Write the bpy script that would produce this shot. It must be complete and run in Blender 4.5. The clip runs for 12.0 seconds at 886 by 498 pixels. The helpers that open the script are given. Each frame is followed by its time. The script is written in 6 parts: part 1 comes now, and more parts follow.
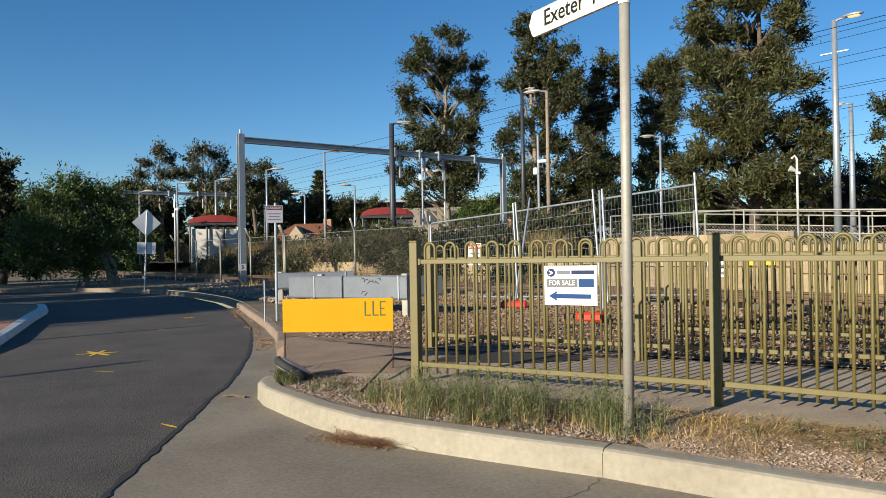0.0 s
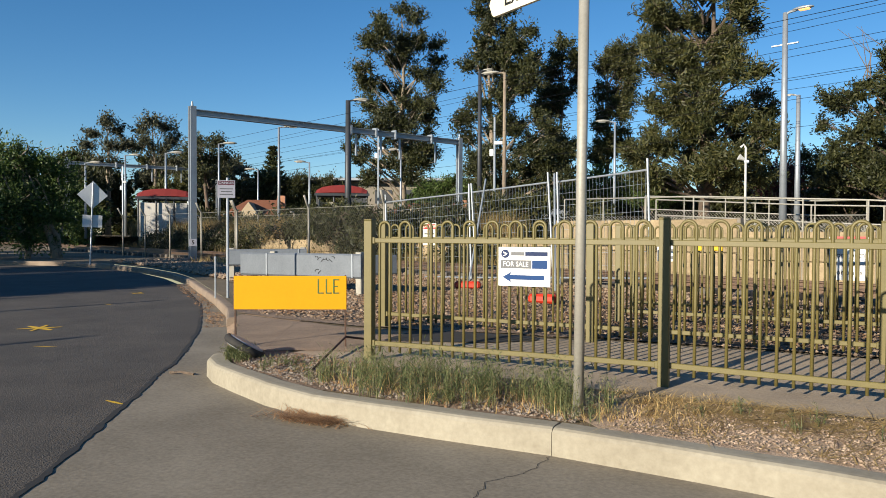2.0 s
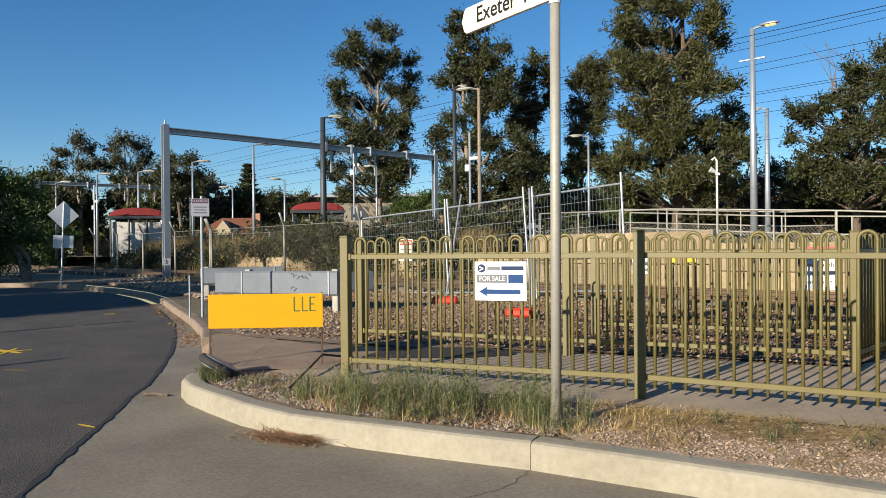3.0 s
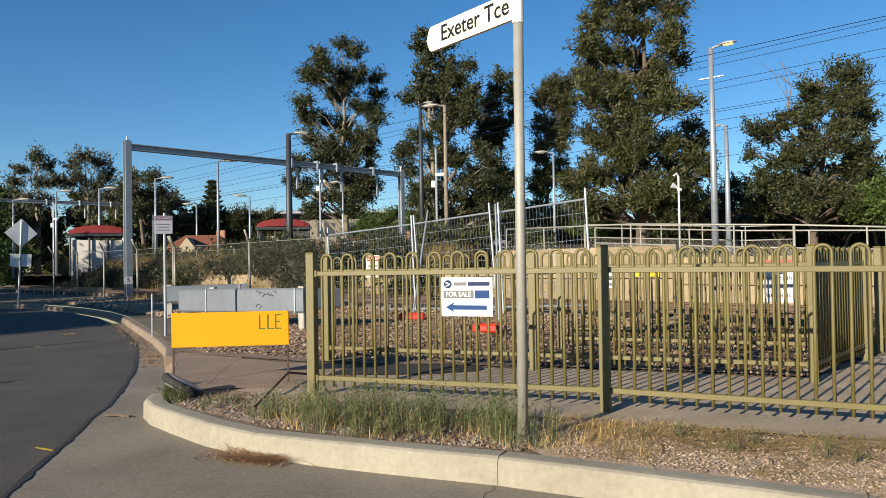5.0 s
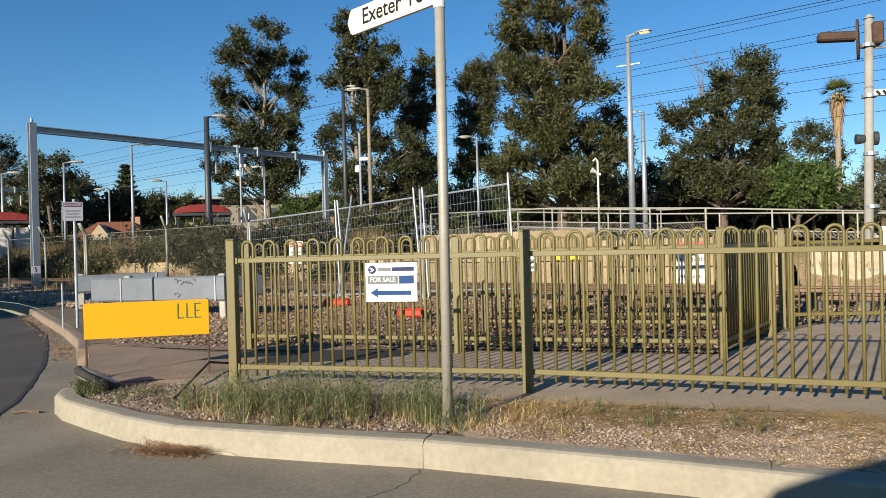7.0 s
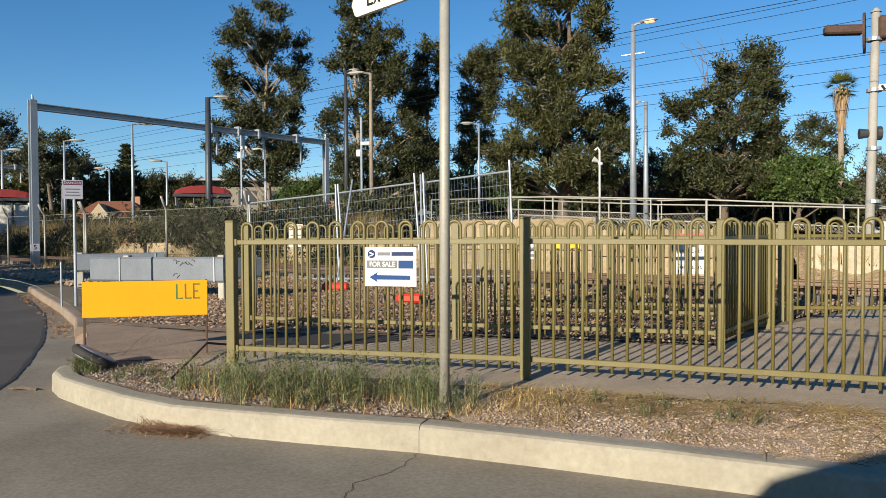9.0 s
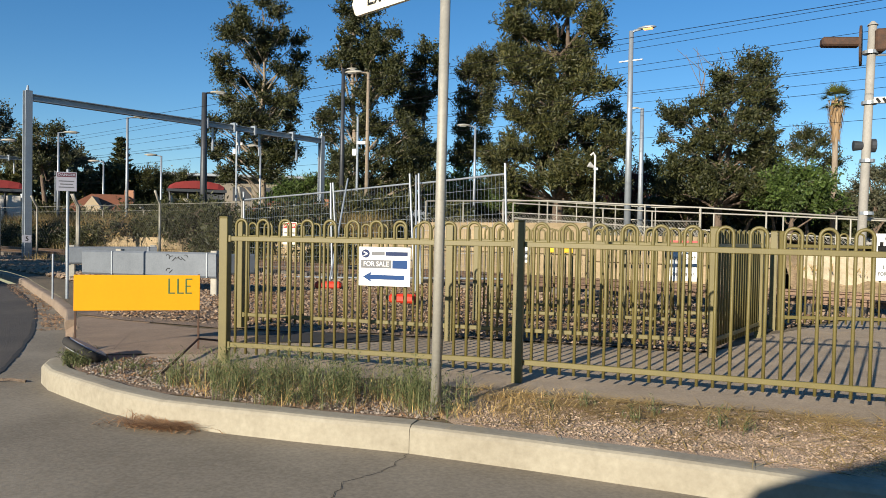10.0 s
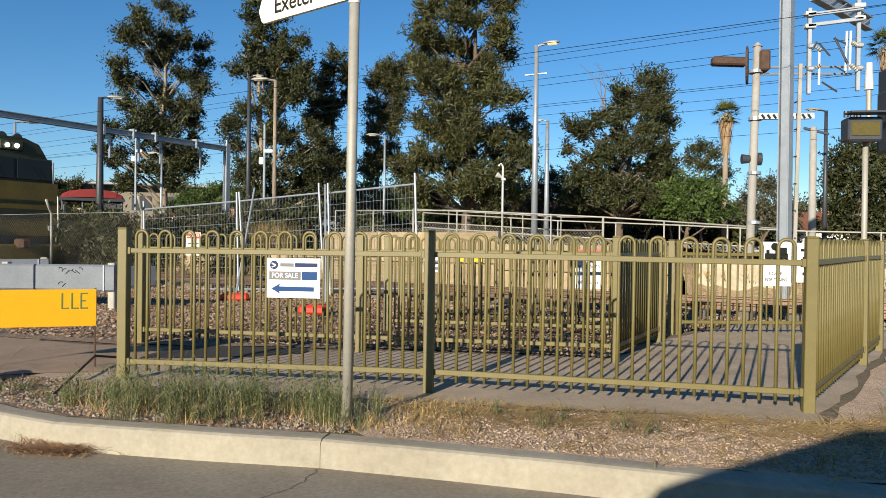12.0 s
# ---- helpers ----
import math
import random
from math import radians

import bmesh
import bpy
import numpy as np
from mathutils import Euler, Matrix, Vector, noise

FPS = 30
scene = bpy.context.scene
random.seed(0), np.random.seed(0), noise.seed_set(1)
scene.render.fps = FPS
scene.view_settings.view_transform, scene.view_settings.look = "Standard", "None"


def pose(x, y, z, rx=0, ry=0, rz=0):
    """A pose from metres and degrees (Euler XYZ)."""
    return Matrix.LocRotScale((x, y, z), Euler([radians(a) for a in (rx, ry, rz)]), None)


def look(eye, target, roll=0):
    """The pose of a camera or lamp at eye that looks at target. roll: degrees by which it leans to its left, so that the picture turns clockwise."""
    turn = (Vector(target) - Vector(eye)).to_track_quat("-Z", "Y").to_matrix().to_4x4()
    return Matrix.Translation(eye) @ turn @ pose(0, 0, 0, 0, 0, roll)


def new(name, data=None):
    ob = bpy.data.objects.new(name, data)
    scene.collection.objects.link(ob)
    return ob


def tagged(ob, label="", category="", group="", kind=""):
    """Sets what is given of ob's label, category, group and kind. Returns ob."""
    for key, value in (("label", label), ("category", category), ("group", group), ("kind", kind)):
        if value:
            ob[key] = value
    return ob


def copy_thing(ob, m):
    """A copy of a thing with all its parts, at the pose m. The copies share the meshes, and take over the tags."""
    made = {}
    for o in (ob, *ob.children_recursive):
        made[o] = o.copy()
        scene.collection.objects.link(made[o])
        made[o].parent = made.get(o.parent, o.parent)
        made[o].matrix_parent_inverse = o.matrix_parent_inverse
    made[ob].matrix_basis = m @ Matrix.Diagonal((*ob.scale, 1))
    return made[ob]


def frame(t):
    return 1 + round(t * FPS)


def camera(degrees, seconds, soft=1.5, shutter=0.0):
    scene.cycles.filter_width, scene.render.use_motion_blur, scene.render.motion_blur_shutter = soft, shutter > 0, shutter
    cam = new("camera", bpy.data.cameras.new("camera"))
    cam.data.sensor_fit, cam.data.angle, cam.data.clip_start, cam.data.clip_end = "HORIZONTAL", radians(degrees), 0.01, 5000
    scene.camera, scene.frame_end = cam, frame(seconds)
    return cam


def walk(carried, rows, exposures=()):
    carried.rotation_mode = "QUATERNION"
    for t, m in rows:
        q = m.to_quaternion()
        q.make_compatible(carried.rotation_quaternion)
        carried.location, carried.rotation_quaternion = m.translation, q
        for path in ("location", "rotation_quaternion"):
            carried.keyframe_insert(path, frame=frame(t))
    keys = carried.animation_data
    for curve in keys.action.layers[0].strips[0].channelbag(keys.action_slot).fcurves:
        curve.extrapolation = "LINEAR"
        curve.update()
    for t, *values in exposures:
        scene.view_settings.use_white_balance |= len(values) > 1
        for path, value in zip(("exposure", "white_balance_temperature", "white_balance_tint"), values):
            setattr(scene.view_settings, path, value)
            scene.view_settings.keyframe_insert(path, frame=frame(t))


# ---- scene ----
cam = camera(62.1, 12.0, 0.7)
PATH = [
    (0, (3.185, -5.348, 1.082), (2.228, -3.592, 1.094), -1.0),
    (0.5, (3.18, -5.334, 1.078), (2.23, -3.574, 1.06), -0.4),
    (1, (3.182, -5.341, 1.08), (2.252, -3.572, 1.007), -0.3),
    (1.5, (3.185, -5.345, 1.078), (2.29, -3.558, 1.012), 0.0),
    (2, (3.177, -5.34, 1.077), (2.33, -3.529, 1.034), 0.2),
    (2.5, (3.182, -5.338, 1.077), (2.369, -3.512, 1.054), -0.1),
    (3, (3.183, -5.339, 1.076), (2.393, -3.501, 1.075), -0.6),
    (5, (3.195, -5.352, 1.077), (2.489, -3.482, 1.118), -1.0),
    (5.5, (3.181, -5.335, 1.077), (2.529, -3.445, 1.112), -0.2),
    (6, (3.177, -5.357, 1.08), (2.587, -3.447, 1.101), 0.2),
    (6.5, (3.187, -5.333, 1.082), (2.65, -3.407, 1.092), -0.7),
    (7, (3.205, -5.354, 1.08), (2.691, -3.421, 1.075), -1.6),
    (9, (3.199, -5.344, 1.075), (2.686, -3.412, 1.033), -0.4),
    (9.5, (3.194, -5.343, 1.074), (2.687, -3.409, 1.033), 0.4),
    (10, (3.192, -5.348, 1.073), (2.696, -3.41, 1.035), 1.0),
    (10.5, (3.19, -5.343, 1.077), (2.717, -3.4, 1.042), 1.2),
    (11, (3.199, -5.357, 1.075), (2.772, -3.403, 1.046), 1.3),
    (11.5, (3.195, -5.357, 1.075), (2.844, -3.389, 1.055), 1.1),
    (12, (3.189, -5.352, 1.081), (2.932, -3.369, 1.072), 0.7),
]
walk(cam, [(t, look(eye, target, roll)) for t, eye, target, roll in PATH])

# ---- world, sun, exposure ----
SUN_EL, SUN_AZ = 16.8, 17.2          # height of the sun; the way its shadows run, degrees right of +y
world = bpy.data.worlds.new("world")
scene.world = world
world.use_nodes = True
wn, wl = world.node_tree.nodes, world.node_tree.links
sky = wn.new("ShaderNodeTexSky")
sky.sky_type, sky.sun_disc = "NISHITA", False
sky.sun_elevation, sky.sun_rotation = radians(SUN_EL), radians(180 + SUN_AZ)
sky.air_density, sky.dust_density, sky.ozone_density = 0.9, 0.0, 3.6
deep = wn.new("ShaderNodeHueSaturation")
deep.inputs["Saturation"].default_value = 1.2
wl.new(sky.outputs[0], deep.inputs["Color"])
wl.new(deep.outputs[0], wn["Background"].inputs[0])
wn["Background"].inputs[1].default_value = 0.075
sun = new("sun", bpy.data.lights.new("sun", "SUN"))
sun.data.energy, sun.data.angle, sun.data.color = 5.0, radians(0.53), (1.0, 0.89, 0.72)
ce = math.cos(radians(SUN_EL))
SUN_WAY = Vector((math.sin(radians(SUN_AZ)) * ce, math.cos(radians(SUN_AZ)) * ce, -math.sin(radians(SUN_EL))))
sun.matrix_world = Matrix.Translation((-10, -25, 20)) @ SUN_WAY.to_track_quat("-Z", "Y").to_matrix().to_4x4()
scene.view_settings.exposure = 0.80


# ---- materials ----
def mat(name, col, col2=None, rough=0.7, metal=0.0, scale=6.0, fine=60.0, bump=0.2, dist=0.01, spread=0.5, per=0.0, stretch=None):
    """Two-scale noise between two colours, fine relief; per: how far each object differs in brightness."""
    m = bpy.data.materials.new(name)
    m.use_nodes = True
    n, l = m.node_tree.nodes, m.node_tree.links
    b = n["Principled BSDF"]
    col2 = col2 or tuple(c * 0.7 for c in col)
    tc = n.new("ShaderNodeTexCoord")
    mp = n.new("ShaderNodeMapping")
    if stretch:
        mp.inputs["Scale"].default_value = stretch
    l.new(tc.outputs["Object"], mp.inputs[0])
    a, f = n.new("ShaderNodeTexNoise"), n.new("ShaderNodeTexNoise")
    for node, s in ((a, scale), (f, fine)):
        node.inputs["Scale"].default_value = s
        node.inputs["Detail"].default_value = 5.0
        node.inputs["Roughness"].default_value = 0.65
        l.new(mp.outputs[0], node.inputs["Vector"])
    mix = n.new("ShaderNodeMath"); mix.operation = "MULTIPLY_ADD"
    mix.inputs[1].default_value = 0.55
    l.new(a.outputs[0], mix.inputs[0])
    half = n.new("ShaderNodeMath"); half.operation = "MULTIPLY"; half.inputs[1].default_value = 0.45
    l.new(f.outputs[0], half.inputs[0]); l.new(half.outputs[0], mix.inputs[2])
    ramp = n.new("ShaderNodeValToRGB")
    ramp.color_ramp.elements[0].position, ramp.color_ramp.elements[1].position = 0.5 - spread * 0.3, 0.5 + spread * 0.3
    ramp.color_ramp.elements[0].color, ramp.color_ramp.elements[1].color = (*col2, 1), (*col, 1)
    l.new(mix.outputs[0], ramp.inputs[0])
    out = ramp.outputs[0]
    if per:
        info, hsv, mr = n.new("ShaderNodeObjectInfo"), n.new("ShaderNodeHueSaturation"), n.new("ShaderNodeMapRange")
        mr.inputs[3].default_value, mr.inputs[4].default_value = 1 - per, 1 + per
        l.new(info.outputs["Random"], mr.inputs[0]); l.new(mr.outputs[0], hsv.inputs["Value"]); l.new(out, hsv.inputs["Color"])
        out = hsv.outputs[0]
    l.new(out, b.inputs["Base Color"])
    b.inputs["Roughness"].default_value, b.inputs["Metallic"].default_value = rough, metal
    if bump:
        bp = n.new("ShaderNodeBump")
        bp.inputs["Strength"].default_value, bp.inputs["Distance"].default_value = bump, dist
        l.new(f.outputs[0], bp.inputs["Height"]); l.new(bp.outputs[0], b.inputs["Normal"])
    return m


def leafy(name, cols, rough=0.6, passes=0.25):
    """Foliage: colour varies leaf clump by leaf clump; a little light passes through."""
    m = bpy.data.materials.new(name)
    m.use_nodes = True
    n, l = m.node_tree.nodes, m.node_tree.links
    b = n["Principled BSDF"]
    geo, ramp = n.new("ShaderNodeNewGeometry"), n.new("ShaderNodeValToRGB")
    while len(ramp.color_ramp.elements) < len(cols):
        ramp.color_ramp.elements.new(0.5)
    for i, (e, c) in enumerate(zip(ramp.color_ramp.elements, cols)):
        e.position, e.color = i / max(1, len(cols) - 1), (*c, 1)
    l.new(geo.outputs["Random Per Island"], ramp.inputs[0])
    tc, no, hsv, mr = n.new("ShaderNodeTexCoord"), n.new("ShaderNodeTexNoise"), n.new("ShaderNodeHueSaturation"), n.new("ShaderNodeMapRange")
    no.inputs["Scale"].default_value = 0.6
    mr.inputs[3].default_value, mr.inputs[4].default_value = 0.45, 1.55
    l.new(tc.outputs["Object"], no.inputs[0]); l.new(no.outputs[0], mr.inputs[0]); l.new(mr.outputs[0], hsv.inputs["Value"])
    l.new(ramp.outputs[0], hsv.inputs["Color"]); l.new(hsv.outputs[0], b.inputs["Base Color"])
    b.inputs["Roughness"].default_value = rough
    tr, mixs = n.new("ShaderNodeBsdfTranslucent"), n.new("ShaderNodeMixShader")
    l.new(hsv.outputs[0], tr.inputs[0])
    mixs.inputs[0].default_value = passes
    l.new(b.outputs[0], mixs.inputs[1]); l.new(tr.outputs[0], mixs.inputs[2])
    l.new(mixs.outputs[0], n["Material Output"].inputs[0])
    return m


def glow(name, col, power):
    m = mat(name, col, bump=0)
    b = m.node_tree.nodes["Principled BSDF"]
    b.inputs["Emission Color"].default_value, b.inputs["Emission Strength"].default_value = (*col, 1), power
    return m


ASPHALT = mat("asphalt", (0.092, 0.079, 0.066), (0.055, 0.048, 0.041), 0.85, 0, 1.2, 95, 0.9, 0.012, spread=0.32)
PATH_BITUMEN = mat("path_bitumen", (0.44, 0.35, 0.25), (0.25, 0.195, 0.135), 0.9, 0, 2.0, 60, 0.5, 0.008)
CONCRETE = mat("concrete", (0.285, 0.248, 0.188), (0.14, 0.118, 0.085), 0.85, 0, 0.8, 40, 0.25, 0.006)
KERB = mat("kerb_concrete", (0.33, 0.303, 0.236), (0.225, 0.2, 0.15), 0.85, 0, 1.7, 26, 0.35, 0.006)
KERB_OLD = mat("weathered_kerb", (0.27, 0.21, 0.155), (0.16, 0.12, 0.09), 0.9, 0, 3.0, 50, 0.4, 0.008)
KERB_WHITE = mat("white_painted_kerb", (0.75, 0.74, 0.7), (0.5, 0.49, 0.46), 0.7, 0, 3.0, 40, 0.2, 0.005)
DIRT = mat("dirt", (0.35, 0.25, 0.17), (0.2, 0.14, 0.095), 0.95, 0, 2.2, 60, 0.6, 0.02)
GRAVEL = mat("gravel_soil", (0.60, 0.45, 0.32), (0.34, 0.235, 0.16), 0.95, 0, 3.0, 60, 0.9, 0.02)
LITTER = mat("leaf_litter_soil", (0.33, 0.235, 0.16), (0.15, 0.105, 0.075), 0.95, 0, 3.0, 45, 0.9, 0.04)
GROUND = mat("dry_ground", (0.19, 0.145, 0.09), (0.1, 0.08, 0.05), 0.95, 0, 0.7, 12, 0.6, 0.05)
STONE = mat("ballast_stone", (0.36, 0.265, 0.185), (0.15, 0.11, 0.08), 0.9, 0, 8, 60, 0.4, 0.01)
PEBBLE = mat("pebble", (0.46, 0.35, 0.26), (0.17, 0.12, 0.085), 0.9, 0, 22, 80, 0.3, 0.006)
OLIVE = mat("olive_paint", (0.142, 0.118, 0.037), (0.105, 0.086, 0.026), 0.5, 0, 5, 120, 0.06, 0.002)
GALV = mat("galvanised_steel", (0.37, 0.41, 0.45), (0.27, 0.30, 0.33), 0.5, 0.55, 4, 60, 0.05, 0.002)
GALV_DULL = mat("dull_galvanised_pipe", (0.36, 0.345, 0.30), (0.26, 0.25, 0.215), 0.6, 0.25, 5, 60, 0.1, 0.002)
MAST = mat("grey_blue_steel", (0.34, 0.38, 0.42), (0.24, 0.27, 0.3), 0.5, 0.3, 2, 30, 0.05, 0.003)
MAST_DARK = mat("dark_steel", (0.055, 0.06, 0.07), (0.035, 0.04, 0.045), 0.5, 0.3, 2, 30, 0.05, 0.003)
POLE_TAN = mat("weathered_concrete_pole", (0.33, 0.32, 0.295), (0.23, 0.22, 0.2), 0.8, 0, 3, 40, 0.1, 0.004)
BARRIER = mat("zinc_barrier", (0.165, 0.187, 0.215), (0.115, 0.132, 0.155), 0.5, 0.35, 2.5, 40, 0.05, 0.003)
WHITE = mat("white_sign_face", (0.66, 0.66, 0.655), (0.61, 0.61, 0.60), 0.45, 0, 3, 50, 0)
CREAM = mat("aged_sign_face", (0.72, 0.70, 0.60), (0.58, 0.55, 0.42), 0.45, 0, 5, 40, 0)
SIGN_BACK = mat("bare_aluminium", (0.55, 0.57, 0.60), (0.46, 0.48, 0.50), 0.4, 0.5, 4, 60, 0.03)
BLUE = mat("blue_ink", (0.006, 0.045, 0.16), (0.005, 0.04, 0.145), 0.45, 0, 4, 50, 0)
NAVY = mat("navy_ink", (0.01, 0.025, 0.085), (0.009, 0.022, 0.075), 0.45, 0, 4, 50, 0)
GREY_INK = mat("grey_ink", (0.085, 0.09, 0.1), (0.075, 0.08, 0.09), 0.45, 0, 4, 50, 0)
BLACK = mat("black_ink", (0.012, 0.012, 0.012), (0.02, 0.02, 0.02), 0.5, 0, 4, 50, 0)
for ink in (BLUE, NAVY, BLACK):
    ink.node_tree.nodes["Principled BSDF"].inputs["Specular IOR Level"].default_value = 0.15
RED_INK = mat("red_ink", (0.45, 0.03, 0.03), (0.38, 0.03, 0.03), 0.5, 0, 4, 50, 0)
ORANGE = mat("orange_paint", (0.64, 0.285, 0.0), (0.59, 0.26, 0.0), 0.95, 0, 3, 40, 0.03, 0.002)
GREEN_INK = mat("green_ink", (0.05, 0.13, 0.03), (0.04, 0.10, 0.025), 0.6, 0, 4, 50, 0)
RUST = mat("rusty_steel", (0.10, 0.05, 0.03), (0.035, 0.025, 0.02), 0.8, 0.2, 8, 60, 0.3, 0.004)
RUBBER = mat("black_rubber", (0.018, 0.018, 0.018), (0.03, 0.028, 0.026), 0.85, 0, 8, 60, 0.2, 0.004)
RED_PLASTIC = mat("red_plastic", (0.55, 0.035, 0.012), (0.42, 0.028, 0.01), 0.45, 0, 4, 40, 0.05)
TAN = mat("tan_concrete_panel", (0.36, 0.28, 0.17), (0.2, 0.15, 0.085), 0.85, 0, 2.2, 24, 0.35, 0.012, per=0.2)
LIMESTONE = mat("pale_limestone", (0.48, 0.42, 0.31), (0.3, 0.25, 0.17), 0.9, 0, 3, 18, 0.6, 0.03)
SOIL_PALE = mat("pale_dry_soil", (0.40, 0.30, 0.18), (0.2, 0.14, 0.08), 0.95, 0, 2.0, 16, 0.9, 0.05)
PLATFORM = mat("platform_concrete", (0.25, 0.22, 0.18), (0.16, 0.145, 0.115), 0.9, 0, 1, 30, 0.2, 0.01)
RAIL = mat("rail_steel", (0.20, 0.13, 0.09), (0.10, 0.07, 0.05), 0.5, 0.6, 5, 50, 0.1)
SLEEPER = mat("concrete_sleeper", (0.15, 0.13, 0.11), (0.09, 0.08, 0.065), 0.9, 0, 4, 40, 0.2)
GRIT_STONE = mat("grey_grit", (0.40, 0.34, 0.28), (0.2, 0.165, 0.135), 0.9, 0, 9, 80, 0.3, 0.006)
BARK = mat("bark", (0.17, 0.125, 0.09), (0.07, 0.052, 0.04), 0.95, 0, 3, 20, 0.8, 0.05, stretch=(1, 1, 0.25))
BARK_PALE = mat("pale_bark", (0.30, 0.245, 0.18), (0.15, 0.12, 0.09), 0.9, 0, 3, 20, 0.6, 0.04, stretch=(1, 1, 0.25))
LEAF_DARK = leafy("sheoak_foliage", [(0.018, 0.025, 0.008), (0.038, 0.045, 0.012), (0.072, 0.073, 0.02)])
LEAF_OLIVE = leafy("olive_foliage", [(0.026, 0.034, 0.009), (0.055, 0.06, 0.016), (0.095, 0.088, 0.024)])
LEAF_GREEN = leafy("green_foliage", [(0.03, 0.055, 0.012), (0.06, 0.10, 0.018), (0.10, 0.15, 0.03)])
LEAF_GUM = leafy("gum_foliage", [(0.045, 0.05, 0.03), (0.075, 0.078, 0.042), (0.11, 0.11, 0.06)])
SCRUB_GRASS = leafy("embankment_grass", [(0.10, 0.08, 0.03), (0.29, 0.205, 0.085), (0.15, 0.115, 0.045)], 0.8, 0.2)
LEAF_RED = leafy("purple_foliage", [(0.05, 0.014, 0.018), (0.09, 0.025, 0.025)])
WEED = leafy("weed_leaf", [(0.07, 0.095, 0.032), (0.12, 0.145, 0.055), (0.19, 0.175, 0.08)], 0.7, 0.3)
STRAW = leafy("dry_grass", [(0.42, 0.29, 0.11), (0.56, 0.40, 0.17), (0.28, 0.18, 0.07)], 0.8, 0.2)
STRAW_RED = leafy("fallen_needles", [(0.30, 0.165, 0.08), (0.46, 0.28, 0.145), (0.18, 0.095, 0.05)], 0.9, 0.1)
PALM_LEAF = leafy("palm_frond", [(0.07, 0.09, 0.02), (0.15, 0.16, 0.035)], 0.5)
PALM_DRY = leafy("dry_palm_skirt", [(0.22, 0.145, 0.075), (0.32, 0.22, 0.12)], 0.8, 0.1)
ROOF_RED = mat("red_metal_roof", (0.22, 0.03, 0.024), (0.15, 0.022, 0.018), 0.5, 0, 1, 20, 0.05)
ROOF_TILE = mat("terracotta_tiles", (0.22, 0.085, 0.04), (0.15, 0.055, 0.03), 0.85, 0, 2, 14, 0.5, 0.03)
WALL_CREAM = mat("cream_wall", (0.42, 0.34, 0.22), (0.34, 0.27, 0.18), 0.85, 0, 1, 20, 0.1)
WALL_WHITE = mat("white_wall", (0.58, 0.56, 0.52), (0.48, 0.46, 0.42), 0.8, 0, 1, 20, 0.1)
DARK_GLASS = mat("dark_glass", (0.01, 0.012, 0.015), (0.008, 0.009, 0.01), 0.12, 0, 1, 20, 0)
DARK_GLASS.node_tree.nodes["Principled BSDF"].inputs["Specular IOR Level"].default_value = 0.25
BRICK = mat("brick_paver", (0.38, 0.19, 0.11), (0.27, 0.13, 0.08), 0.9, 0, 6, 40, 0.2, per=0.2)
LOCO_YELLOW = mat("yellow_loco_paint", (0.16, 0.11, 0.012), (0.07, 0.05, 0.01), 0.6, 0, 1, 20, 0.03)
LOCO_GREEN = mat("dark_green_loco_paint", (0.03, 0.034, 0.012), (0.018, 0.02, 0.008), 0.6, 0, 1, 20, 0.03)
YELLOW_MARK = mat("yellow_spray_paint", (0.75, 0.48, 0.03), (0.55, 0.33, 0.02), 0.8, 0, 20, 90, 0)
WIRE = mat("dark_cable", (0.012, 0.012, 0.014), (0.008, 0.008, 0.01), 1.0, 0, 4, 50, 0)
WIRE.node_tree.nodes["Principled BSDF"].inputs["Specular IOR Level"].default_value = 0.0
MESH_WIRE = mat("weathered_mesh_wire", (0.13, 0.127, 0.118), (0.08, 0.077, 0.07), 0.75, 0.2, 4, 60, 0)
# white notice face and red head, both darkened to hold the shade on them
NOTICE_FACE = mat("shaded_notice_face", (0.29, 0.30, 0.36), (0.23, 0.235, 0.285), 0.7, 0, 6, 60, 0)
WARN_RED = mat("shaded_red_ink", (0.075, 0.014, 0.03), (0.06, 0.012, 0.025), 0.7, 0, 4, 50, 0)
LAMP_GLOW = glow("sodium_glow", (1.0, 0.42, 0.14), 1.0)
HEADLIGHT = glow("headlight_glow", (1.0, 0.96, 0.85), 6.0)
PLASTIC_WHITE = mat("white_plastic", (0.55, 0.55, 0.53), (0.45, 0.45, 0.43), 0.5, 0, 2, 30, 0.03)
AMBER_LENS = mat("amber_lens", (0.10, 0.08, 0.015), (0.07, 0.055, 0.012), 0.25, 0, 30, 60, 0)


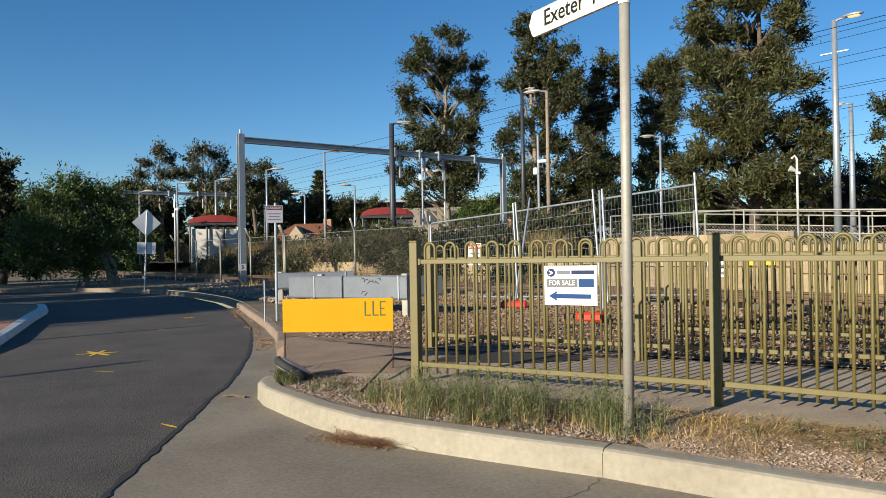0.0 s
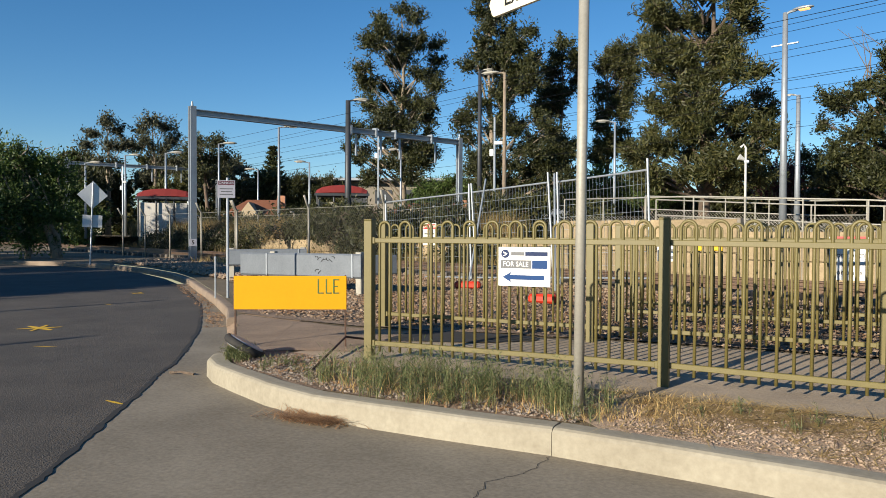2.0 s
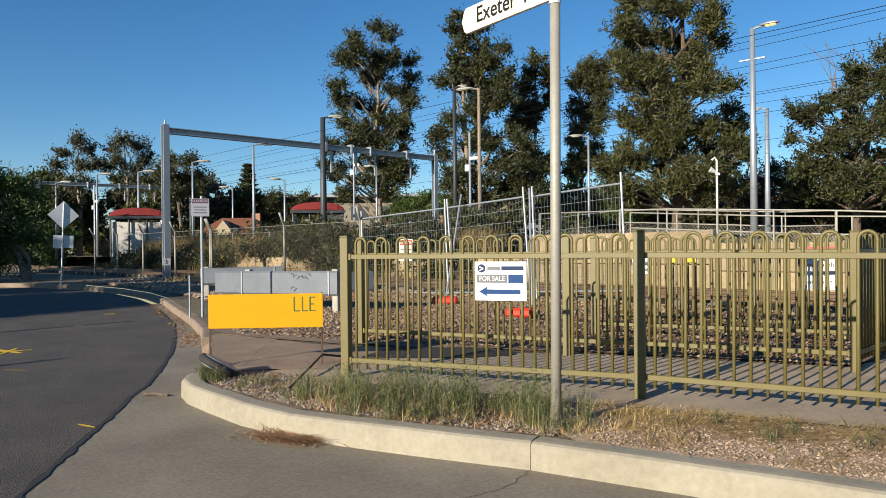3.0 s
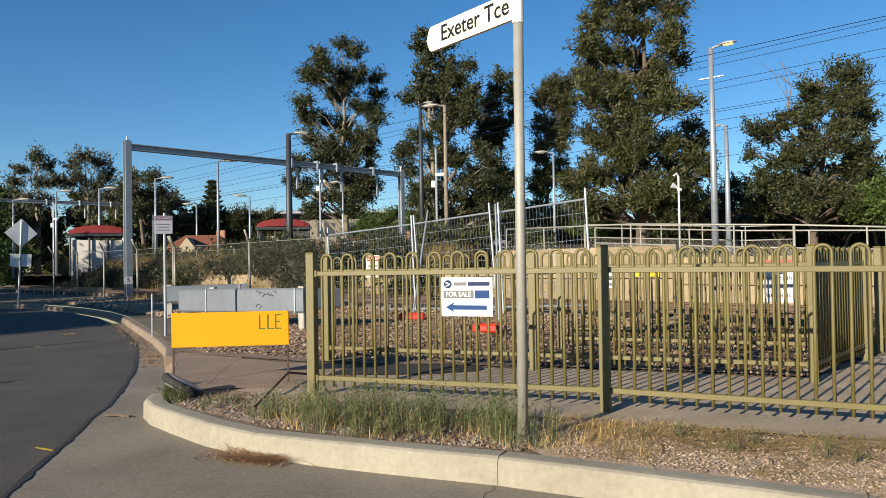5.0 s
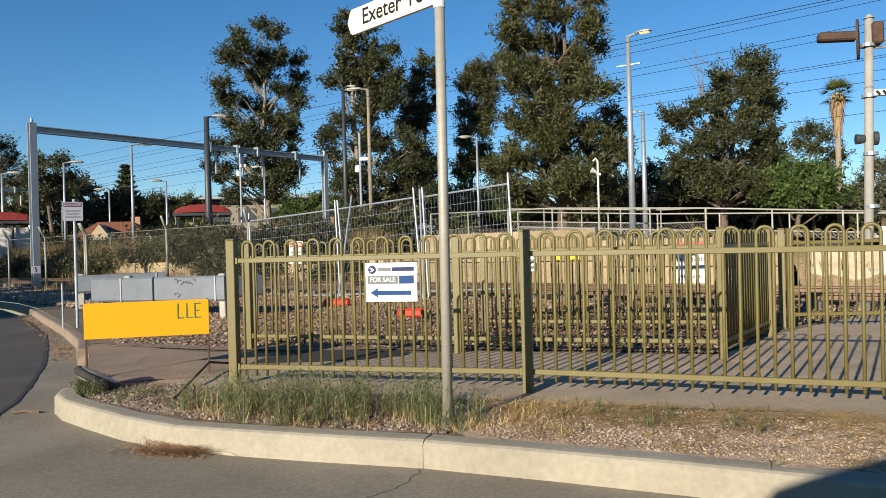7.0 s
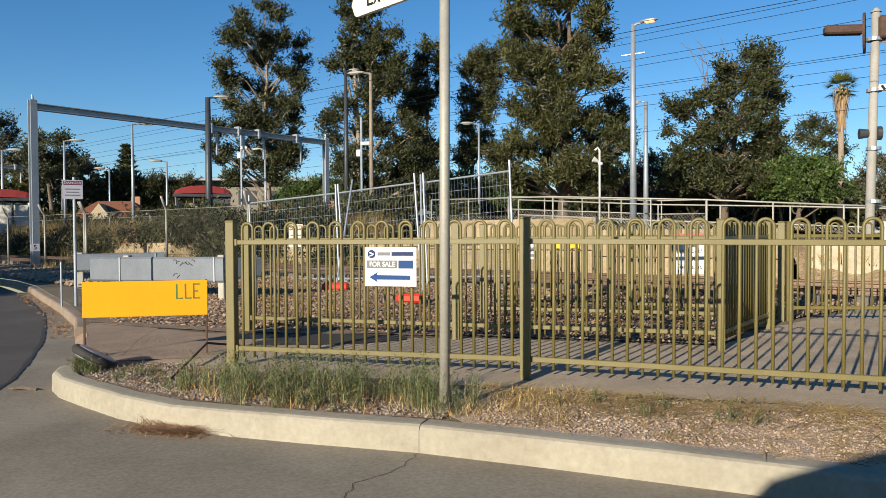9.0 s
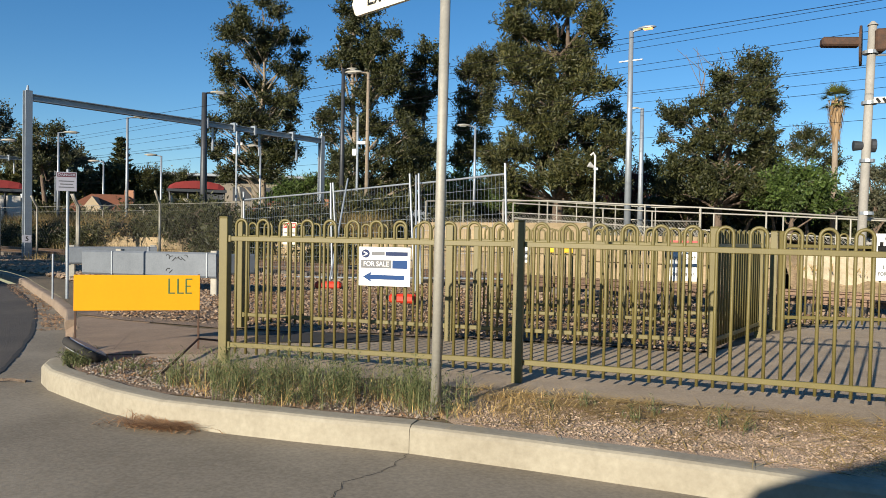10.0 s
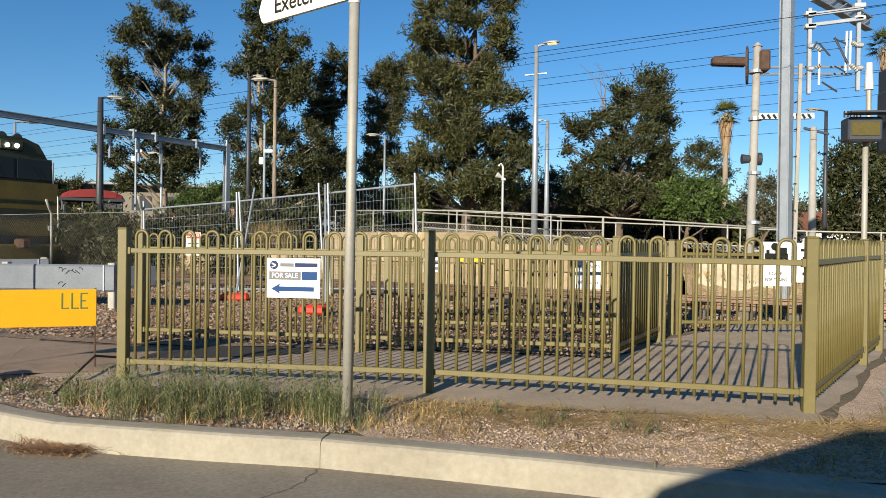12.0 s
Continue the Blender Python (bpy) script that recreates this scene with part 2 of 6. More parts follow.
# ---- mesh helpers ----
class Mesh:
    """Vertices and faces gathered for one mesh."""

    def __init__(self):
        self.v, self.f = [], []

    def add(self, verts, faces):
        k = len(self.v)
        self.v += [tuple(p) for p in verts]
        self.f += [tuple(i + k for i in f) for f in faces]
        return self

    def box(self, c, s, m=None, bevel=0.0):
        """A box round c of sizes s, with bevelled edges, turned by m."""
        hx, hy, hz = (a / 2 for a in s)
        b = min(bevel, hx * 0.9, hy * 0.9, hz * 0.9)
        if b <= 0:
            vs = [(x, y, z) for x in (-hx, hx) for y in (-hy, hy) for z in (-hz, hz)]
            fs = [(0, 1, 3, 2), (4, 6, 7, 5), (0, 4, 5, 1), (2, 3, 7, 6), (0, 2, 6, 4), (1, 5, 7, 3)]
        else:
            vs, ids = [], {}
            for x in (-1, 1):
                for y in (-1, 1):
                    for z in (-1, 1):
                        for k in range(3):
                            ids[x, y, z, k] = len(vs)
                            vs.append((x * (hx - b * (k != 0)), y * (hy - b * (k != 1)), z * (hz - b * (k != 2))))
            fs = []
            for k in range(3):
                i, j = [a for a in range(3) if a != k]
                for sgn in (-1, 1):
                    q = []
                    for a, bb in ((-1, -1), (1, -1), (1, 1), (-1, 1)):
                        t = [0, 0, 0]
                        t[k], t[i], t[j] = sgn, a, bb
                        q.append(ids[(*t, k)])
                    fs.append(tuple(q) if (sgn > 0) == (k != 1) else tuple(q[::-1]))
                for a in (-1, 1):
                    for bb in (-1, 1):
                        t0, t1 = [0, 0, 0], [0, 0, 0]
                        t0[k], t1[k] = -1, 1
                        for t in (t0, t1):
                            t[i], t[j] = a, bb
                        fs.append((ids[(*t0, i)], ids[(*t1, i)], ids[(*t1, j)], ids[(*t0, j)]))
            for x in (-1, 1):
                for y in (-1, 1):
                    for z in (-1, 1):
                        fs.append(tuple(ids[x, y, z, k] for k in range(3)))
        c = Vector(c)
        self.add([c + (m @ Vector(p) if m else Vector(p)) for p in vs], fs)
        return self

    def rod(self, a, b, r0, r1=None, n=8, cap=True):
        a, b = Vector(a), Vector(b)
        r1 = r0 if r1 is None else r1
        q = (b - a).to_track_quat("Z", "Y")
        ring = [(math.cos(2 * math.pi * i / n), math.sin(2 * math.pi * i / n)) for i in range(n)]
        vs = [a + q @ Vector((r0 * x, r0 * y, 0)) for x, y in ring] + [b + q @ Vector((r1 * x, r1 * y, 0)) for x, y in ring]
        fs = [(i, (i + 1) % n, n + (i + 1) % n, n + i) for i in range(n)]
        if cap:
            fs += [tuple(range(n))[::-1], tuple(range(n, 2 * n))]
        self.add(vs, fs)
        return self

    def tube(self, pts, r, n=8, r1=None):
        """A pipe along points, mitred."""
        pts = [Vector(p) for p in pts]
        r1 = r if r1 is None else r1
        k = len(self.v)
        up = None
        for i, p in enumerate(pts):
            d = (pts[min(i + 1, len(pts) - 1)] - pts[max(i - 1, 0)]).normalized()
            if up is None:
                up = d.orthogonal().normalized()
            up = (up - d * up.dot(d)).normalized()
            side = d.cross(up)
            rr = r + (r1 - r) * i / max(1, len(pts) - 1)
            self.v += [tuple(p + rr * (math.cos(2 * math.pi * j / n) * up + math.sin(2 * math.pi * j / n) * side)) for j in range(n)]
        for i in range(len(pts) - 1):
            for j in range(n):
                a, b = k + i * n + j, k + i * n + (j + 1) % n
                self.f.append((a, b, b + n, a + n))
        self.f.append(tuple(range(k, k + n))[::-1])
        self.f.append(tuple(range(k + (len(pts) - 1) * n, k + len(pts) * n)))
        return self

    def prism(self, poly, z0, z1):
        """An upright prism over a polygon in x, y."""
        n = len(poly)
        tri = [tuple(t) for t in tessellate([[Vector((x, y, 0)) for x, y in poly]])]
        vs = [(x, y, z0) for x, y in poly] + [(x, y, z1) for x, y in poly]
        fs = [(i, (i + 1) % n, n + (i + 1) % n, n + i) for i in range(n)]
        fs += [tuple(n + i for i in t) for t in tri] + [t[::-1] for t in tri]
        self.add(vs, fs)
        return self

    def data(self, name, material, smooth=False):
        me = bpy.data.meshes.new(name)
        me.from_pydata(self.v, [], self.f)
        bm = bmesh.new()
        bm.from_mesh(me)
        if len(bm.faces) < 60000:
            bmesh.ops.recalc_face_normals(bm, faces=bm.faces)
        bm.to_mesh(me)
        bm.free()
        me.materials.append(material)
        if smooth:
            me.polygons.foreach_set("use_smooth", [True] * len(me.polygons))
        return me


from mathutils.geometry import tessellate_polygon as tessellate


def part(name, mesh, material, parent=None, label="", smooth=False, at=None):
    """One mesh object, under a thing or part, or at top level."""
    ob = new(name, mesh.data(name, material, smooth) if isinstance(mesh, Mesh) else mesh)
    if at is not None:
        ob.matrix_basis = at
    if parent:
        ob.parent = parent
    if label:
        ob["label"] = label
    return ob


def thing(name, place, label, category, group="", kind=""):
    """An empty at a thing's base; place: a pose, or x, y, z."""
    ob = new(name)
    ob.empty_display_size = 0.1
    ob.matrix_basis = place if isinstance(place, Matrix) else pose(*place)
    return tagged(ob, label, category, group, kind)


def lone(name, mesh, material, label, category, group="", kind="", smooth=False, at=None):
    return tagged(part(name, mesh, material, None, "", smooth, at), label, category, group, kind)


def letters(text, size, parent, material, m, wide=1.0, bold=0.0, name="lettering", align="CENTER"):
    """Raised letters in the built-in font as a mesh part, reading along x of m, facing -y."""
    cu = bpy.data.curves.new(name, "FONT")
    cu.body, cu.size, cu.align_x, cu.align_y, cu.extrude, cu.offset = text, size, align, "CENTER", 0.0008, bold
    tmp = bpy.data.objects.new(name, cu)
    me = bpy.data.meshes.new_from_object(tmp)
    bpy.data.objects.remove(tmp)
    me.transform(m @ pose(0, 0, 0, 90) @ Matrix.Diagonal((wide, 1, 1, 1)))
    me.materials.clear()
    me.materials.append(material)
    return part(name, me, material, parent)


def flat(name, w, h, x, z, y, parent, material, label="", thick=0.001):
    """A thin printed panel facing -y, centred at x, z, its front at y."""
    return part(name, Mesh().box((x, y + thick / 2, z), (w, thick, h)), material, parent, label)


def ang(a, b):
    return math.degrees(math.atan2(b[1] - a[1], b[0] - a[0]))


def along(const, x):
    """A point on a line that runs beside the railway."""
    return (x, const - 0.436 * x)


TRACK = math.degrees(math.atan2(-0.436, 1.0))
TRACK_C = 10.2


# ---- ground, road, kerbs ----
KERB_NEAR = [(-1.43, -0.12), (-1.40, -0.34), (-1.27, -0.54), (-1.02, -0.74), (-0.62, -0.95), (-0.15, -1.18), (0.34, -1.33), (0.8, -1.39),
             (1.27, -1.42), (2.02, -1.44), (2.81, -1.55), (3.86, -1.73), (6.0, -2.12), (12.0, -3.3), (40.0, -9.0)]
KERB_FAR = [(-3.32, 2.02), (-4.15, 2.95), (-5.6, 4.3), (-7.56, 6.0), (-9.6, 7.8), (-11.6, 9.3), (-14.3, 10.9), (-17.3, 12.2), (-20.5, 12.9), (-24, 12.4),
            (-30, 9.4), (-45, 2.4)]
ROAD_EDGE = [(0.9, -5.0), (0.5, -4.1), (0.15, -3.4), (-0.19, -2.85), (-0.75, -2.04), (-1.3, -1.22), (-1.69, -0.69), (-1.95, -0.25), (-2.6, 0.6), (-3.42, 1.61),
             (-4.64, 2.96), (-5.84, 4.21), (-7.84, 6.0), (-9.8, 7.7)]
ROAD_Z = -0.15


def shift(path, d):
    """A path moved sideways by d, to the left of its way."""
    out = []
    for i, p in enumerate(path):
        a, b = path[max(i - 1, 0)], path[min(i + 1, len(path) - 1)]
        n = math.hypot(b[0] - a[0], b[1] - a[1])
        out.append((p[0] - (b[1] - a[1]) / n * d, p[1] + (b[0] - a[0]) / n * d))
    return out


def sheet(poly, z):
    m = Mesh()
    tri = tessellate([[Vector((x, y, 0)) for x, y in poly]])
    m.add([(x, y, z) for x, y in poly], [tuple(t) for t in tri])
    return m


near_in, far_in = shift(KERB_NEAR, 0.12), shift(KERB_FAR, -0.12)
outline = near_in[::-1] + far_in + [(-400, -120), (-400, 500), (400, 500), (400, -60)]
lone("ground", sheet(outline, -0.004), GROUND, "dry bare earth beside the railway crossing", "ground", kind="structure")
lone("road", sheet([(0.9, -5.0)] + ROAD_EDGE[1:] + [(-11.8, 9.2), (-14.4, 10.8), (-17.4, 12.1), (-20.5, 12.8), (-24, 12.3), (-30, 9.3), (-45, 2.3), (-400, -121), (-400, -400), (3.0, -400), (3.0, -9.0)], ROAD_Z),
     ASPHALT, "dark worn asphalt road curving away", "road", kind="structure")
apron = [(p[0] + 0.01, p[1]) for p in KERB_NEAR[::-1]]
lone("pavement", sheet(apron + [(-3.3, 2.05)] + KERB_FAR[1:5] + ROAD_EDGE[::-1] + [(3.0, -9.0), (3.0, -400), (400, -400), (400, -90)], ROAD_Z + 0.006),
     CONCRETE, "smooth grey concrete apron and gutter", "pavement", kind="structure")
# dirty tar line between asphalt and concrete
tar = Mesh()
rng = random.Random(3)
a, b = shift(ROAD_EDGE, -0.022), shift(ROAD_EDGE, 0.022)
tl, trr = [], []
for i in range(len(ROAD_EDGE) - 1):
    for k in range(12):
        f = k / 12
        j = rng.uniform(-0.012, 0.012)
        w = rng.uniform(0.5, 1.3)
        c = [ROAD_EDGE[i][q] + (ROAD_EDGE[i + 1][q] - ROAD_EDGE[i][q]) * f for q in (0, 1)]
        d = [(b[i][q] - a[i][q]) / 2 for q in (0, 1)]
        tl.append((c[0] + d[0] * (j * 30 - w), c[1] + d[1] * (j * 30 - w)))
        trr.append((c[0] + d[0] * (j * 30 + w), c[1] + d[1] * (j * 30 + w)))
n = len(tl)
tar.add([(x, y, ROAD_Z + 0.011) for x, y in tl + trr], [(i, i + 1, n + i + 1, n + i) for i in range(n - 1)])
lone("trim", tar, RUBBER, "black tar seam along the asphalt edge", "road seam", kind="structure")


def kerb_run(path, i0, i1, parent, material, high, inward, cut0=0.0, cut1=0.0):
    """One cast length of kerb: a rounded step swept along part of the path."""
    pts = [Vector((*p, 0)) for p in path[i0:i1 + 1]]
    fine = []
    for k in range(len(pts) - 1):
        for s in range(4):
            fine.append(pts[k].lerp(pts[k + 1], s / 4))
    fine.append(pts[-1])
    if cut0:
        fine[0] = fine[0] + (fine[1] - fine[0]).normalized() * cut0
    if cut1:
        fine[-1] = fine[-1] + (fine[-2] - fine[-1]).normalized() * cut1
    prof = [(-0.012, ROAD_Z - 0.02), (-0.01, ROAD_Z + 0.01), (-0.008, high - 0.03), (0.004, high - 0.012), (0.022, high - 0.002), (0.05, high), (0.135, high), (0.15, high - 0.012), (0.15, -0.2)]
    m, n = Mesh(), len(prof)
    vs = []
    for k, p in enumerate(fine):
        d = (fine[min(k + 1, len(fine) - 1)] - fine[max(k - 1, 0)]).normalized()
        side = Vector((-d.y, d.x, 0)) * inward
        j = noise.noise(p * 1.7) * 0.006
        vs += [p + side * (o + j * 0.5) + Vector((0, 0, z + j)) for o, z in prof]
    fs = [(k * n + i, k * n + i + 1, (k + 1) * n + i + 1, (k + 1) * n + i) for k in range(len(fine) - 1) for i in range(n - 1)]
    fs += [tuple(range(n)), tuple(range((len(fine) - 1) * n, len(fine) * n))]
    m.add(vs, fs)
    return part("kerb_length", m, material, parent)


kerb = thing("kerb", (0, 0, 0), "pale cast concrete kerb, cracked, round the verge", "kerb", kind="structure")
kerb_run(KERB_NEAR, 0, 9, kerb, KERB, 0.012, 1, 0, 0.002)
kerb_run(KERB_NEAR, 9, 14, kerb, KERB, 0.012, 1, 0.002)
# hairline crack down the kerb face, and a scuffed patch
kerb2 = thing("kerb", (0, 0, 0), "weathered brownish concrete kerb following the road bend", "kerb", kind="structure")
for i0 in range(0, len(KERB_FAR) - 1, 1):
    kerb_run(KERB_FAR, i0, i0 + 1, kerb2, KERB_OLD, -0.02 if i0 < 7 else 0.0, -1, 0.01)

# dropped dirt crossing between the two kerbs
ramp = Mesh()
ramp.add([(-1.45, -0.1, ROAD_Z + 0.008), (-3.35, 2.05, ROAD_Z + 0.008), (-3.3, 2.35, 0.0), (-2.2, 2.1, 0.01), (-1.25, 0.25, 0.01), (-1.38, -0.1, 0.0), (-2.4, 0.98, ROAD_Z + 0.008), (-1.8, 1.2, 0.01)],
         [(0, 6, 7, 4), (0, 4, 5), (6, 1, 2, 3), (6, 3, 7)])
lone("trim", ramp, DIRT, "dirt-covered dropped crossing at the kerb", "driveway", kind="structure")


def blot(cx, cy, rx, ry, seed, n=28, rough=0.18, turn=0):
    r = random.Random(seed)
    out = []
    for i in range(n):
        a = 2 * math.pi * i / n
        k = 1 + r.uniform(-rough, rough)
        x, y = rx * k * math.cos(a), ry * k * math.sin(a)
        c, s = math.cos(radians(turn)), math.sin(radians(turn))
        out.append((cx + x * c - y * s, cy + x * s + y * c))
    return out


def ragged(poly, step, amp, seed):
    r = random.Random(seed)
    out = []
    for i, p in enumerate(poly):
        q = poly[(i + 1) % len(poly)]
        k = max(1, int(math.hypot(q[0] - p[0], q[1] - p[1]) / step))
        for s in range(k):
            f = s / k
            out.append((p[0] + (q[0] - p[0]) * f + r.uniform(-amp, amp), p[1] + (q[1] - p[1]) * f + r.uniform(-amp, amp)))
    return out


FENCE_BACK = [(-1.0, 2.0), (1.42, 1.87), (3.92, 1.73)]
lone("pavement", sheet(ragged([(-0.9, -0.12), (1.2, -0.22), (3.0, -0.38), (5.0, -0.5), (5.06, -0.25), (6.95, 3.2), (9.2, 7.2), (7.2, 7.9), (5.6, 4.9), (4.7, 3.6), (3.95, 1.95), (1.4, 2.0), (-0.3, 1.55)], 0.25, 0.035, 5), 0.004),
     PATH_BITUMEN, "worn grey bitumen footpath to the crossing", "path", kind="structure")
lone("pavement", sheet(ragged([(-1.3, -0.05), (-0.3, 0.3), (-0.15, 1.7), (-1.2, 1.75), (-3.0, 2.1), (-3.3, 2.2), (-2.2, 0.9)], 0.25, 0.05, 6), 0.008),
     DIRT, "bare brown dirt driveway", "driveway", kind="structure")
lone("pavement", sheet(ragged([(2.3, -1.34), (3.86, -1.6), (6.0, -2.0), (11, -2.9), (12, 6), (8.2, 5.2), (6.95, 3.05), (5.12, -0.3), (5.0, -0.55), (3.0, -0.46), (2.2, -0.36), (1.9, -0.9)], 0.3, 0.05, 7), 0.010),
     GRAVEL, "stony sandy gravel verge", "gravel verge", kind="structure")
lone("pavement", sheet(ragged([(-3.4, 2.3), (-1.2, 1.85), (1.4, 2.1), (3.9, 2.05), (4.6, 3.7), (5.5, 5.0), (6.6, 6.6), (0.5, 9.2), (-6, 12.0), (-18, 17.0), (-18.5, 14.0), (-9, 8.4), (-5.4, 4.9)], 0.4, 0.08, 8), 0.012),
     LITTER, "stones and leaf litter beside the railway", "gravel", kind="structure")
lone("pavement", sheet(ragged([(-1.28, -0.28), (-0.6, -0.85), (0.4, -1.2), (2.1, -1.3), (1.9, -0.8), (1.5, -0.3), (-0.2, -0.15), (-0.9, 0.1)], 0.2, 0.04, 9), 0.006),
     LITTER, "grey grit and dead leaves inside the kerb", "verge soil", kind="structure")


lone("pavement", sheet(ragged([(5.3, -0.65), (5.5, -0.05), (5.85, 0.75), (7.2, 2.2), (9.5, 2.4), (9.5, -0.6), (7.4, -1.3)], 0.25, 0.05, 10), 0.014),
     LIMESTONE, "pale dusty concrete strip beside the fence", "path", kind="structure")
# shadow across the path, painted as a flat black sheet without a caster
lone("stain_and_shade", sheet(ragged([(-0.45, 1.02), (0.02, 1.14), (0.58, 1.33), (0.95, 1.72), (0.85, 1.93), (0.3, 1.97), (-0.5, 1.84)], 0.12, 0.02, 12), 0.012),
     RUBBER, "black sheet painted as a shadow on the path", "tar patch", kind="structure")


# ---- stones and litter ----
def inside(p, poly):
    x, y = p
    hit = False
    for i in range(len(poly)):
        (x0, y0), (x1, y1) = poly[i - 1], poly[i]
        if (y0 > y) != (y1 > y) and x < (x1 - x0) * (y - y0) / (y1 - y0) + x0:
            hit = not hit
    return hit


def scatter(poly, count, seed):
    r = random.Random(seed)
    xs, ys = [p[0] for p in poly], [p[1] for p in poly]
    out = []
    while len(out) < count:
        p = (r.uniform(min(xs), max(xs)), r.uniform(min(ys), max(ys)))
        if inside(p, poly):
            out.append(p)
    return out


def stones(name, pts, lo, hi, z, material, label, seed):
    r = random.Random(seed)
    base = [Vector(v) for v in ((1, 0, 0), (-1, 0, 0), (0, 1, 0), (0, -1, 0), (0, 0, 1), (0, 0, -0.6))]
    faces = [(0, 2, 4), (2, 1, 4), (1, 3, 4), (3, 0, 4), (2, 0, 5), (1, 2, 5), (3, 1, 5), (0, 3, 5)]
    m = Mesh()
    for x, y in pts:
        s = r.uniform(lo, hi)
        q = Euler((r.uniform(-0.6, 0.6), r.uniform(-0.6, 0.6), r.uniform(0, 6.3))).to_matrix()
        sx, sy, sz = s * r.uniform(0.7, 1.3), s * r.uniform(0.7, 1.2), s * r.uniform(0.4, 0.8)
        m.add([Vector((x, y, z + sz * 0.4)) + q @ Vector((v.x * sx, v.y * sy, v.z * sz)) for v in base], faces)
    return lone(name, m, material, label, "stones", kind="stuff")


def blades(name, pts, count, lo, hi, width, lean, material, label, seed, z=0.0, flatness=0.0, category="grass", branch=False, leaflet=0.0035):
    """Tufts of thin bent blades; flatness lays them down."""
    r = random.Random(seed)
    m = Mesh()
    for x, y in pts:
        for _ in range(count):
            h = r.uniform(lo, hi)
            a = r.uniform(0, 6.283)
            l = r.uniform(0.1, 1.0) * lean
            d = Vector((math.cos(a), math.sin(a), 0))
            side = Vector((-d.y, d.x, 0)) * width * r.uniform(0.6, 1.3)
            o = Vector((x + r.gauss(0, 0.03), y + r.gauss(0, 0.03), z))
            up = Vector((0, 0, 1 - flatness))
            p1 = o + up * h * 0.55 + d * h * (l * 0.35 + flatness * 0.5) + Vector((0, 0, 0.006 * flatness))
            p2 = o + up * h + d * h * (l + flatness)
            k = len(m.v)
            m.v += [tuple(o - side), tuple(o + side), tuple(p1 + side * 0.8), tuple(p1 - side * 0.8), tuple(p2)]
            m.f += [(k, k + 1, k + 2, k + 3), (k + 3, k + 2, k + 4)]
            if branch:
                for q in range(7):
                    f = r.uniform(0.25, 0.98)
                    c = o.lerp(p2, f)
                    e = Vector((r.uniform(-1, 1), r.uniform(-1, 1), r.uniform(0.1, 0.9))).normalized() * r.uniform(0.02, 0.05)
                    w = Vector((r.uniform(-1, 1), r.uniform(-1, 1), 0)).normalized() * leaflet
                    k = len(m.v)
                    m.v += [tuple(c), tuple(c + e * 0.5 + w), tuple(c + e), tuple(c + e * 0.5 - w)]
                    m.f += [(k, k + 1, k + 2, k + 3)]
    return lone(name, m, material, label, category, kind="stuff")


VERGE_DRY = [(2.3, -1.3), (3.9, -1.56), (6.5, -1.95), (8.5, -1.2), (6.4, 0.8), (5.2, -0.7), (3.0, -0.5), (2.3, -0.4)]
stones("gravel", scatter(VERGE_DRY, 15000, 11), 0.004, 0.013, 0.012, PEBBLE, "loose brown pebbles on the verge", 12)
BALLAST_NEAR = [(-3.2, 2.4), (-1.2, 2.1), (1.4, 2.2), (3.9, 2.0), (4.5, 3.7), (6.2, 6.0), (2, 8.6), (-5, 11.5), (-8, 9.5)]
stones("ballast", scatter(BALLAST_NEAR, 14000, 13), 0.012, 0.036, 0.012, STONE, "rough brown ballast stones and rubble", 14)
stones("ballast", scatter([(-18, 16.6), (-8, 9.8), (-5.5, 7.5), (-5.2, 5.6), (-14, 11.3), (-19, 13.6)], 3500, 15), 0.03, 0.11, 0.012, STONE, "heaped brown rubble beside the road", 16)
stones("ballast", [along(TRACK_C + random.uniform(-1.9, 1.9), random.uniform(-20, 14)) for _ in range(7000)], 0.03, 0.06, 0.03, STONE, "railway ballast under the track", 17)
blades("fallen_leaves", scatter(BALLAST_NEAR, 5000, 18), 3, 0.04, 0.1, 0.013, 0.3, STRAW_RED, "dry brown fallen leaves among the stones", 19, 0.03, 0.85, "leaf litter")
GRIT = [(-1.2, -0.3), (-0.6, -0.8), (0.4, -1.15), (2.1, -1.28), (2.2, -0.5), (0.5, -0.25), (-0.6, 0.0)]
stones("gravel", scatter(GRIT, 5200, 61), 0.004, 0.014, 0.008, GRIT_STONE, "grey grit and small stones inside the kerb", 62)
blades("fallen_leaves", scatter(GRIT, 420, 63), 3, 0.03, 0.09, 0.006, 0.5, STRAW_RED, "dry leaves and bark on the grit", 64, 0.012, 0.85, "leaf litter")
blades("dry_grass", scatter([(2.2, -0.82), (3.4, -0.9), (5.2, -1.0), (6.6, -0.4), (5.5, -0.2), (5.0, -0.6), (3.5, -0.5), (2.3, -0.42)], 260, 65), 7, 0.08, 0.26, 0.0038, 0.9, STRAW, "thick mat of pale straw along the path edge", 66, 0.014, 0.9)
blades("dry_grass", scatter(VERGE_DRY[:3] + [(6.0, -0.9), (4.6, -0.75), (2.6, -0.5)], 260, 20), 5, 0.06, 0.22, 0.0032, 0.9, STRAW, "flattened straw-coloured dead grass", 21, 0.012, 0.88)
blades("dry_grass", [(x, -0.40 - 0.055 * (x - 2.2) + random.gauss(0, 0.05)) for x in [random.uniform(2.0, 5.6) for _ in range(150)]], 7, 0.03, 0.12, 0.0022, 1.0, STRAW, "pale dry grass along the path edge", 22, 0.01, 0.75)
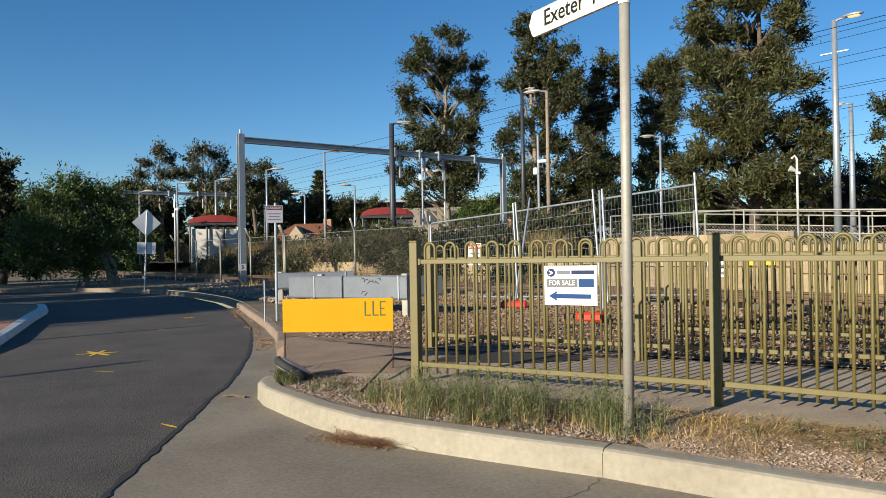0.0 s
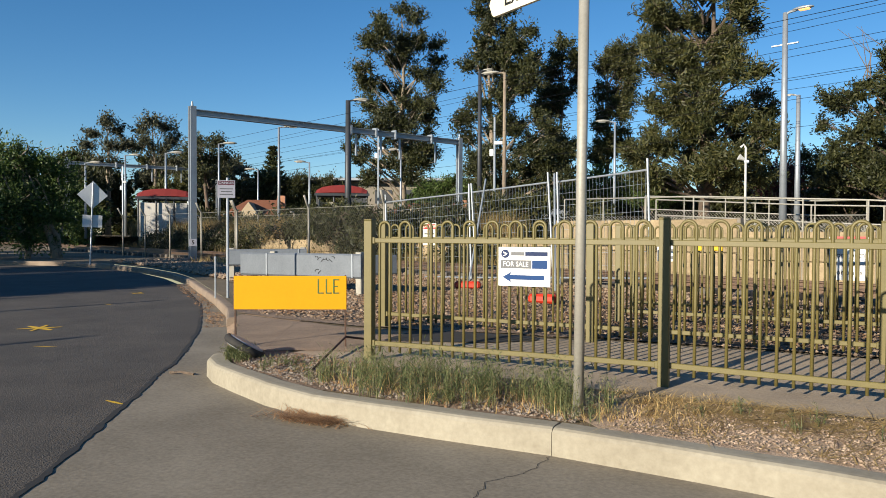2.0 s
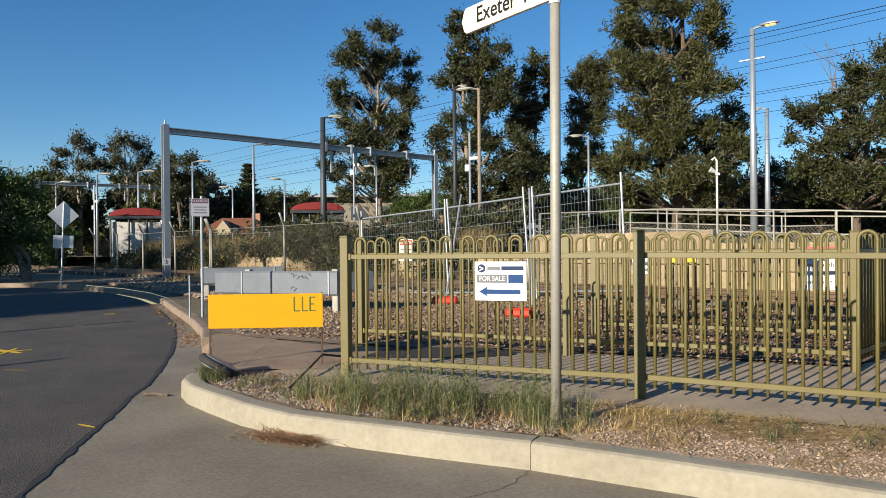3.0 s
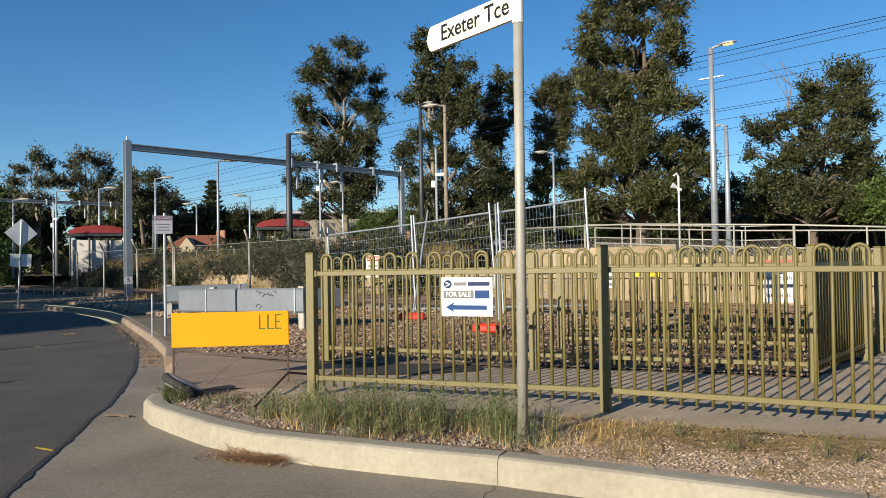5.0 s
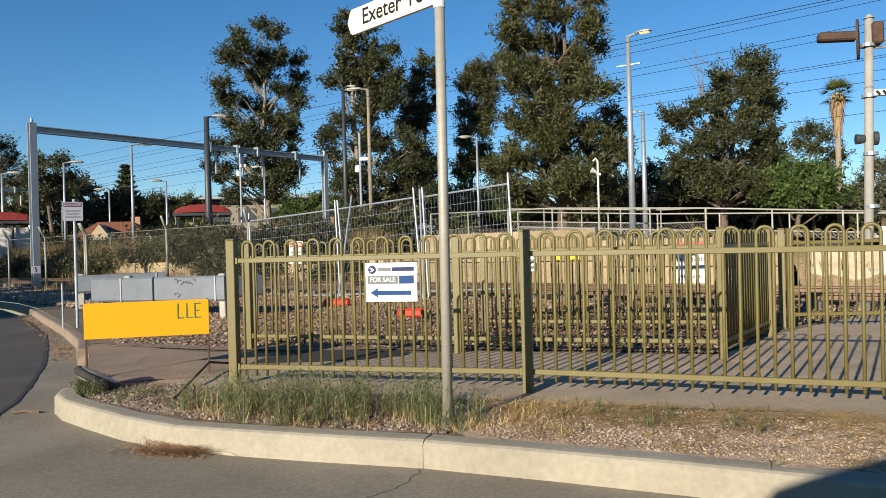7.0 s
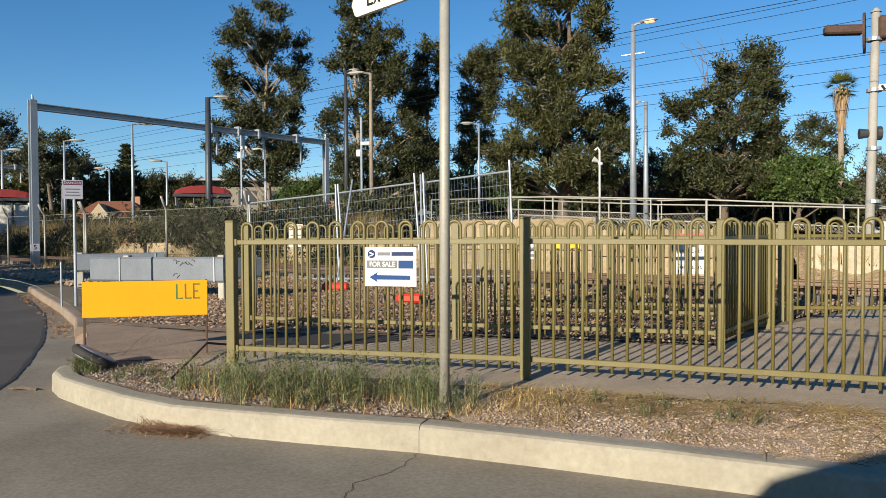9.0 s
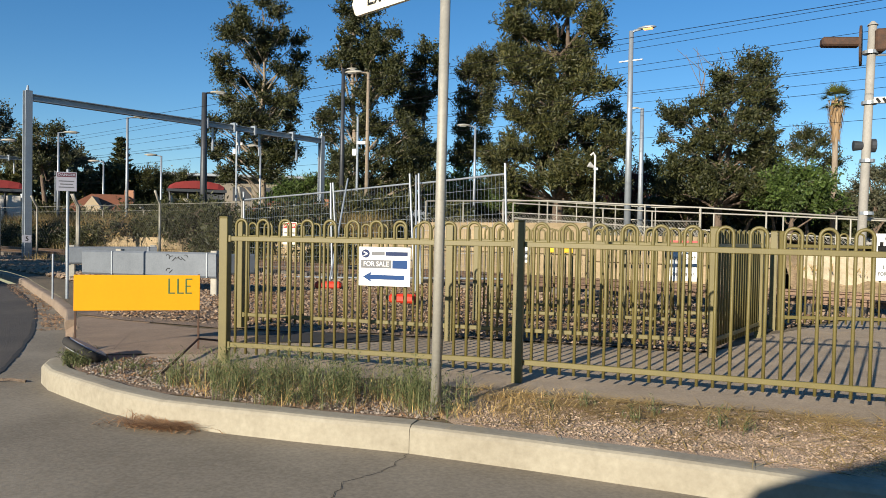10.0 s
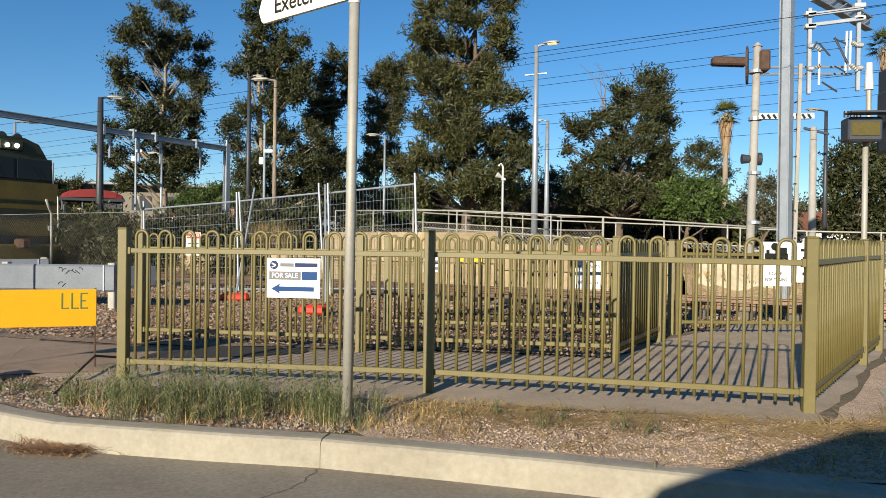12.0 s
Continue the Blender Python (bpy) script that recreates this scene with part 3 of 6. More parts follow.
WEEDS = [(0.1, -1.0), (0.5, -1.2), (1.3, -1.28), (2.2, -1.3), (2.3, -0.95), (1.8, -0.62), (0.9, -0.42), (0.4, -0.5)]
blades("weeds", scatter(WEEDS, 115, 23), 12, 0.06, 0.30, 0.0016, 0.38, WEED, "grey-green upright weeds inside the kerb", 24, 0.0, 0.0, "weeds", True)
blades("weeds", scatter([(-1.25, -0.3), (-1.0, -0.62), (-0.85, -0.5), (-1.1, -0.2)], 26, 25), 8, 0.05, 0.14, 0.0035, 0.7, WEED, "small green weeds at the kerb corner", 26, 0.0, 0.0, "weeds", True)
blades("weeds", scatter([(-0.9, -0.65), (0.1, -1.1), (0.4, -0.5), (-0.2, -0.3)], 18, 27), 6, 0.04, 0.12, 0.003, 0.7, WEED, "sparse low weeds on the grit", 28, 0.0, 0.0, "weeds", True)
blades("weeds", scatter(VERGE_DRY, 26, 29), 7, 0.05, 0.15, 0.003, 0.6, WEED, "scattered small green seedlings on the gravel", 30, 0.0, 0.0, "weeds", True)
blades("dry_grass", scatter(WEEDS, 160, 31), 4, 0.08, 0.22, 0.002, 0.9, STRAW, "dead stalks among the weeds", 32, 0.0, 0.25)
blades("dry_grass", scatter([(2.1, -1.2), (2.9, -1.25), (2.8, -0.5), (2.2, -0.5)], 90, 33), 6, 0.04, 0.15, 0.002, 0.9, STRAW, "straw-coloured tuft beside the sign pole", 34, 0.0, 0.4)
blades("fallen_needles", [(0.40 + random.gauss(0, 0.13), -1.41 + random.gauss(0, 0.035)) for _ in range(190)], 5, 0.06, 0.2, 0.0028, 0.6, STRAW_RED, "small pile of brown pine needles in the gutter", 35, ROAD_Z + 0.01, 0.7, "leaf litter")
blades("fallen_needles", scatter(shift(KERB_FAR[:5], 0.28) + shift(KERB_FAR[:5], 0.02)[::-1], 260, 36), 4, 0.03, 0.09, 0.006, 0.6, STRAW_RED, "brown leaves drifted along the gutter", 37, ROAD_Z + 0.012, 0.8, "leaf litter")
lone("stain_and_shade", sheet(blot(3.75, -1.98, 0.5, 0.1, 41, turn=-10), ROAD_Z + 0.010), DIRT, "brown dirt washed into the gutter", "dirt", kind="structure")

# crack running from the kerb over the apron, and old tyre scuffs
def crack(pts, width, seed, z):
    r = random.Random(seed)
    m, fine = Mesh(), []
    for i in range(len(pts) - 1):
        for k in range(9):
            f = k / 9
            fine.append((pts[i][0] + (pts[i + 1][0] - pts[i][0]) * f + r.uniform(-0.014, 0.014), pts[i][1] + (pts[i + 1][1] - pts[i][1]) * f + r.uniform(-0.014, 0.014)))
    l, rr = shift(fine, width), shift(fine, -width)
    n = len(fine)
    m.add([(x, y, z) for x, y in l + rr], [(i, i + 1, n + i + 1, n + i) for i in range(n - 1)])
    lone("crack", m, RUBBER, "dark crack in the concrete apron", "crack", kind="structure")


crack([(2.02, -1.48), (2.0, -1.75), (1.86, -2.0), (1.9, -2.3), (1.78, -2.7)], 0.0018, 71, ROAD_Z + 0.009)
# dirt and sticks in the gutter
lone("stick", Mesh().tube([(-1.62, -0.62, ROAD_Z + 0.02), (-1.52, -0.60, ROAD_Z + 0.03), (-1.40, -0.57, ROAD_Z + 0.015)], 0.012, 6), BARK, "broken stick lying in the gutter", "stick")

# yellow set-out marks sprayed on the asphalt
def spray(x, y, size, seed, arms):
    r = random.Random(seed)
    m = Mesh()
    for i in range(arms):
        a = math.pi * i / arms + r.uniform(-0.3, 0.3)
        l, w = size * r.uniform(0.6, 1.1), size * r.uniform(0.10, 0.20)
        d, s = Vector((math.cos(a), math.sin(a), 0)) * l, Vector((-math.sin(a), math.cos(a), 0)) * w
        o = Vector((x, y, ROAD_Z + 0.004 + 0.001 * i))
        m.add([o - d - s * 0.4, o - s, o + d - s * 0.5, o + d + s * 0.6, o + s, o - d + s * 0.5], [(0, 1, 4, 5), (1, 2, 3, 4)])
    lone("road_mark", m, YELLOW_MARK, "faded yellow spray mark on the asphalt", "road mark", "survey marks", "structure")


for x, y, s, seed, arms in ((-5.42, 0.94, 0.30, 1, 3), (-3.98, -0.05, 0.13, 2, 1), (-1.19, -1.57, 0.12, 3, 1), (-7.25, 3.53, 0.16, 4, 1), (-8.61, 5.4, 0.18, 5, 2)):
    spray(x, y, s, seed, arms)

# traffic island: white kerb ring round brick pavers
ISLAND = [(-7.64, 0.98), (-9.2, 2.2), (-11.12, 3.69), (-13.0, 5.2), (-13.95, 5.85), (-14.7, 6.3), (-15.9, 6.3), (-17.7, 5.6), (-20, 3.6), (-16, -1.0), (-10, -2.4), (-7.0, -1.6), (-6.7, 0.0)]
island = thing("traffic_island", (0, 0, ROAD_Z), "raised traffic island, white kerb round brick paving", "traffic island", kind="structure")
ring_out, ring_in = ISLAND, [(-12.5 + (x + 12.5) * 0.94, 1.8 + (y - 1.8) * 0.92) for x, y in ISLAND]
m = Mesh()
n = len(ISLAND)
m.add([(x, y, 0) for x, y in ring_out] + [(-12.5 + (x + 12.5) * 0.99, 1.8 + (y - 1.8) * 0.985, 0.12) for x, y in ring_out] + [(x, y, 0.14) for x, y in ring_in],
      [(i + o, (i + 1) % n + o, n + (i + 1) % n + o, n + i + o) for i in range(n) for o in (0, n)])
part("kerb", m, KERB_WHITE, island)
part("paving", sheet(ring_in, 0.13), BRICK, island)


# ---- loop-top fences ----
def loop_panel(a, b, post_a=True, post_b=True, high=1.18, label="", bar_step=0.0925, za=0.0, zb=0.0, loops=0):
    """A loop-top pool-style fence panel from a to b: rails, bars joined in pairs by loops, posts."""
    L = math.hypot(b[0] - a[0], b[1] - a[1])
    slope = math.degrees(math.atan2(zb - za, L))
    f = thing("loop_top_fence", pose(a[0], a[1], za, 0, -slope, ang(a, b)), label or "olive-green loop-top steel fence panel", "fence", "loop-top fence panels")
    for z in (1.015, 0.155):
        part("rail", Mesh().box((L / 2, 0, z), (L - 0.06, 0.03, 0.04), bevel=0.004), OLIVE, f)
    pairs = loops or max(1, int((L - 0.12) / (2 * bar_step)))
    step = (L - 0.1) / (2 * pairs)
    r = step / 2
    hoop = Mesh().tube([(-r, 0, 0.085), (-r, 0, 0.6), (-r, 0, high - r - 0.01)] + [(-r * math.cos(t * math.pi / 8), 0, high - r - 0.01 + r * math.sin(t * math.pi / 8)) for t in range(1, 8)]
                       + [(r, 0, high - r - 0.01), (r, 0, 0.6), (r, 0, 0.085)], 0.0118, 8)
    me = hoop.data("hoop", OLIVE, True)
    for i in range(pairs):
        part("hoop", me, OLIVE, f, at=pose(0.05 + step * (2 * i + 1), 0, 0))
    for on, x in ((post_a, 0), (post_b, L)):
        if on:
            p = part("post", Mesh().box((x, 0, (high + 0.0) / 2 - 0.05), (0.074, 0.074, high + 0.1), bevel=0.004), OLIVE, f)
            part("cap", Mesh().box((x, 0, high + 0.006), (0.079, 0.079, 0.014), bevel=0.005), OLIVE, p)
            for z in (1.015, 0.155):
                part("bracket", Mesh().box((x + (0.045 if x == 0 else -0.045), 0, z), (0.03, 0.045, 0.055), bevel=0.003), OLIVE, p)
    return f


F0, F1, F2 = (0, 0), (2.4, -0.005), (4.98, -0.19)
loop_panel(F0, F1, True, True, label="olive-green loop-top fence panel carrying a sale sign")
loop_panel(F1, F2, False, True, zb=-0.02, loops=12)
SIDE = (6.86, 3.15)
mid = (F2[0] + (SIDE[0] - F2[0]) * 0.68, F2[1] + (SIDE[1] - F2[1]) * 0.68)
loop_panel(F2, mid, False, True, za=-0.02, label="olive-green loop-top fence panel turning to the crossing")
loop_panel(mid, SIDE, False, True, label="olive-green loop-top fence panel beside the crossing path")
loop_panel(FENCE_BACK[0], FENCE_BACK[1], label="olive-green loop-top fence panel behind the path")
loop_panel(FENCE_BACK[1], FENCE_BACK[2], False, label="olive-green loop-top fence panel behind the path")
loop_panel(FENCE_BACK[2], (4.58, 3.42), False, label="olive-green loop-top fence panel closing the maze")
loop_panel((1.3, 4.75), (3.1, 4.45), label="olive-green loop-top fence panel near the track")
loop_panel((3.1, 4.45), (4.85, 4.2), False, label="olive-green loop-top fence panel near the track")
loop_panel((1.35, 3.55), (4.5, 3.38), True, False, label="olive-green loop-top fence panel inside the maze")
lone("sign_post", Mesh().rod((4.96, 4.4, -0.05), (4.96, 4.4, 1.02), 0.03, n=12), GALV, "pale galvanised post at the maze opening", "post")
loop_panel((4.95, 4.25), (7.1, 4.62), label="olive-green loop-top fence panel with warning signs")


# ---- street sign on its pole ----
PX, PY = 2.08, -1.12
ss = thing("street_sign", (PX, PY, 0), "grey steel pole with a white street name blade", "street sign")
part("pole", Mesh().rod((0, 0, -0.05), (0.02, 0.0, 2.70), 0.0305, 0.0305, 20), GALV_DULL, ss, smooth=True)
part("base_collar", Mesh().rod((0, 0, -0.02), (0, 0, 0.03), 0.05, 0.035, 16), CONCRETE, ss)
BL, BH = 0.86, 0.17
blade_way = ang((1.35, -0.675), (2.08, -1.12))
bm_ = Mesh()
prof = [(-BL, -BH / 2 + 0.015)] + [(-BL - 0.03, 0)] + [(-BL, BH / 2 - 0.015), (-BL + 0.02, BH / 2), (0, BH / 2), (0, -BH / 2), (-BL + 0.02, -BH / 2)]
n = len(prof)
bm_.add([(x, -0.012, z) for x, z in prof] + [(x, 0.012, z) for x, z in prof], [tuple(range(n)), tuple(range(n, 2 * n))[::-1]] + [(i, (i + 1) % n, n + (i + 1) % n, n + i) for i in range(n)])
bl = part("blade", bm_, CREAM, ss, "aged white street name blade", at=pose(0.018, 0, 2.615, 0, 0, blade_way))
letters("Exeter Tce", 0.15, bl, BLACK, pose(-BL / 2 + 0.035, -0.0135, 0.005), 1.0, 0.0012)
part("cap", Mesh().rod((0.018, 0, 2.50), (0.02, 0, 2.72), 0.035, 0.035, 16), WHITE, ss, "white clamp holding the blade")

# ---- sale sign tied on the fence ----
sale = thing("sale_sign", pose(1.172, -0.02, 0.677, 0, 0, -0.2), "white sale sign with a blue arrow on the fence", "sign")
part("board", Mesh().box((0.206, -0.024, 0.148), (0.412, 0.005, 0.297), bevel=0.001), WHITE, sale)
y = -0.0275
part("logo_mark", Mesh().rod((0.055, y + 0.001, 0.245), (0.055, y - 0.001, 0.245), 0.032, 0.032, 24), NAVY, sale, "round navy emblem")
part("emblem_swirl", Mesh().box((0.055, y - 0.0015, 0.250), (0.036, 0.001, 0.010), pose(0, 0, 0, 0, 25, 0).to_3x3()).box((0.052, y - 0.0015, 0.234), (0.030, 0.001, 0.007), pose(0, 0, 0, 0, -20, 0).to_3x3()), WHITE, sale)
flat("brand_bar", 0.105, 0.026, 0.155, 0.246, y, sale, GREY_INK)
flat("brand_bar", 0.175, 0.030, 0.303, 0.246, y, sale, NAVY)
flat("grey_panel", 0.245, 0.062, 0.140, 0.166, y, sale, GREY_INK)
flat("blue_panel", 0.118, 0.062, 0.329, 0.166, y, sale, BLUE)
letters("FOR SALE", 0.052, sale, WHITE, pose(0.140, y - 0.002, 0.166), 0.92, 0.0007)
arrow = Mesh()
prof = [(0.035, 0.068), (0.105, 0.108), (0.095, 0.085), (0.365, 0.083), (0.365, 0.050), (0.095, 0.050), (0.105, 0.028)]
arrow.add([(x, y - 0.001, z) for x, z in prof], [(0, 1, 2), (0, 2, 5), (0, 5, 6), (2, 3, 4, 5)])
part("arrow", arrow, BLUE, sale)
for x in (0.02, 0.39):
    for z in (0.02, 0.28):
        part("cable_tie", Mesh().box((x, -0.012, z), (0.006, 0.026, 0.004)), BLACK, sale)

# ---- orange board on legs ----
OA, OB = (-1.50, 0.05), (-0.56, 0.52)
ob = thing("work_sign", pose(OA[0], OA[1], 0, 0, 0, ang(OA, OB)), "orange roadwork board on thin rusty steel legs", "sign")
OW = math.hypot(OB[0] - OA[0], OB[1] - OA[1])
part("board", Mesh().box((OW / 2, 0, 0.515), (OW, 0.008, 0.315), bevel=0.003), ORANGE, ob)
for i, x in enumerate((OW - 0.24, OW - 0.165, OW - 0.095)):
    z, h, w = 0.575, 0.135, 0.05
    lm = Mesh().box((x - w / 2, -0.006, z), (0.011, 0.003, h))
    lm.box((x, -0.006, z - h / 2 + 0.005), (w, 0.003, 0.011))
    if i == 2:
        lm.box((x, -0.006, z + h / 2 - 0.005), (w, 0.003, 0.011)).box((x - 0.006, -0.006, z), (w * 0.7, 0.003, 0.011))
    part("lettering", lm, GREEN_INK, ob)
for x in (0.012, OW - 0.012):
    part("leg", Mesh().box((x, 0.012, 0.32), (0.016, 0.016, 0.72), bevel=0.002), RUST, ob)
part("foot_brace", Mesh().rod((OW - 0.01, 0.01, 0.10), (OW - 0.14, -1.2, 0.012), 0.010), RUST, ob)
part("foot_brace", Mesh().rod((OW - 0.01, 0.01, 0.10), (OW + 0.18, 0.42, 0.015), 0.010), RUST, ob)
part("foot_brace", Mesh().rod((0.012, 0.01, 0.10), (0.05, -0.32, 0.01), 0.009), RUST, ob)

# car tyre lying against the sign's leg
ta, tb = Vector((-0.50, 0.13, 0.16)).normalized(), Vector((-0.63, 0.764, -0.045)).normalized()
tb = (tb - ta * tb.dot(ta)).normalized()
TYRE = Matrix((ta, tb, ta.cross(tb))).transposed().to_4x4()
TYRE.translation = (-1.05, -0.33, 0.095)
tyre = thing("tyre", TYRE, "old thin wheel with pale rim lying tilted on the grit", "tyre")
m = Mesh()
R, seg, sec = 0.165, 36, 10
for i in range(seg):
    a = 2 * math.pi * i / seg
    for j in range(sec):
        b = 2 * math.pi * j / sec
        m.v.append(((R + 0.028 * math.cos(b)) * math.cos(a), (R + 0.028 * math.cos(b)) * math.sin(a), 0.034 * math.sin(b)))
        m.f.append((i * sec + j, i * sec + (j + 1) % sec, ((i + 1) % seg) * sec + (j + 1) % sec, ((i + 1) % seg) * sec + j))
part("tread", m, RUBBER, tyre, smooth=True)
for k in (1, -1):
    part("rim", Mesh().rod((0, 0, 0.0), (0, 0, 0.04 * k), 0.165, 0.15, 28), GALV, tyre, "pale worn rim")


# ---- railway: ballast bed, track, platform wall ----
def strip(c0, c1, x0, x1, z0, z1):
    m = Mesh()
    m.add([(*along(c0, x0), z0), (*along(c0, x1), z0), (*along(c1, x1), z1), (*along(c1, x0), z1)], [(0, 1, 2, 3)])
    return m


track = thing("railway_track", (*along(TRACK_C, 0), 0.02), "railway track on concrete sleepers", "railway track")
track.rotation_euler = (0, 0, radians(TRACK))
sl = Mesh().box((0, 0, 0.04), (0.24, 2.5, 0.16), bevel=0.02).data("sleeper", SLEEPER)
for i in range(100):
    part("sleeper", sl, SLEEPER, track, at=pose(-45 + i * 0.68, 0, 0))
for y in (-0.80, 0.80):
    r = Mesh().box((-90, y, 0.20), (270, 0.07, 0.045), bevel=0.01).box((-90, y, 0.165), (270, 0.02, 0.10)).box((-90, y, 0.125), (270, 0.14, 0.02))
    part("rail", r, RAIL, track)
EMB = 13.15
emb = Mesh()
emb.add([(*along(EMB, -200), 0.80), (*along(EMB, 4.9), 0.80), (*along(EMB, 5.3), 0.42), (*along(EMB, 200), 0.42), (400, 480, 0.8), (-400, 480, 0.8)], [(0, 1, 5), (1, 4, 5), (1, 2, 4), (2, 3, 4)])
lone("embankment", emb, GROUND, "dry raised ground behind the platform wall", "ground", kind="structure")


def wall_run(x0, x1, top, step, label, base=-0.1, const=12.95):
    """A retaining wall of precast panels between posts, beside the track."""
    w = thing("retaining_wall", (*along(const, x0), base), label, "wall")
    w.rotation_euler = (0, 0, radians(TRACK))
    L = (x1 - x0) / math.cos(radians(TRACK))
    n = max(1, round(L / step))
    h = top - base
    rows = 2
    for i in range(n):
        for k in range(rows):
            part("panel", Mesh().box((L * (i + 0.5) / n, 0.02 * ((i + k) % 2), h * (k + 0.5) / rows), (L / n - 0.03, 0.12, h / rows - 0.015), bevel=0.012), TAN, w)
    for i in range(n + 1):
        part("post", Mesh().box((L * i / n, 0.06, h / 2 + 0.0), (0.12, 0.16, h + 0.04), bevel=0.01), PLATFORM, w)
    return w


wall_run(-32, -2.6, 0.80, 2.2, "low tan concrete retaining wall below dry grass")
wall_run(-2.5, 2.2, 1.42, 1.6, "tan concrete platform wall in precast panels")
wall_run(2.2, 6.0, 1.14, 1.3, "tan concrete ramp wall in precast panels beside the track")
blk = thing("concrete_block", pose(7.0, 9.3, 0.1, 0, 0, TRACK), "pale weathered concrete block beside the track", "concrete block")
part("block", Mesh().box((0, 0, 0.42), (1.5, 0.5, 0.7), bevel=0.05), LIMESTONE, blk)
blk = copy_thing(blk, pose(9.1, 8.6, 0.0, 0, 0, TRACK - 8))
pl = Mesh()
pl.add([(*along(c, x), z) for c in (12.98, 17.5) for x, z in ((-2.6, 1.40), (2.2, 1.40), (2.21, 1.12), (6.0, 1.12), (9.5, 0.75), (9.6, 0.3))] + [(*along(17.5, -2.6), 0.6), (*along(12.98, -2.6), 0.4)],
       [(i, i + 1, i + 7, i + 6) for i in range(5)] + [(0, 6, 12, 13)])
lone("platform", pl, PLATFORM, "grey concrete station ramp top", "platform", kind="structure")
# dry bank where the ramp runs out beside the crossing
bank, cols = Mesh(), 40
rb = random.Random(44)
prof_b = ((11.2, 0.0), (11.8, 0.18), (12.3, 0.5), (12.7, 0.72), (13.4, 0.86), (15.5, 0.9))
for i in range(cols + 1):
    for c, z in prof_b:
        bank.v.append((*along(c + rb.uniform(-0.12, 0.12), 6.05 + i * 0.25), z * (1 - 0.35 * i / cols) + rb.uniform(-0.05, 0.05) * (z > 0)))
bank.f = [(i * 6 + k, (i + 1) * 6 + k, (i + 1) * 6 + k + 1, i * 6 + k + 1) for i in range(cols) for k in range(5)]
lone("embankment", bank, SOIL_PALE, "pale crumbling dry soil bank beside the crossing", "ground", kind="structure", smooth=True)
blades("dry_grass", [along(rb.uniform(11.6, 14.5), rb.uniform(6.1, 15)) for _ in range(420)], 6, 0.06, 0.25, 0.006, 0.9, STRAW, "dry grass on the crumbling bank", 57, 0.55, 0.3)


# ---- temporary mesh fence with feet ----
def mesh_panel(a, b, za, zb, tilt=0.0):
    L = math.hypot(b[0] - a[0], b[1] - a[1])
    f = thing("temporary_fence", pose(a[0], a[1], za, tilt, -math.degrees(math.atan2(zb - za, L)), ang(a, b)), "galvanised wire-mesh temporary fence panel", "fence", "temporary fence panels")
    H = 2.05
    for x in (0.03, L - 0.03):
        part("upright", Mesh().rod((x, 0, 0), (x, 0, H + 0.17), 0.021, n=8), GALV, f)
    for z in (0.12, H - 0.03):
        part("crossbar", Mesh().rod((0.03, 0, z), (L - 0.03, 0, z), 0.019, n=8), GALV, f)
    w = Mesh()
    k = int(L / 0.085)
    for i in range(1, k):
        w.rod((L * i / k, 0, 0.12), (L * i / k, 0, H - 0.03), 0.0033, n=3, cap=False)
    for i in range(1, 8):
        w.rod((0.03, 0.004, 0.12 + (H - 0.15) * i / 8), (L - 0.03, 0.004, 0.12 + (H - 0.15) * i / 8), 0.003, n=3, cap=False)
    part("wire_mesh", w, GALV, f)
    return f


T0, T1, T2, T3 = (-6.1, 11.1), (-3.2, 9.85), (-1.0, 8.85), (1.06, 7.8)
mesh_panel(T0, T1, -0.16, -0.03)
mesh_panel((T1[0] + 0.08, T1[1]), T2, -0.03, 0.08, 2)
mesh_panel((T2[0] + 0.08, T2[1]), T3, 0.08, 0.18)


def fence_foot(x, y, turn, size=1.0):
    """A red moulded plastic block with two holes and a chamfered top."""
    f = thing("fence_foot", pose(x, y, 0.02, 0, 0, turn), "red plastic fence foot lying on the stones", "fence foot", "red fence feet")
    part("block", Mesh().box((0, 0, 0.07), (0.66 * size, 0.22, 0.14), bevel=0.035), RED_PLASTIC, f)
    for k in (-0.18, 0.18):
        part("socket", Mesh().rod((k * size, 0, 0.13), (k * size, 0, 0.152), 0.035, 0.03, 12), RUBBER, f)
    return f


fence_foot(-2.35, 7.6, 15, 0.75)
fence_foot(-0.18, 5.45, 8, 0.66)
# brace poles leaning on the panels
for x, y, tx, ty in ((-2.55, 8.1, -2.75, 9.5), (-0.55, 7.35, -0.98, 8.7)):
    lone("brace_pole", Mesh().rod((x, y, 0.05), (tx, ty, 2.25), 0.02), GALV, "pale steel pole leaning on the mesh fence", "brace pole", "brace poles")


def notice(place, w, h, label, face, red):
    """A danger notice: red head, white field, lines of small print."""
    s = thing("notice_sign", place, label, "sign")
    part("plate", Mesh().box((0, 0, 0), (w, 0.006, h), bevel=0.001), face, s)
    if red:
        flat("red_head", w * 0.9, h * 0.22, 0, h * 0.35, -0.0045, s, red)
        letters("DANGER", h * 0.17, s, face, pose(0, -0.0062, h * 0.35), 1.2, 0.001)
    for i in range(3):
        flat("print_line", w * (0.75 - 0.12 * (i % 2)), h * 0.055, 0, h * (0.02 - 0.16 * i), -0.0045, s, GREY_INK)
    return s


notice(pose(-4.55, 10.42, 1.05, 0, 0, -24.7), 0.50, 0.52, "white danger notice wired to the mesh fence", CREAM, RED_INK)


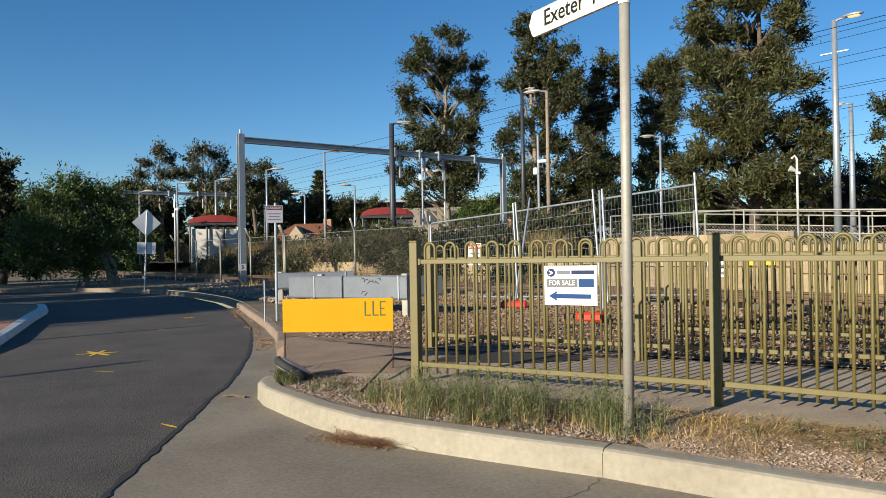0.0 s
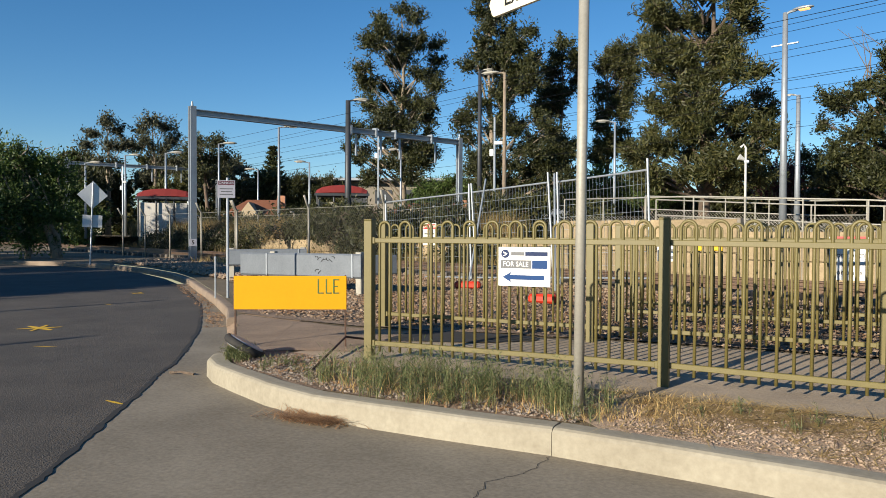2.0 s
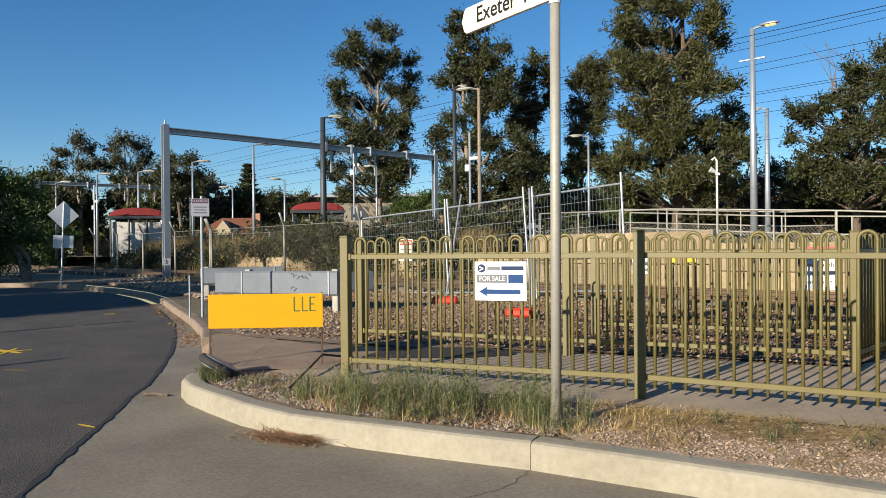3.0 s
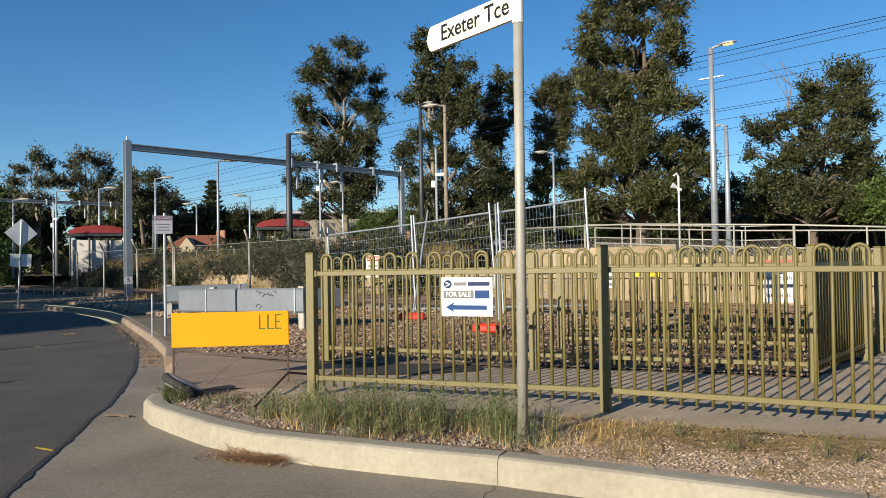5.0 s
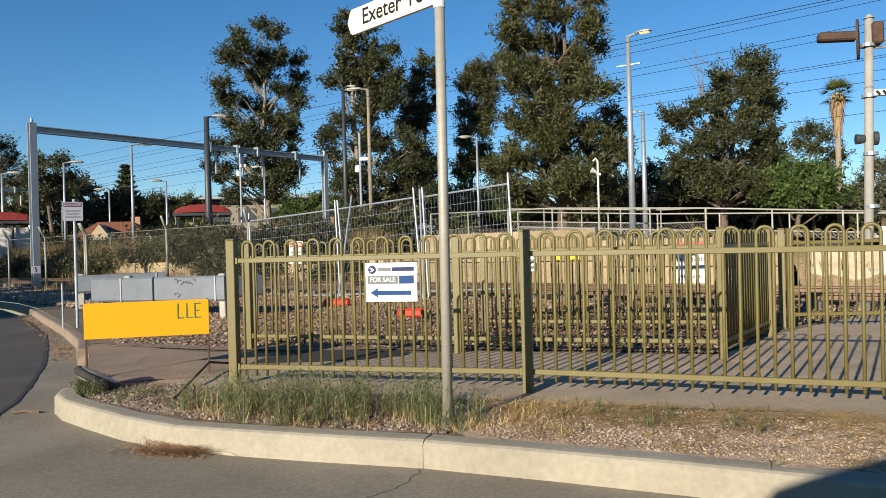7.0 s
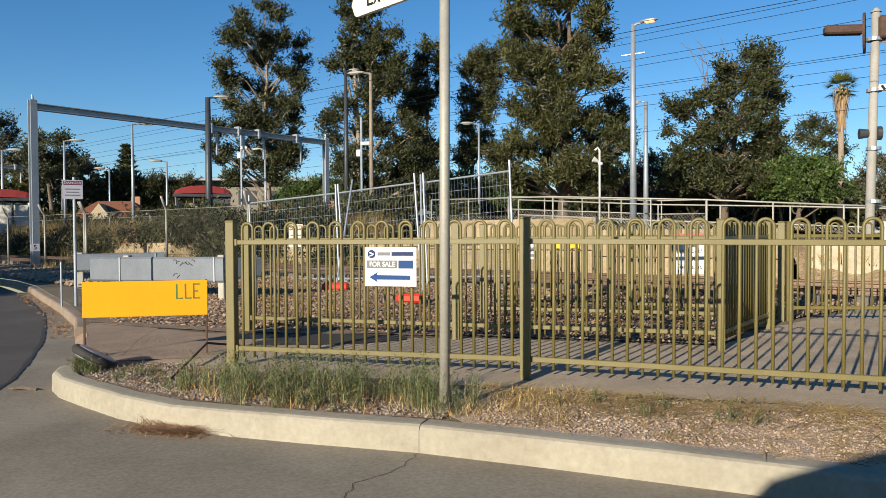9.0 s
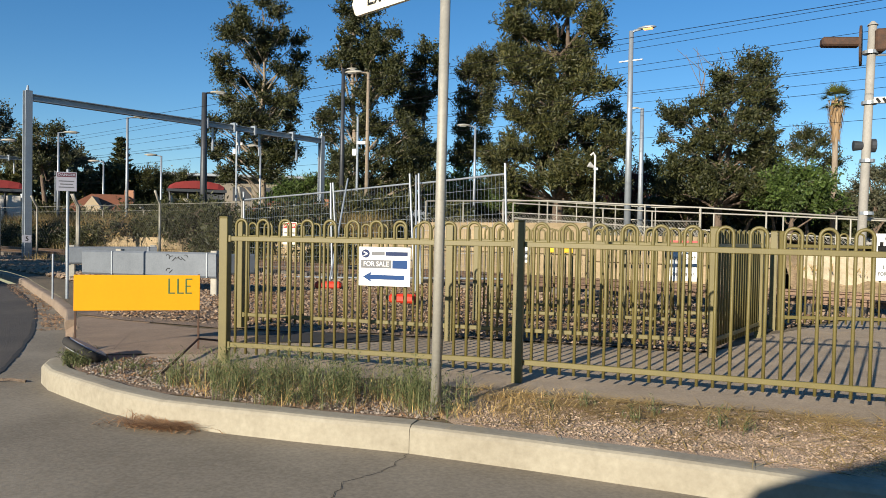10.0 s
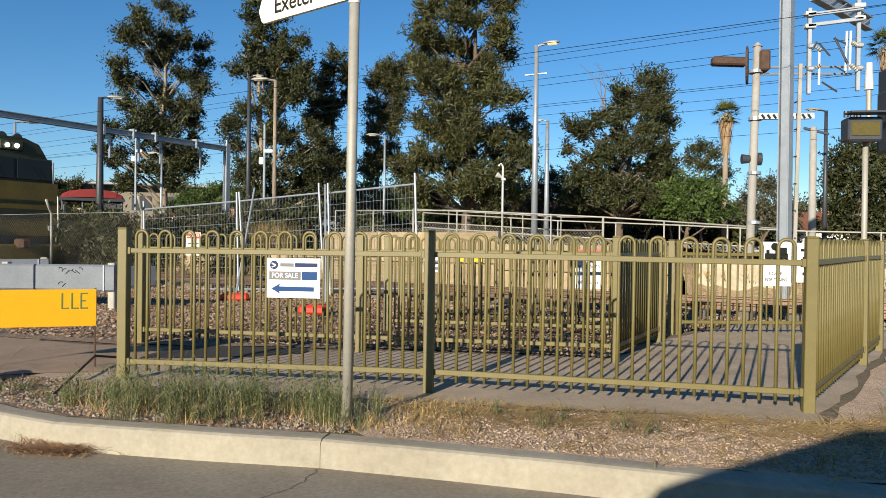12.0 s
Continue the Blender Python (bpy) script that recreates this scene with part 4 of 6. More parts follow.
# ---- chain-link fence with cranked posts ----
def chain_link(c, xs, high, label, arm=0.35, gauge=0.0024, step=0.11):
    a, b = along(c, xs[0]), along(c, xs[-1])
    f = thing("chain_link_fence", pose(a[0], a[1], -0.05, 0, 0, ang(a, b)), label, "fence")
    L = math.hypot(b[0] - a[0], b[1] - a[1])
    for x in xs:
        d = (x - xs[0]) / (xs[-1] - xs[0]) * L
        part("post", Mesh().tube([(d, 0, 0), (d, 0, high * 0.6), (d, 0, high), (d + 0.1, -0.12, high + 0.12), (d + 0.25, -0.3, high + arm)], 0.035, 8), GALV_DULL, f, smooth=True)
    w = Mesh()
    n = int((L + high) / step)
    for i in range(n):
        for sgn in (1, -1):
            x0 = i * step - (high if sgn > 0 else 0)
            p0, p1 = [x0, 0.05], [x0 + high, high]
            if sgn < 0:
                p0, p1 = [x0 + 0, high], [x0 + high, 0.05]
            if p1[0] < 0 or p0[0] > L:
                continue
            for p, q in ((p0, p1), (p1, p0)):
                for lim, cond in ((0, p[0] < 0), (L, p[0] > L)):
                    if cond:
                        t = (lim - p[0]) / (q[0] - p[0])
                        p[1] += t * (q[1] - p[1])
                        p[0] = lim
            w.rod((p0[0], 0.01 * sgn, p0[1]), (p1[0], 0.01 * sgn, p1[1]), gauge, n=3, cap=False)
    part("wire_mesh", w, MESH_WIRE, f)
    part("top_wire", Mesh().rod((0, 0, high), (L, 0, high), 0.006, n=4), GALV_DULL, f)
    return f


chain_link(8.45, [-24.6, -22.0, -19.4, -16.6, -14.0], 1.85, "thin chain-link fence on cranked steel posts", 0.35, 0.0012, 0.2)
chain_link(8.45, [-13.9, -9.6, -6.2], 1.85, "sagging chain-link fence on cranked steel posts", 0.35, 0.0017, 0.10)
chain_link(13.6, [-31, -28, -25, -22, -19, -16, -13, -10, -7.5], 1.9, "tall chain-link fence above the retaining wall", 0.1, 0.0014, 0.18)

# zinc crash barriers in front of the track
def barrier(a, b, za, zb, h, posts, label):
    L = math.hypot(b[0] - a[0], b[1] - a[1])
    f = thing("crash_barrier", pose(a[0], a[1], za, 0, -math.degrees(math.atan2(zb - za, L)), ang(a, b)), label, "crash barrier", "crash barriers")
    z0 = 0.70 - h
    prof = [(0, 0.0), (-0.02, 0.03), (-0.02, h - 0.03), (0, h), (0.012, h), (0.012, 0)]
    m, n = Mesh(), len(prof)
    m.add([(x, y, z0 + z) for x in (0, L) for y, z in prof], [(i, (i + 1) % n, n + (i + 1) % n, n + i) for i in range(n)] + [tuple(range(n)), tuple(range(n, 2 * n))])
    part("beam", m, BARRIER, f, "dull zinc barrier beam with scrawls")
    for x in posts:
        part("post", Mesh().box((x * L, 0.07, 0.33), (0.12, 0.1, 0.80), bevel=0.01), GALV_DULL, f)
        part("spacer", Mesh().box((x * L - 0.09, -0.025, z0 + h / 2), (0.03, 0.02, h * 0.98), bevel=0.004), GALV, f)
    return f, L, z0, h


f, L, z0, h = barrier((-6.15, 5.62), (-3.35, 5.36), 0.0, 0.02, 0.42, (0.27, 0.97), "zinc crash barrier scrawled with graffiti")
r = random.Random(8)
for i in range(9):
    x = L * (0.66 + 0.022 * (i % 7))
    z = z0 + h * (0.82 - 0.05 * (i % 3) - (0.5 if i > 6 else 0))
    part("scrawl", Mesh().tube([(x + 0.03 * math.cos(t) * (1 + 0.3 * (i % 2)), -0.024, z + 0.03 * math.sin(t * 0.8 + i)) for t in [k * 0.6 for k in range(7)]], 0.006, 4), BLACK, f)
barrier((-8.1, 7.45), (-6.6, 8.35), 0.0, 0.02, 0.36, (0.05, 0.95), "second zinc crash barrier behind the first")
barrier((-3.3, 5.42), (-2.95, 5.85), 0.0, 0.0, 0.34, (0.8,), "short zinc crash barrier end beside the fence")
notice(pose(-5.2, 4.14, 1.79, 0, 0, 41), 0.28, 0.29, "danger notice on a grey post, its shade put into the colour", NOTICE_FACE, WARN_RED)
lone("sign_post", Mesh().rod((-5.2, 4.17, -0.02), (-5.2, 4.17, 1.98), 0.022, n=10), MAST, "grey steel post holding a danger notice", "post")
lone("sign_post", Mesh().box((-5.42, 4.12, 0.33), (0.024, 0.024, 0.7), bevel=0.005), MAST, "short grey steel stub post", "post")

# diamond warning sign seen from behind
dw = thing("warning_sign", pose(-18.55, 12.45, 0, 0, 2.2, 52), "back of a diamond road warning sign on a leaning post", "road sign")
part("post", Mesh().rod((0, 0, -0.05), (0, 0, 2.75), 0.03, n=10), GALV, dw)
part("diamond", Mesh().box((0, 0.05, 2.35), (0.68, 0.01, 0.68), pose(0, 0, 0, 0, 45, 0).to_3x3(), bevel=0.004), SIGN_BACK, dw, "bare metal back of a diamond sign")
part("plate", Mesh().box((0.02, 0.05, 1.45), (0.62, 0.01, 0.42), bevel=0.004), WHITE, dw, "pale supplementary plate")


# ---- overhead-line gantries ----
def gantry(a, b, top, base, label, post=0.23, drops=()):
    L = math.hypot(b[0] - a[0], b[1] - a[1])
    g = thing("overhead_gantry", pose(a[0], a[1], base, 0, 0, ang(a, b)), label, "gantry")
    h = top - base
    for x in (0, L):
        m = Mesh().box((x, -post * 0.42, h / 2), (post, 0.035, h)).box((x, post * 0.42, h / 2), (post, 0.035, h)).box((x, 0, h / 2), (0.03, post * 0.8, h))
        part("column", m, MAST, g)
        part("base_plate", Mesh().box((x, 0, 0.02), (post * 1.6, post * 1.6, 0.05), bevel=0.01), MAST, g)
        part("head", Mesh().rod((x, 0, h), (x, 0, h + 0.18), 0.05, 0.03), GALV, g)
    m = Mesh().box((L / 2, 0, h - 0.12), (L, 0.22, 0.03)).box((L / 2, 0, h - 0.32), (L, 0.22, 0.03)).box((L / 2, 0, h - 0.22), (L, 0.03, 0.2))
    part("beam", m, MAST, g)
    for d in drops:
        part("bracket", Mesh().box((d * L, 0, h - 0.22), (0.10, 0.32, 0.42), bevel=0.01), GALV, g)
        part("drop_post", Mesh().box((d * L + 0.4, 0.1, h - 0.75), (0.08, 0.08, 1.1), bevel=0.01), GALV, g)
    return g


GL, GR = (-16.9, 15.56), (-11.5, 27.9)
g = gantry(GL, GR, 5.76, 0.0, "grey steel overhead-line gantry across the tracks", drops=(0.52, 0.62, 0.70, 0.86))
# numbered plate on the near column
plate = thing("mast_number_board", pose(-16.5, 15.15, 0.70, 0, 0, 47), "small white mast number board", "sign")
# white plate in the notice's darkened grey, which stands for shade
part("plate", Mesh().box((0, 0, 0), (0.27, 0.01, 0.25), bevel=0.002), NOTICE_FACE, plate)
letters("5", 0.21, plate, BLACK, pose(0, -0.008, 0), 1, 0.004)
gantry((-43.1, 30.7), (-37.9, 40.2), 6.2, 0.8, "far grey overhead-line gantry", 0.3, (0.3, 0.5, 0.7))


# ---- lamp posts and masts ----
def lamp_post(x, y, z, top, way, reach=0.9, r=0.09, style="cobra", material=None, lit=False, label="", arm_z=0.0, sleeve=False):
    """A tapered pole with a short outreach and a flattened lantern; way: degrees the lantern points to."""
    f = thing("street_lamp", pose(x, y, z, 0, 0, way), label or "galvanised street lamp with a flat lantern", "street lamp", "street lamps")
    h = top - z
    material = material or GALV
    part("pole", Mesh().rod((0, 0, -0.1), (0, 0, h), r, r * 0.6, 10), material, f, smooth=True)
    part("arm", Mesh().tube([(0, 0, h - 0.05), (0.1, 0, h + 0.0), (reach * 0.4, 0, h + 0.02)], 0.035, 6), material, f)
    s = reach
    head = Mesh()
    for i, (px, w, hh) in enumerate(((0.25, 0.05, 0.04), (0.35, 0.11, 0.07), (0.6, 0.16, 0.10), (0.85, 0.14, 0.08), (1.0, 0.05, 0.03))):
        for j in range(8):
            t = 2 * math.pi * j / 8
            head.v.append((px * s, w * s * math.cos(t), h + 0.03 + hh * s * math.sin(t) * (1 if math.sin(t) > 0 else 0.5)))
    for i in range(4):
        for j in range(8):
            head.f.append((i * 8 + j, i * 8 + (j + 1) % 8, (i + 1) * 8 + (j + 1) % 8, (i + 1) * 8 + j))
    head.f += [tuple(range(8)), tuple(range(32, 40))]
    part("lantern", head, GALV_DULL if not lit else GALV, f, smooth=True)
    part("lens", Mesh().box((0.68 * s, 0, h + 0.0), (0.38 * s, 0.2 * s, 0.05), bevel=0.02), LAMP_GLOW if lit else PLASTIC_WHITE, f, "glowing orange lens" if lit else "pale lens")
    if arm_z:
        part("bracket", Mesh().box((0, 0, h - arm_z), (0.7, 0.05, 0.035)), GALV, f)
    return f


lamp_post(3.06, 16.66, 0.8, 7.05, -20, 0.72, 0.11, lit=True, arm_z=0.85, label="tall galvanised street lamp with a glowing orange lens")
lamp_post(3.55, 30.66, 0.8, 7.2, 175, 0.6, 0.14)
lamp_post(-7.2, 22.66, 0.8, 7.55, 180, 1.0, 0.10, material=BARK_PALE, label="brown pole street lamp before the trees")
lamp_post(-8.95, 24.3, 0.8, 8.1, 10, 0.6, 0.12, material=MAST_DARK, label="dark steel mast with a small lantern")
lamp_post(-18.2, 34.26, 0.8, 6.15, 180, 0.9, 0.08)
lamp_post(-11.84, 18.3, 0.0, 6.05, 30, 0.8, 0.15, material=MAST_DARK, label="dark steel lamp mast beside the gantry")
lamp_post(-21.25, 26.34, 0.8, 6.65, 30, 1.1, 0.09)
lamp_post(-29.02, 26.09, 0.8, 5.6, 30, 1.0, 0.09)
lamp_post(-28.94, 30.34, 0.8, 6.6, 30, 1.1, 0.09)
lamp_post(-22.86, 31.36, 0.8, 5.3, 210, 0.9, 0.08)
lamp_post(-3.47, 25.97, 0.8, 5.8, 200, 0.8, 0.07)
lamp_post(-34.72, 41.18, 0.8, 6.05, 200, 1.1, 0.09)
lamp_post(-40.0, 33.0, 0.8, 6.6, 30, 1.1, 0.09)
lamp_post(-33.0, 24.0, 0.8, 5.0, 30, 0.9, 0.08)
for px, py, top in ((-8.1, 23.9, 6.0), (-17.6, 30.5, 6.9), (-30.2, 29.2, 4.4), (-38.0, 31.0, 5.6)):
    f = thing("line_mast", (px, py, 0.8), "slim pale mast with small fittings", "mast", "slim masts")
    part("pole", Mesh().rod((0, 0, 0), (0, 0, top - 0.8), 0.06, 0.05, 8), GALV, f)
    part("fitting", Mesh().box((0.18, 0, top - 1.9), (0.4, 0.12, 0.14), bevel=0.02), PLASTIC_WHITE, f)
    part("fitting", Mesh().box((-0.12, 0, top - 2.3), (0.2, 0.12, 0.3), bevel=0.02), GALV, f)
# camera-like thin post with a curled top behind the rails
cp = thing("speaker_post", (2.21, 14.64, 1.4), "thin white post with a small horn fitting", "post")
part("pole", Mesh().tube([(0, 0, -0.1), (0, 0, 1.5), (0, 0, 1.84), (-0.05, 0, 1.93), (-0.12, 0, 1.86)], 0.028, 8), PLASTIC_WHITE, cp)
part("horn", Mesh().rod((-0.03, 0, 1.55), (-0.16, -0.05, 1.62), 0.03, 0.08, 10), PLASTIC_WHITE, cp)
part("box", Mesh().box((0.02, 0, 1.5), (0.12, 0.08, 0.07), bevel=0.01), GALV, cp)


# ---- ramp handrails ----
def handrail(pts, rails, high, label, step=1.35):
    f = thing("handrail", (0, 0, 0), label, "handrail", "ramp handrails")
    for k in range(rails):
        part("rail", Mesh().tube([(x, y, z - 0.42 * k) for x, y, z in pts], 0.019, 8), GALV_DULL, f, smooth=True)
    for i in range(len(pts) - 1):
        a, b = Vector(pts[i]), Vector(pts[i + 1])
        n = max(1, round((b - a).length / step))
        for k in range(n + (i == len(pts) - 2)):
            p = a.lerp(b, k / n)
            part("post", Mesh().rod((p.x, p.y, p.z - high), (p.x, p.y, p.z), 0.019, n=8), GALV_DULL, f)
    w = Mesh()
    for i in range(len(pts) - 1):
        a, b = Vector(pts[i]), Vector(pts[i + 1])
        L = (b - a).length
        n = int(L / 0.09)
        for k in range(n):
            p, q = a.lerp(b, k / n), a.lerp(b, min(1, (k + 5) / n))
            w.rod(p - Vector((0, 0, 0.45)), q - Vector((0, 0, high - 0.1)), 0.003, n=3, cap=False)
            w.rod(q - Vector((0, 0, 0.45)), p - Vector((0, 0, high - 0.1)), 0.003, n=3, cap=False)
    part("wire_infill", w, GALV_DULL, f)
    return f


handrail([(-0.1, 15.5, 2.02), (3.7, 14.65, 1.79), (6.6, 13.2, 1.65), (9.1, 11.9, 1.5), (13, 10.2, 1.4)], 2, 1.15, "galvanised pipe handrail along the station ramp")
handrail([(-1.0, 19.0, 2.30), (3.9, 18.6, 2.05), (5.2, 18.5, 2.05)], 2, 1.1, "galvanised pipe handrail behind the ramp")
handrail([(-2.3, 14.15, 2.0), (1.2, 12.6, 1.95), (4.6, 11.15, 1.75), (8.4, 10.6, 1.5)], 1, 0.9, "low galvanised pipe rail above the platform wall")


# ---- trees ----
def crown_fill(rows, seed, gaps):
    """Lobes (across, height, size, depth) that fill a crown, given its reach to both sides at some heights; gaps: the share left open."""
    r = random.Random(seed)
    out, z = [], rows[0][0]
    while z > rows[-1][0]:
        i = next(k for k in range(len(rows) - 1) if rows[k + 1][0] <= z)
        f = (rows[i][0] - z) / (rows[i][0] - rows[i + 1][0])
        a, b = (rows[i][q] + (rows[i + 1][q] - rows[i][q]) * f for q in (1, 2))
        w = b - a
        n = max(1, round(w / 1.3))
        for k in range(n):
            for side in ((-1, 1) if w > 2.4 else (0,)):
                if r.random() < gaps:
                    continue
                c = min(r.uniform(0.5, 0.95), w / 2)
                x = a + c * 1.1 + (w - 2.2 * c) * (k / (n - 1) if n > 1 else 0.5) + r.uniform(-0.25, 0.25)
                out.append((x, z + r.uniform(-0.4, 0.4), c, side * w * r.uniform(0.05, 0.38)))
        z -= 1.15
    return out


def foliage(lobes, dens, leaf_len, leaf_w, seed, spray):
    """Fine needles in uneven clumps filling the lobes; returns a mesh of quads. spray: needles to a clump."""
    g = np.random.default_rng(seed)
    P, D = [], []
    for x, z, r, y in lobes:
        n = max(6, int(38 * r * r * dens) + 10)
        u = g.normal(size=(n, 3))
        u /= np.linalg.norm(u, axis=1)[:, None]
        c = np.array([x, y, z]) + u * (r * (0.2 + 0.85 * g.random((n, 1)) ** 0.7)) * np.array([1.0, 0.9, 0.72])
        small = min(1.0, 0.45 + 0.6 * r)
        for q, out in zip(c, u):
            # a tuft of needles that points outwards and a little up
            k = int(spray * g.uniform(0.5, 1.4))
            way = out + np.array([0, 0, g.uniform(-0.1, 0.7)]) + g.normal(size=3) * 0.3
            way /= np.linalg.norm(way)
            s = 0.33 * g.uniform(0.6, 1.4) * small
            P.append(q + way * np.clip(g.normal(size=(k, 1)), -1.4, 1.6) * s + np.clip(g.normal(size=(k, 3)), -1.6, 1.6) * s * 0.42)
            D.append(way * 0.9 + g.normal(size=(k, 3)) * 0.5)
    P, d = np.concatenate(P), np.concatenate(D)
    n = len(P)
    d /= np.linalg.norm(d, axis=1)[:, None]
    s = np.cross(d, g.normal(size=(n, 3)))
    s /= np.linalg.norm(s, axis=1)[:, None]
    l = leaf_len * g.uniform(0.5, 1.3, (n, 1))
    w = 0.5 * leaf_w * g.uniform(0.7, 1.4, (n, 1))
    V = np.stack([P - d * l / 2, P + s * w, P + d * l / 2, P - s * w], axis=1).reshape(-1, 3)
    me = bpy.data.meshes.new("crown")
    me.vertices.add(4 * n)
    me.vertices.foreach_set("co", V.ravel())
    me.loops.add(4 * n)
    me.loops.foreach_set("vertex_index", np.arange(4 * n))
    me.polygons.add(n)
    me.polygons.foreach_set("loop_start", np.arange(n) * 4)
    me.polygons.foreach_set("loop_total", np.full(n, 4))
    me.update()
    return me


tree_count = [0]


def tree(x, y, z, turn, lobes, leaf, bark, trunk, dens, leaf_len, leaf_w, label, stems=(0.0,), group="trees by the railway", spray=37):
    """A tree: tapered, slightly crooked trunks, limbs to each lobe of the crown, and the crown."""
    tree_count[0] += 1
    r = random.Random(tree_count[0])
    t = thing("tree", pose(x, y, z, 0, 0, turn), label, "tree", group)
    top = max(l[1] for l in lobes) - z
    loc = [(l[0], l[1] - z, l[2], l[3] if len(l) > 3 else r.uniform(-0.9, 0.9) * l[2]) for l in lobes]
    for i, sx in enumerate(stems):
        hx = max(loc, key=lambda l: l[1])[0] if i == 0 else r.choice(loc)[0]
        pts = [(sx + (hx - sx) * (k / 7) ** 1.6 + r.uniform(-0.12, 0.12) * trunk * 4, r.uniform(-0.1, 0.1), -0.2 + (top * (0.95 if i == 0 else 0.8) + 0.2) * k / 7) for k in range(8)]
        part("trunk", Mesh().tube(pts, trunk * (1.0 if i == 0 else 0.8), 9, 0.03), bark, t, smooth=True)
    limbs = Mesh()
    for a, h, c, dp in loc:
        sx = min(stems, key=lambda s: abs(s - a))
        h0 = max(min(2.4, 0.25 * top), h - abs(a - sx) * 0.55 - c * 0.8)
        f = min(1.0, h0 / max(top, 0.1))
        o = Vector((sx + (a - sx) * 0.05, 0, h0 * 0.95))
        e = Vector((a, dp, h))
        mid = o.lerp(e, 0.5) + Vector((r.uniform(-0.3, 0.3), r.uniform(-0.3, 0.3), r.uniform(-0.2, 0.5)))
        limbs.tube([o, mid, e], trunk * 0.32 * (1.1 - f * 0.6), 5, 0.02)
        for _ in range(4):
            q = e + Vector((r.uniform(-1, 1), r.uniform(-1, 1), r.uniform(-0.6, 0.8))) * c
            limbs.tube([mid.lerp(e, 0.6), mid.lerp(q, 0.7) + Vector((0, 0, 0.1)), q], 0.03, 4, 0.01)
    part("limb", limbs, bark, t)
    part("crown", foliage(loc, dens, leaf_len, leaf_w, 100 + tree_count[0], spray), leaf, t).data.materials.append(leaf)
    return t


tree(-22.8, 43.1, 0.8, 28, crown_fill([(17.7, -0.4, 0.7), (16.8, -1.9, 1.2), (15.7, -3.7, 3.3), (14.9, -3.1, 2.9), (13.9, -3.1, 3.5), (12.6, -4.1, 3.3), (11.4, -2.7, 3.1), (10.1, -3.3, 2.7), (9.1, -1.7, 2.5), (8.1, -5.8, 2.5), (6.6, -3.7, 2.9), (5.6, -3.3, 2.1), (4.1, -3.1, 1.2)], 300, 0.34), LEAF_DARK, BARK_PALE, 0.3, 1.0, 0.25, 0.082, "tall dark she-oak with an open ragged crown", stems=[0.0])
tree(-14.9, 41.3, 0.8, 21, crown_fill([(17.0, -1.1, -0.1), (16.0, -2.0, 1.1), (14.7, -1.1, 3.0), (13.5, -1.6, 3.5), (12.4, -2.6, 3.5), (11.2, -2.4, 3.0), (9.9, -1.6, 2.6), (8.7, -3.2, 3.7), (7.8, -3.0, 4.7), (6.6, -2.0, 5.3), (5.5, -1.8, 5.6), (4.1, -1.6, 5.6)], 301, 0.28), LEAF_DARK, BARK_PALE, 0.26, 1.0, 0.25, 0.082, "tall she-oak with two leaning trunks", stems=[0.0, 0.5])
tree(-12.3, 48.5, 0.8, 16, crown_fill([(15.3, -0.8, 1.3), (14.2, -1.3, 1.7), (12.9, -1.5, 1.7), (11.6, -2.1, 1.3), (10.3, -2.4, 0.2), (9.0, -1.7, 0.0), (6.4, -0.8, 2.2)], 302, 0.20), LEAF_DARK, BARK, 0.22, 1.0, 0.25, 0.082, "dark she-oak crown beside the twin trunks", stems=[0.0])
tree(-9.9, 53.2, 0.8, 13, crown_fill([(15.1, -0.8, 2.6), (13.7, -1.3, 2.6), (12.3, -1.2, 2.8), (10.9, -0.8, 1.9), (9.1, -1.1, 1.9), (6.4, -1.7, 3.3)], 303, 0.22), LEAF_OLIVE, BARK, 0.22, 1.0, 0.25, 0.082, "slender olive-green tree between she-oaks", stems=[0.0])
tree(-1.0, 36.4, 0.8, 6, crown_fill([(16.9, -1.2, 1.6), (15.5, -2.5, 2.9), (14.2, -2.9, 2.9), (13.1, -3.1, 2.7), (12.0, -3.7, 2.8), (11.2, -3.3, 2.1), (10.3, -2.9, 1.6), (9.5, -3.3, 3.2), (8.5, -3.4, 3.7), (7.3, -2.3, 3.7), (6.0, -3.9, 3.9), (4.7, -4.2, 3.9), (3.6, -3.4, 3.2)], 304, 0.15), LEAF_OLIVE, BARK, 0.34, 1.0, 0.34, 0.07, "very tall dense she-oak", stems=[0.0])
tree(8.4, 44.4, 0.8, -6, crown_fill([(12.3, 0.8, 2.6), (11.4, -0.7, 3.3), (10.5, -1.1, 3.7), (9.4, -2.7, 3.5), (8.4, -4.3, 3.5), (7.1, -3.6, 3.5), (5.9, -3.6, 4.0), (4.7, -3.4, 4.6), (3.4, -2.9, 4.6)], 305, 0.17), LEAF_DARK, BARK, 0.3, 1.0, 0.25, 0.082, "dark spreading she-oak with a bare twig top", stems=[0.0])
tree(4.4, 56.6, 0.8, -1, [(-0.2, 7.0, 0.9), (0.4, 5.9, 1.2), (-0.8, 5.2, 1.2), (1.3, 5.2, 1.2), (-1.5, 4.6, 0.9)], LEAF_DARK, BARK, 0.2, 0.8, 0.25, 0.082, "low dark bushy tree line", stems=[0.0])
tree(3.5, 52.7, 0.8, -0, [(-1.0, 5.6, 0.8), (0.0, 5.8, 0.7), (-0.4, 4.7, 0.8), (-1.6, 4.4, 0.8)], LEAF_RED, BARK, 0.16, 0.7, 0.25, 0.082, "purple-leaved tree before the she-oaks", stems=[0.0])
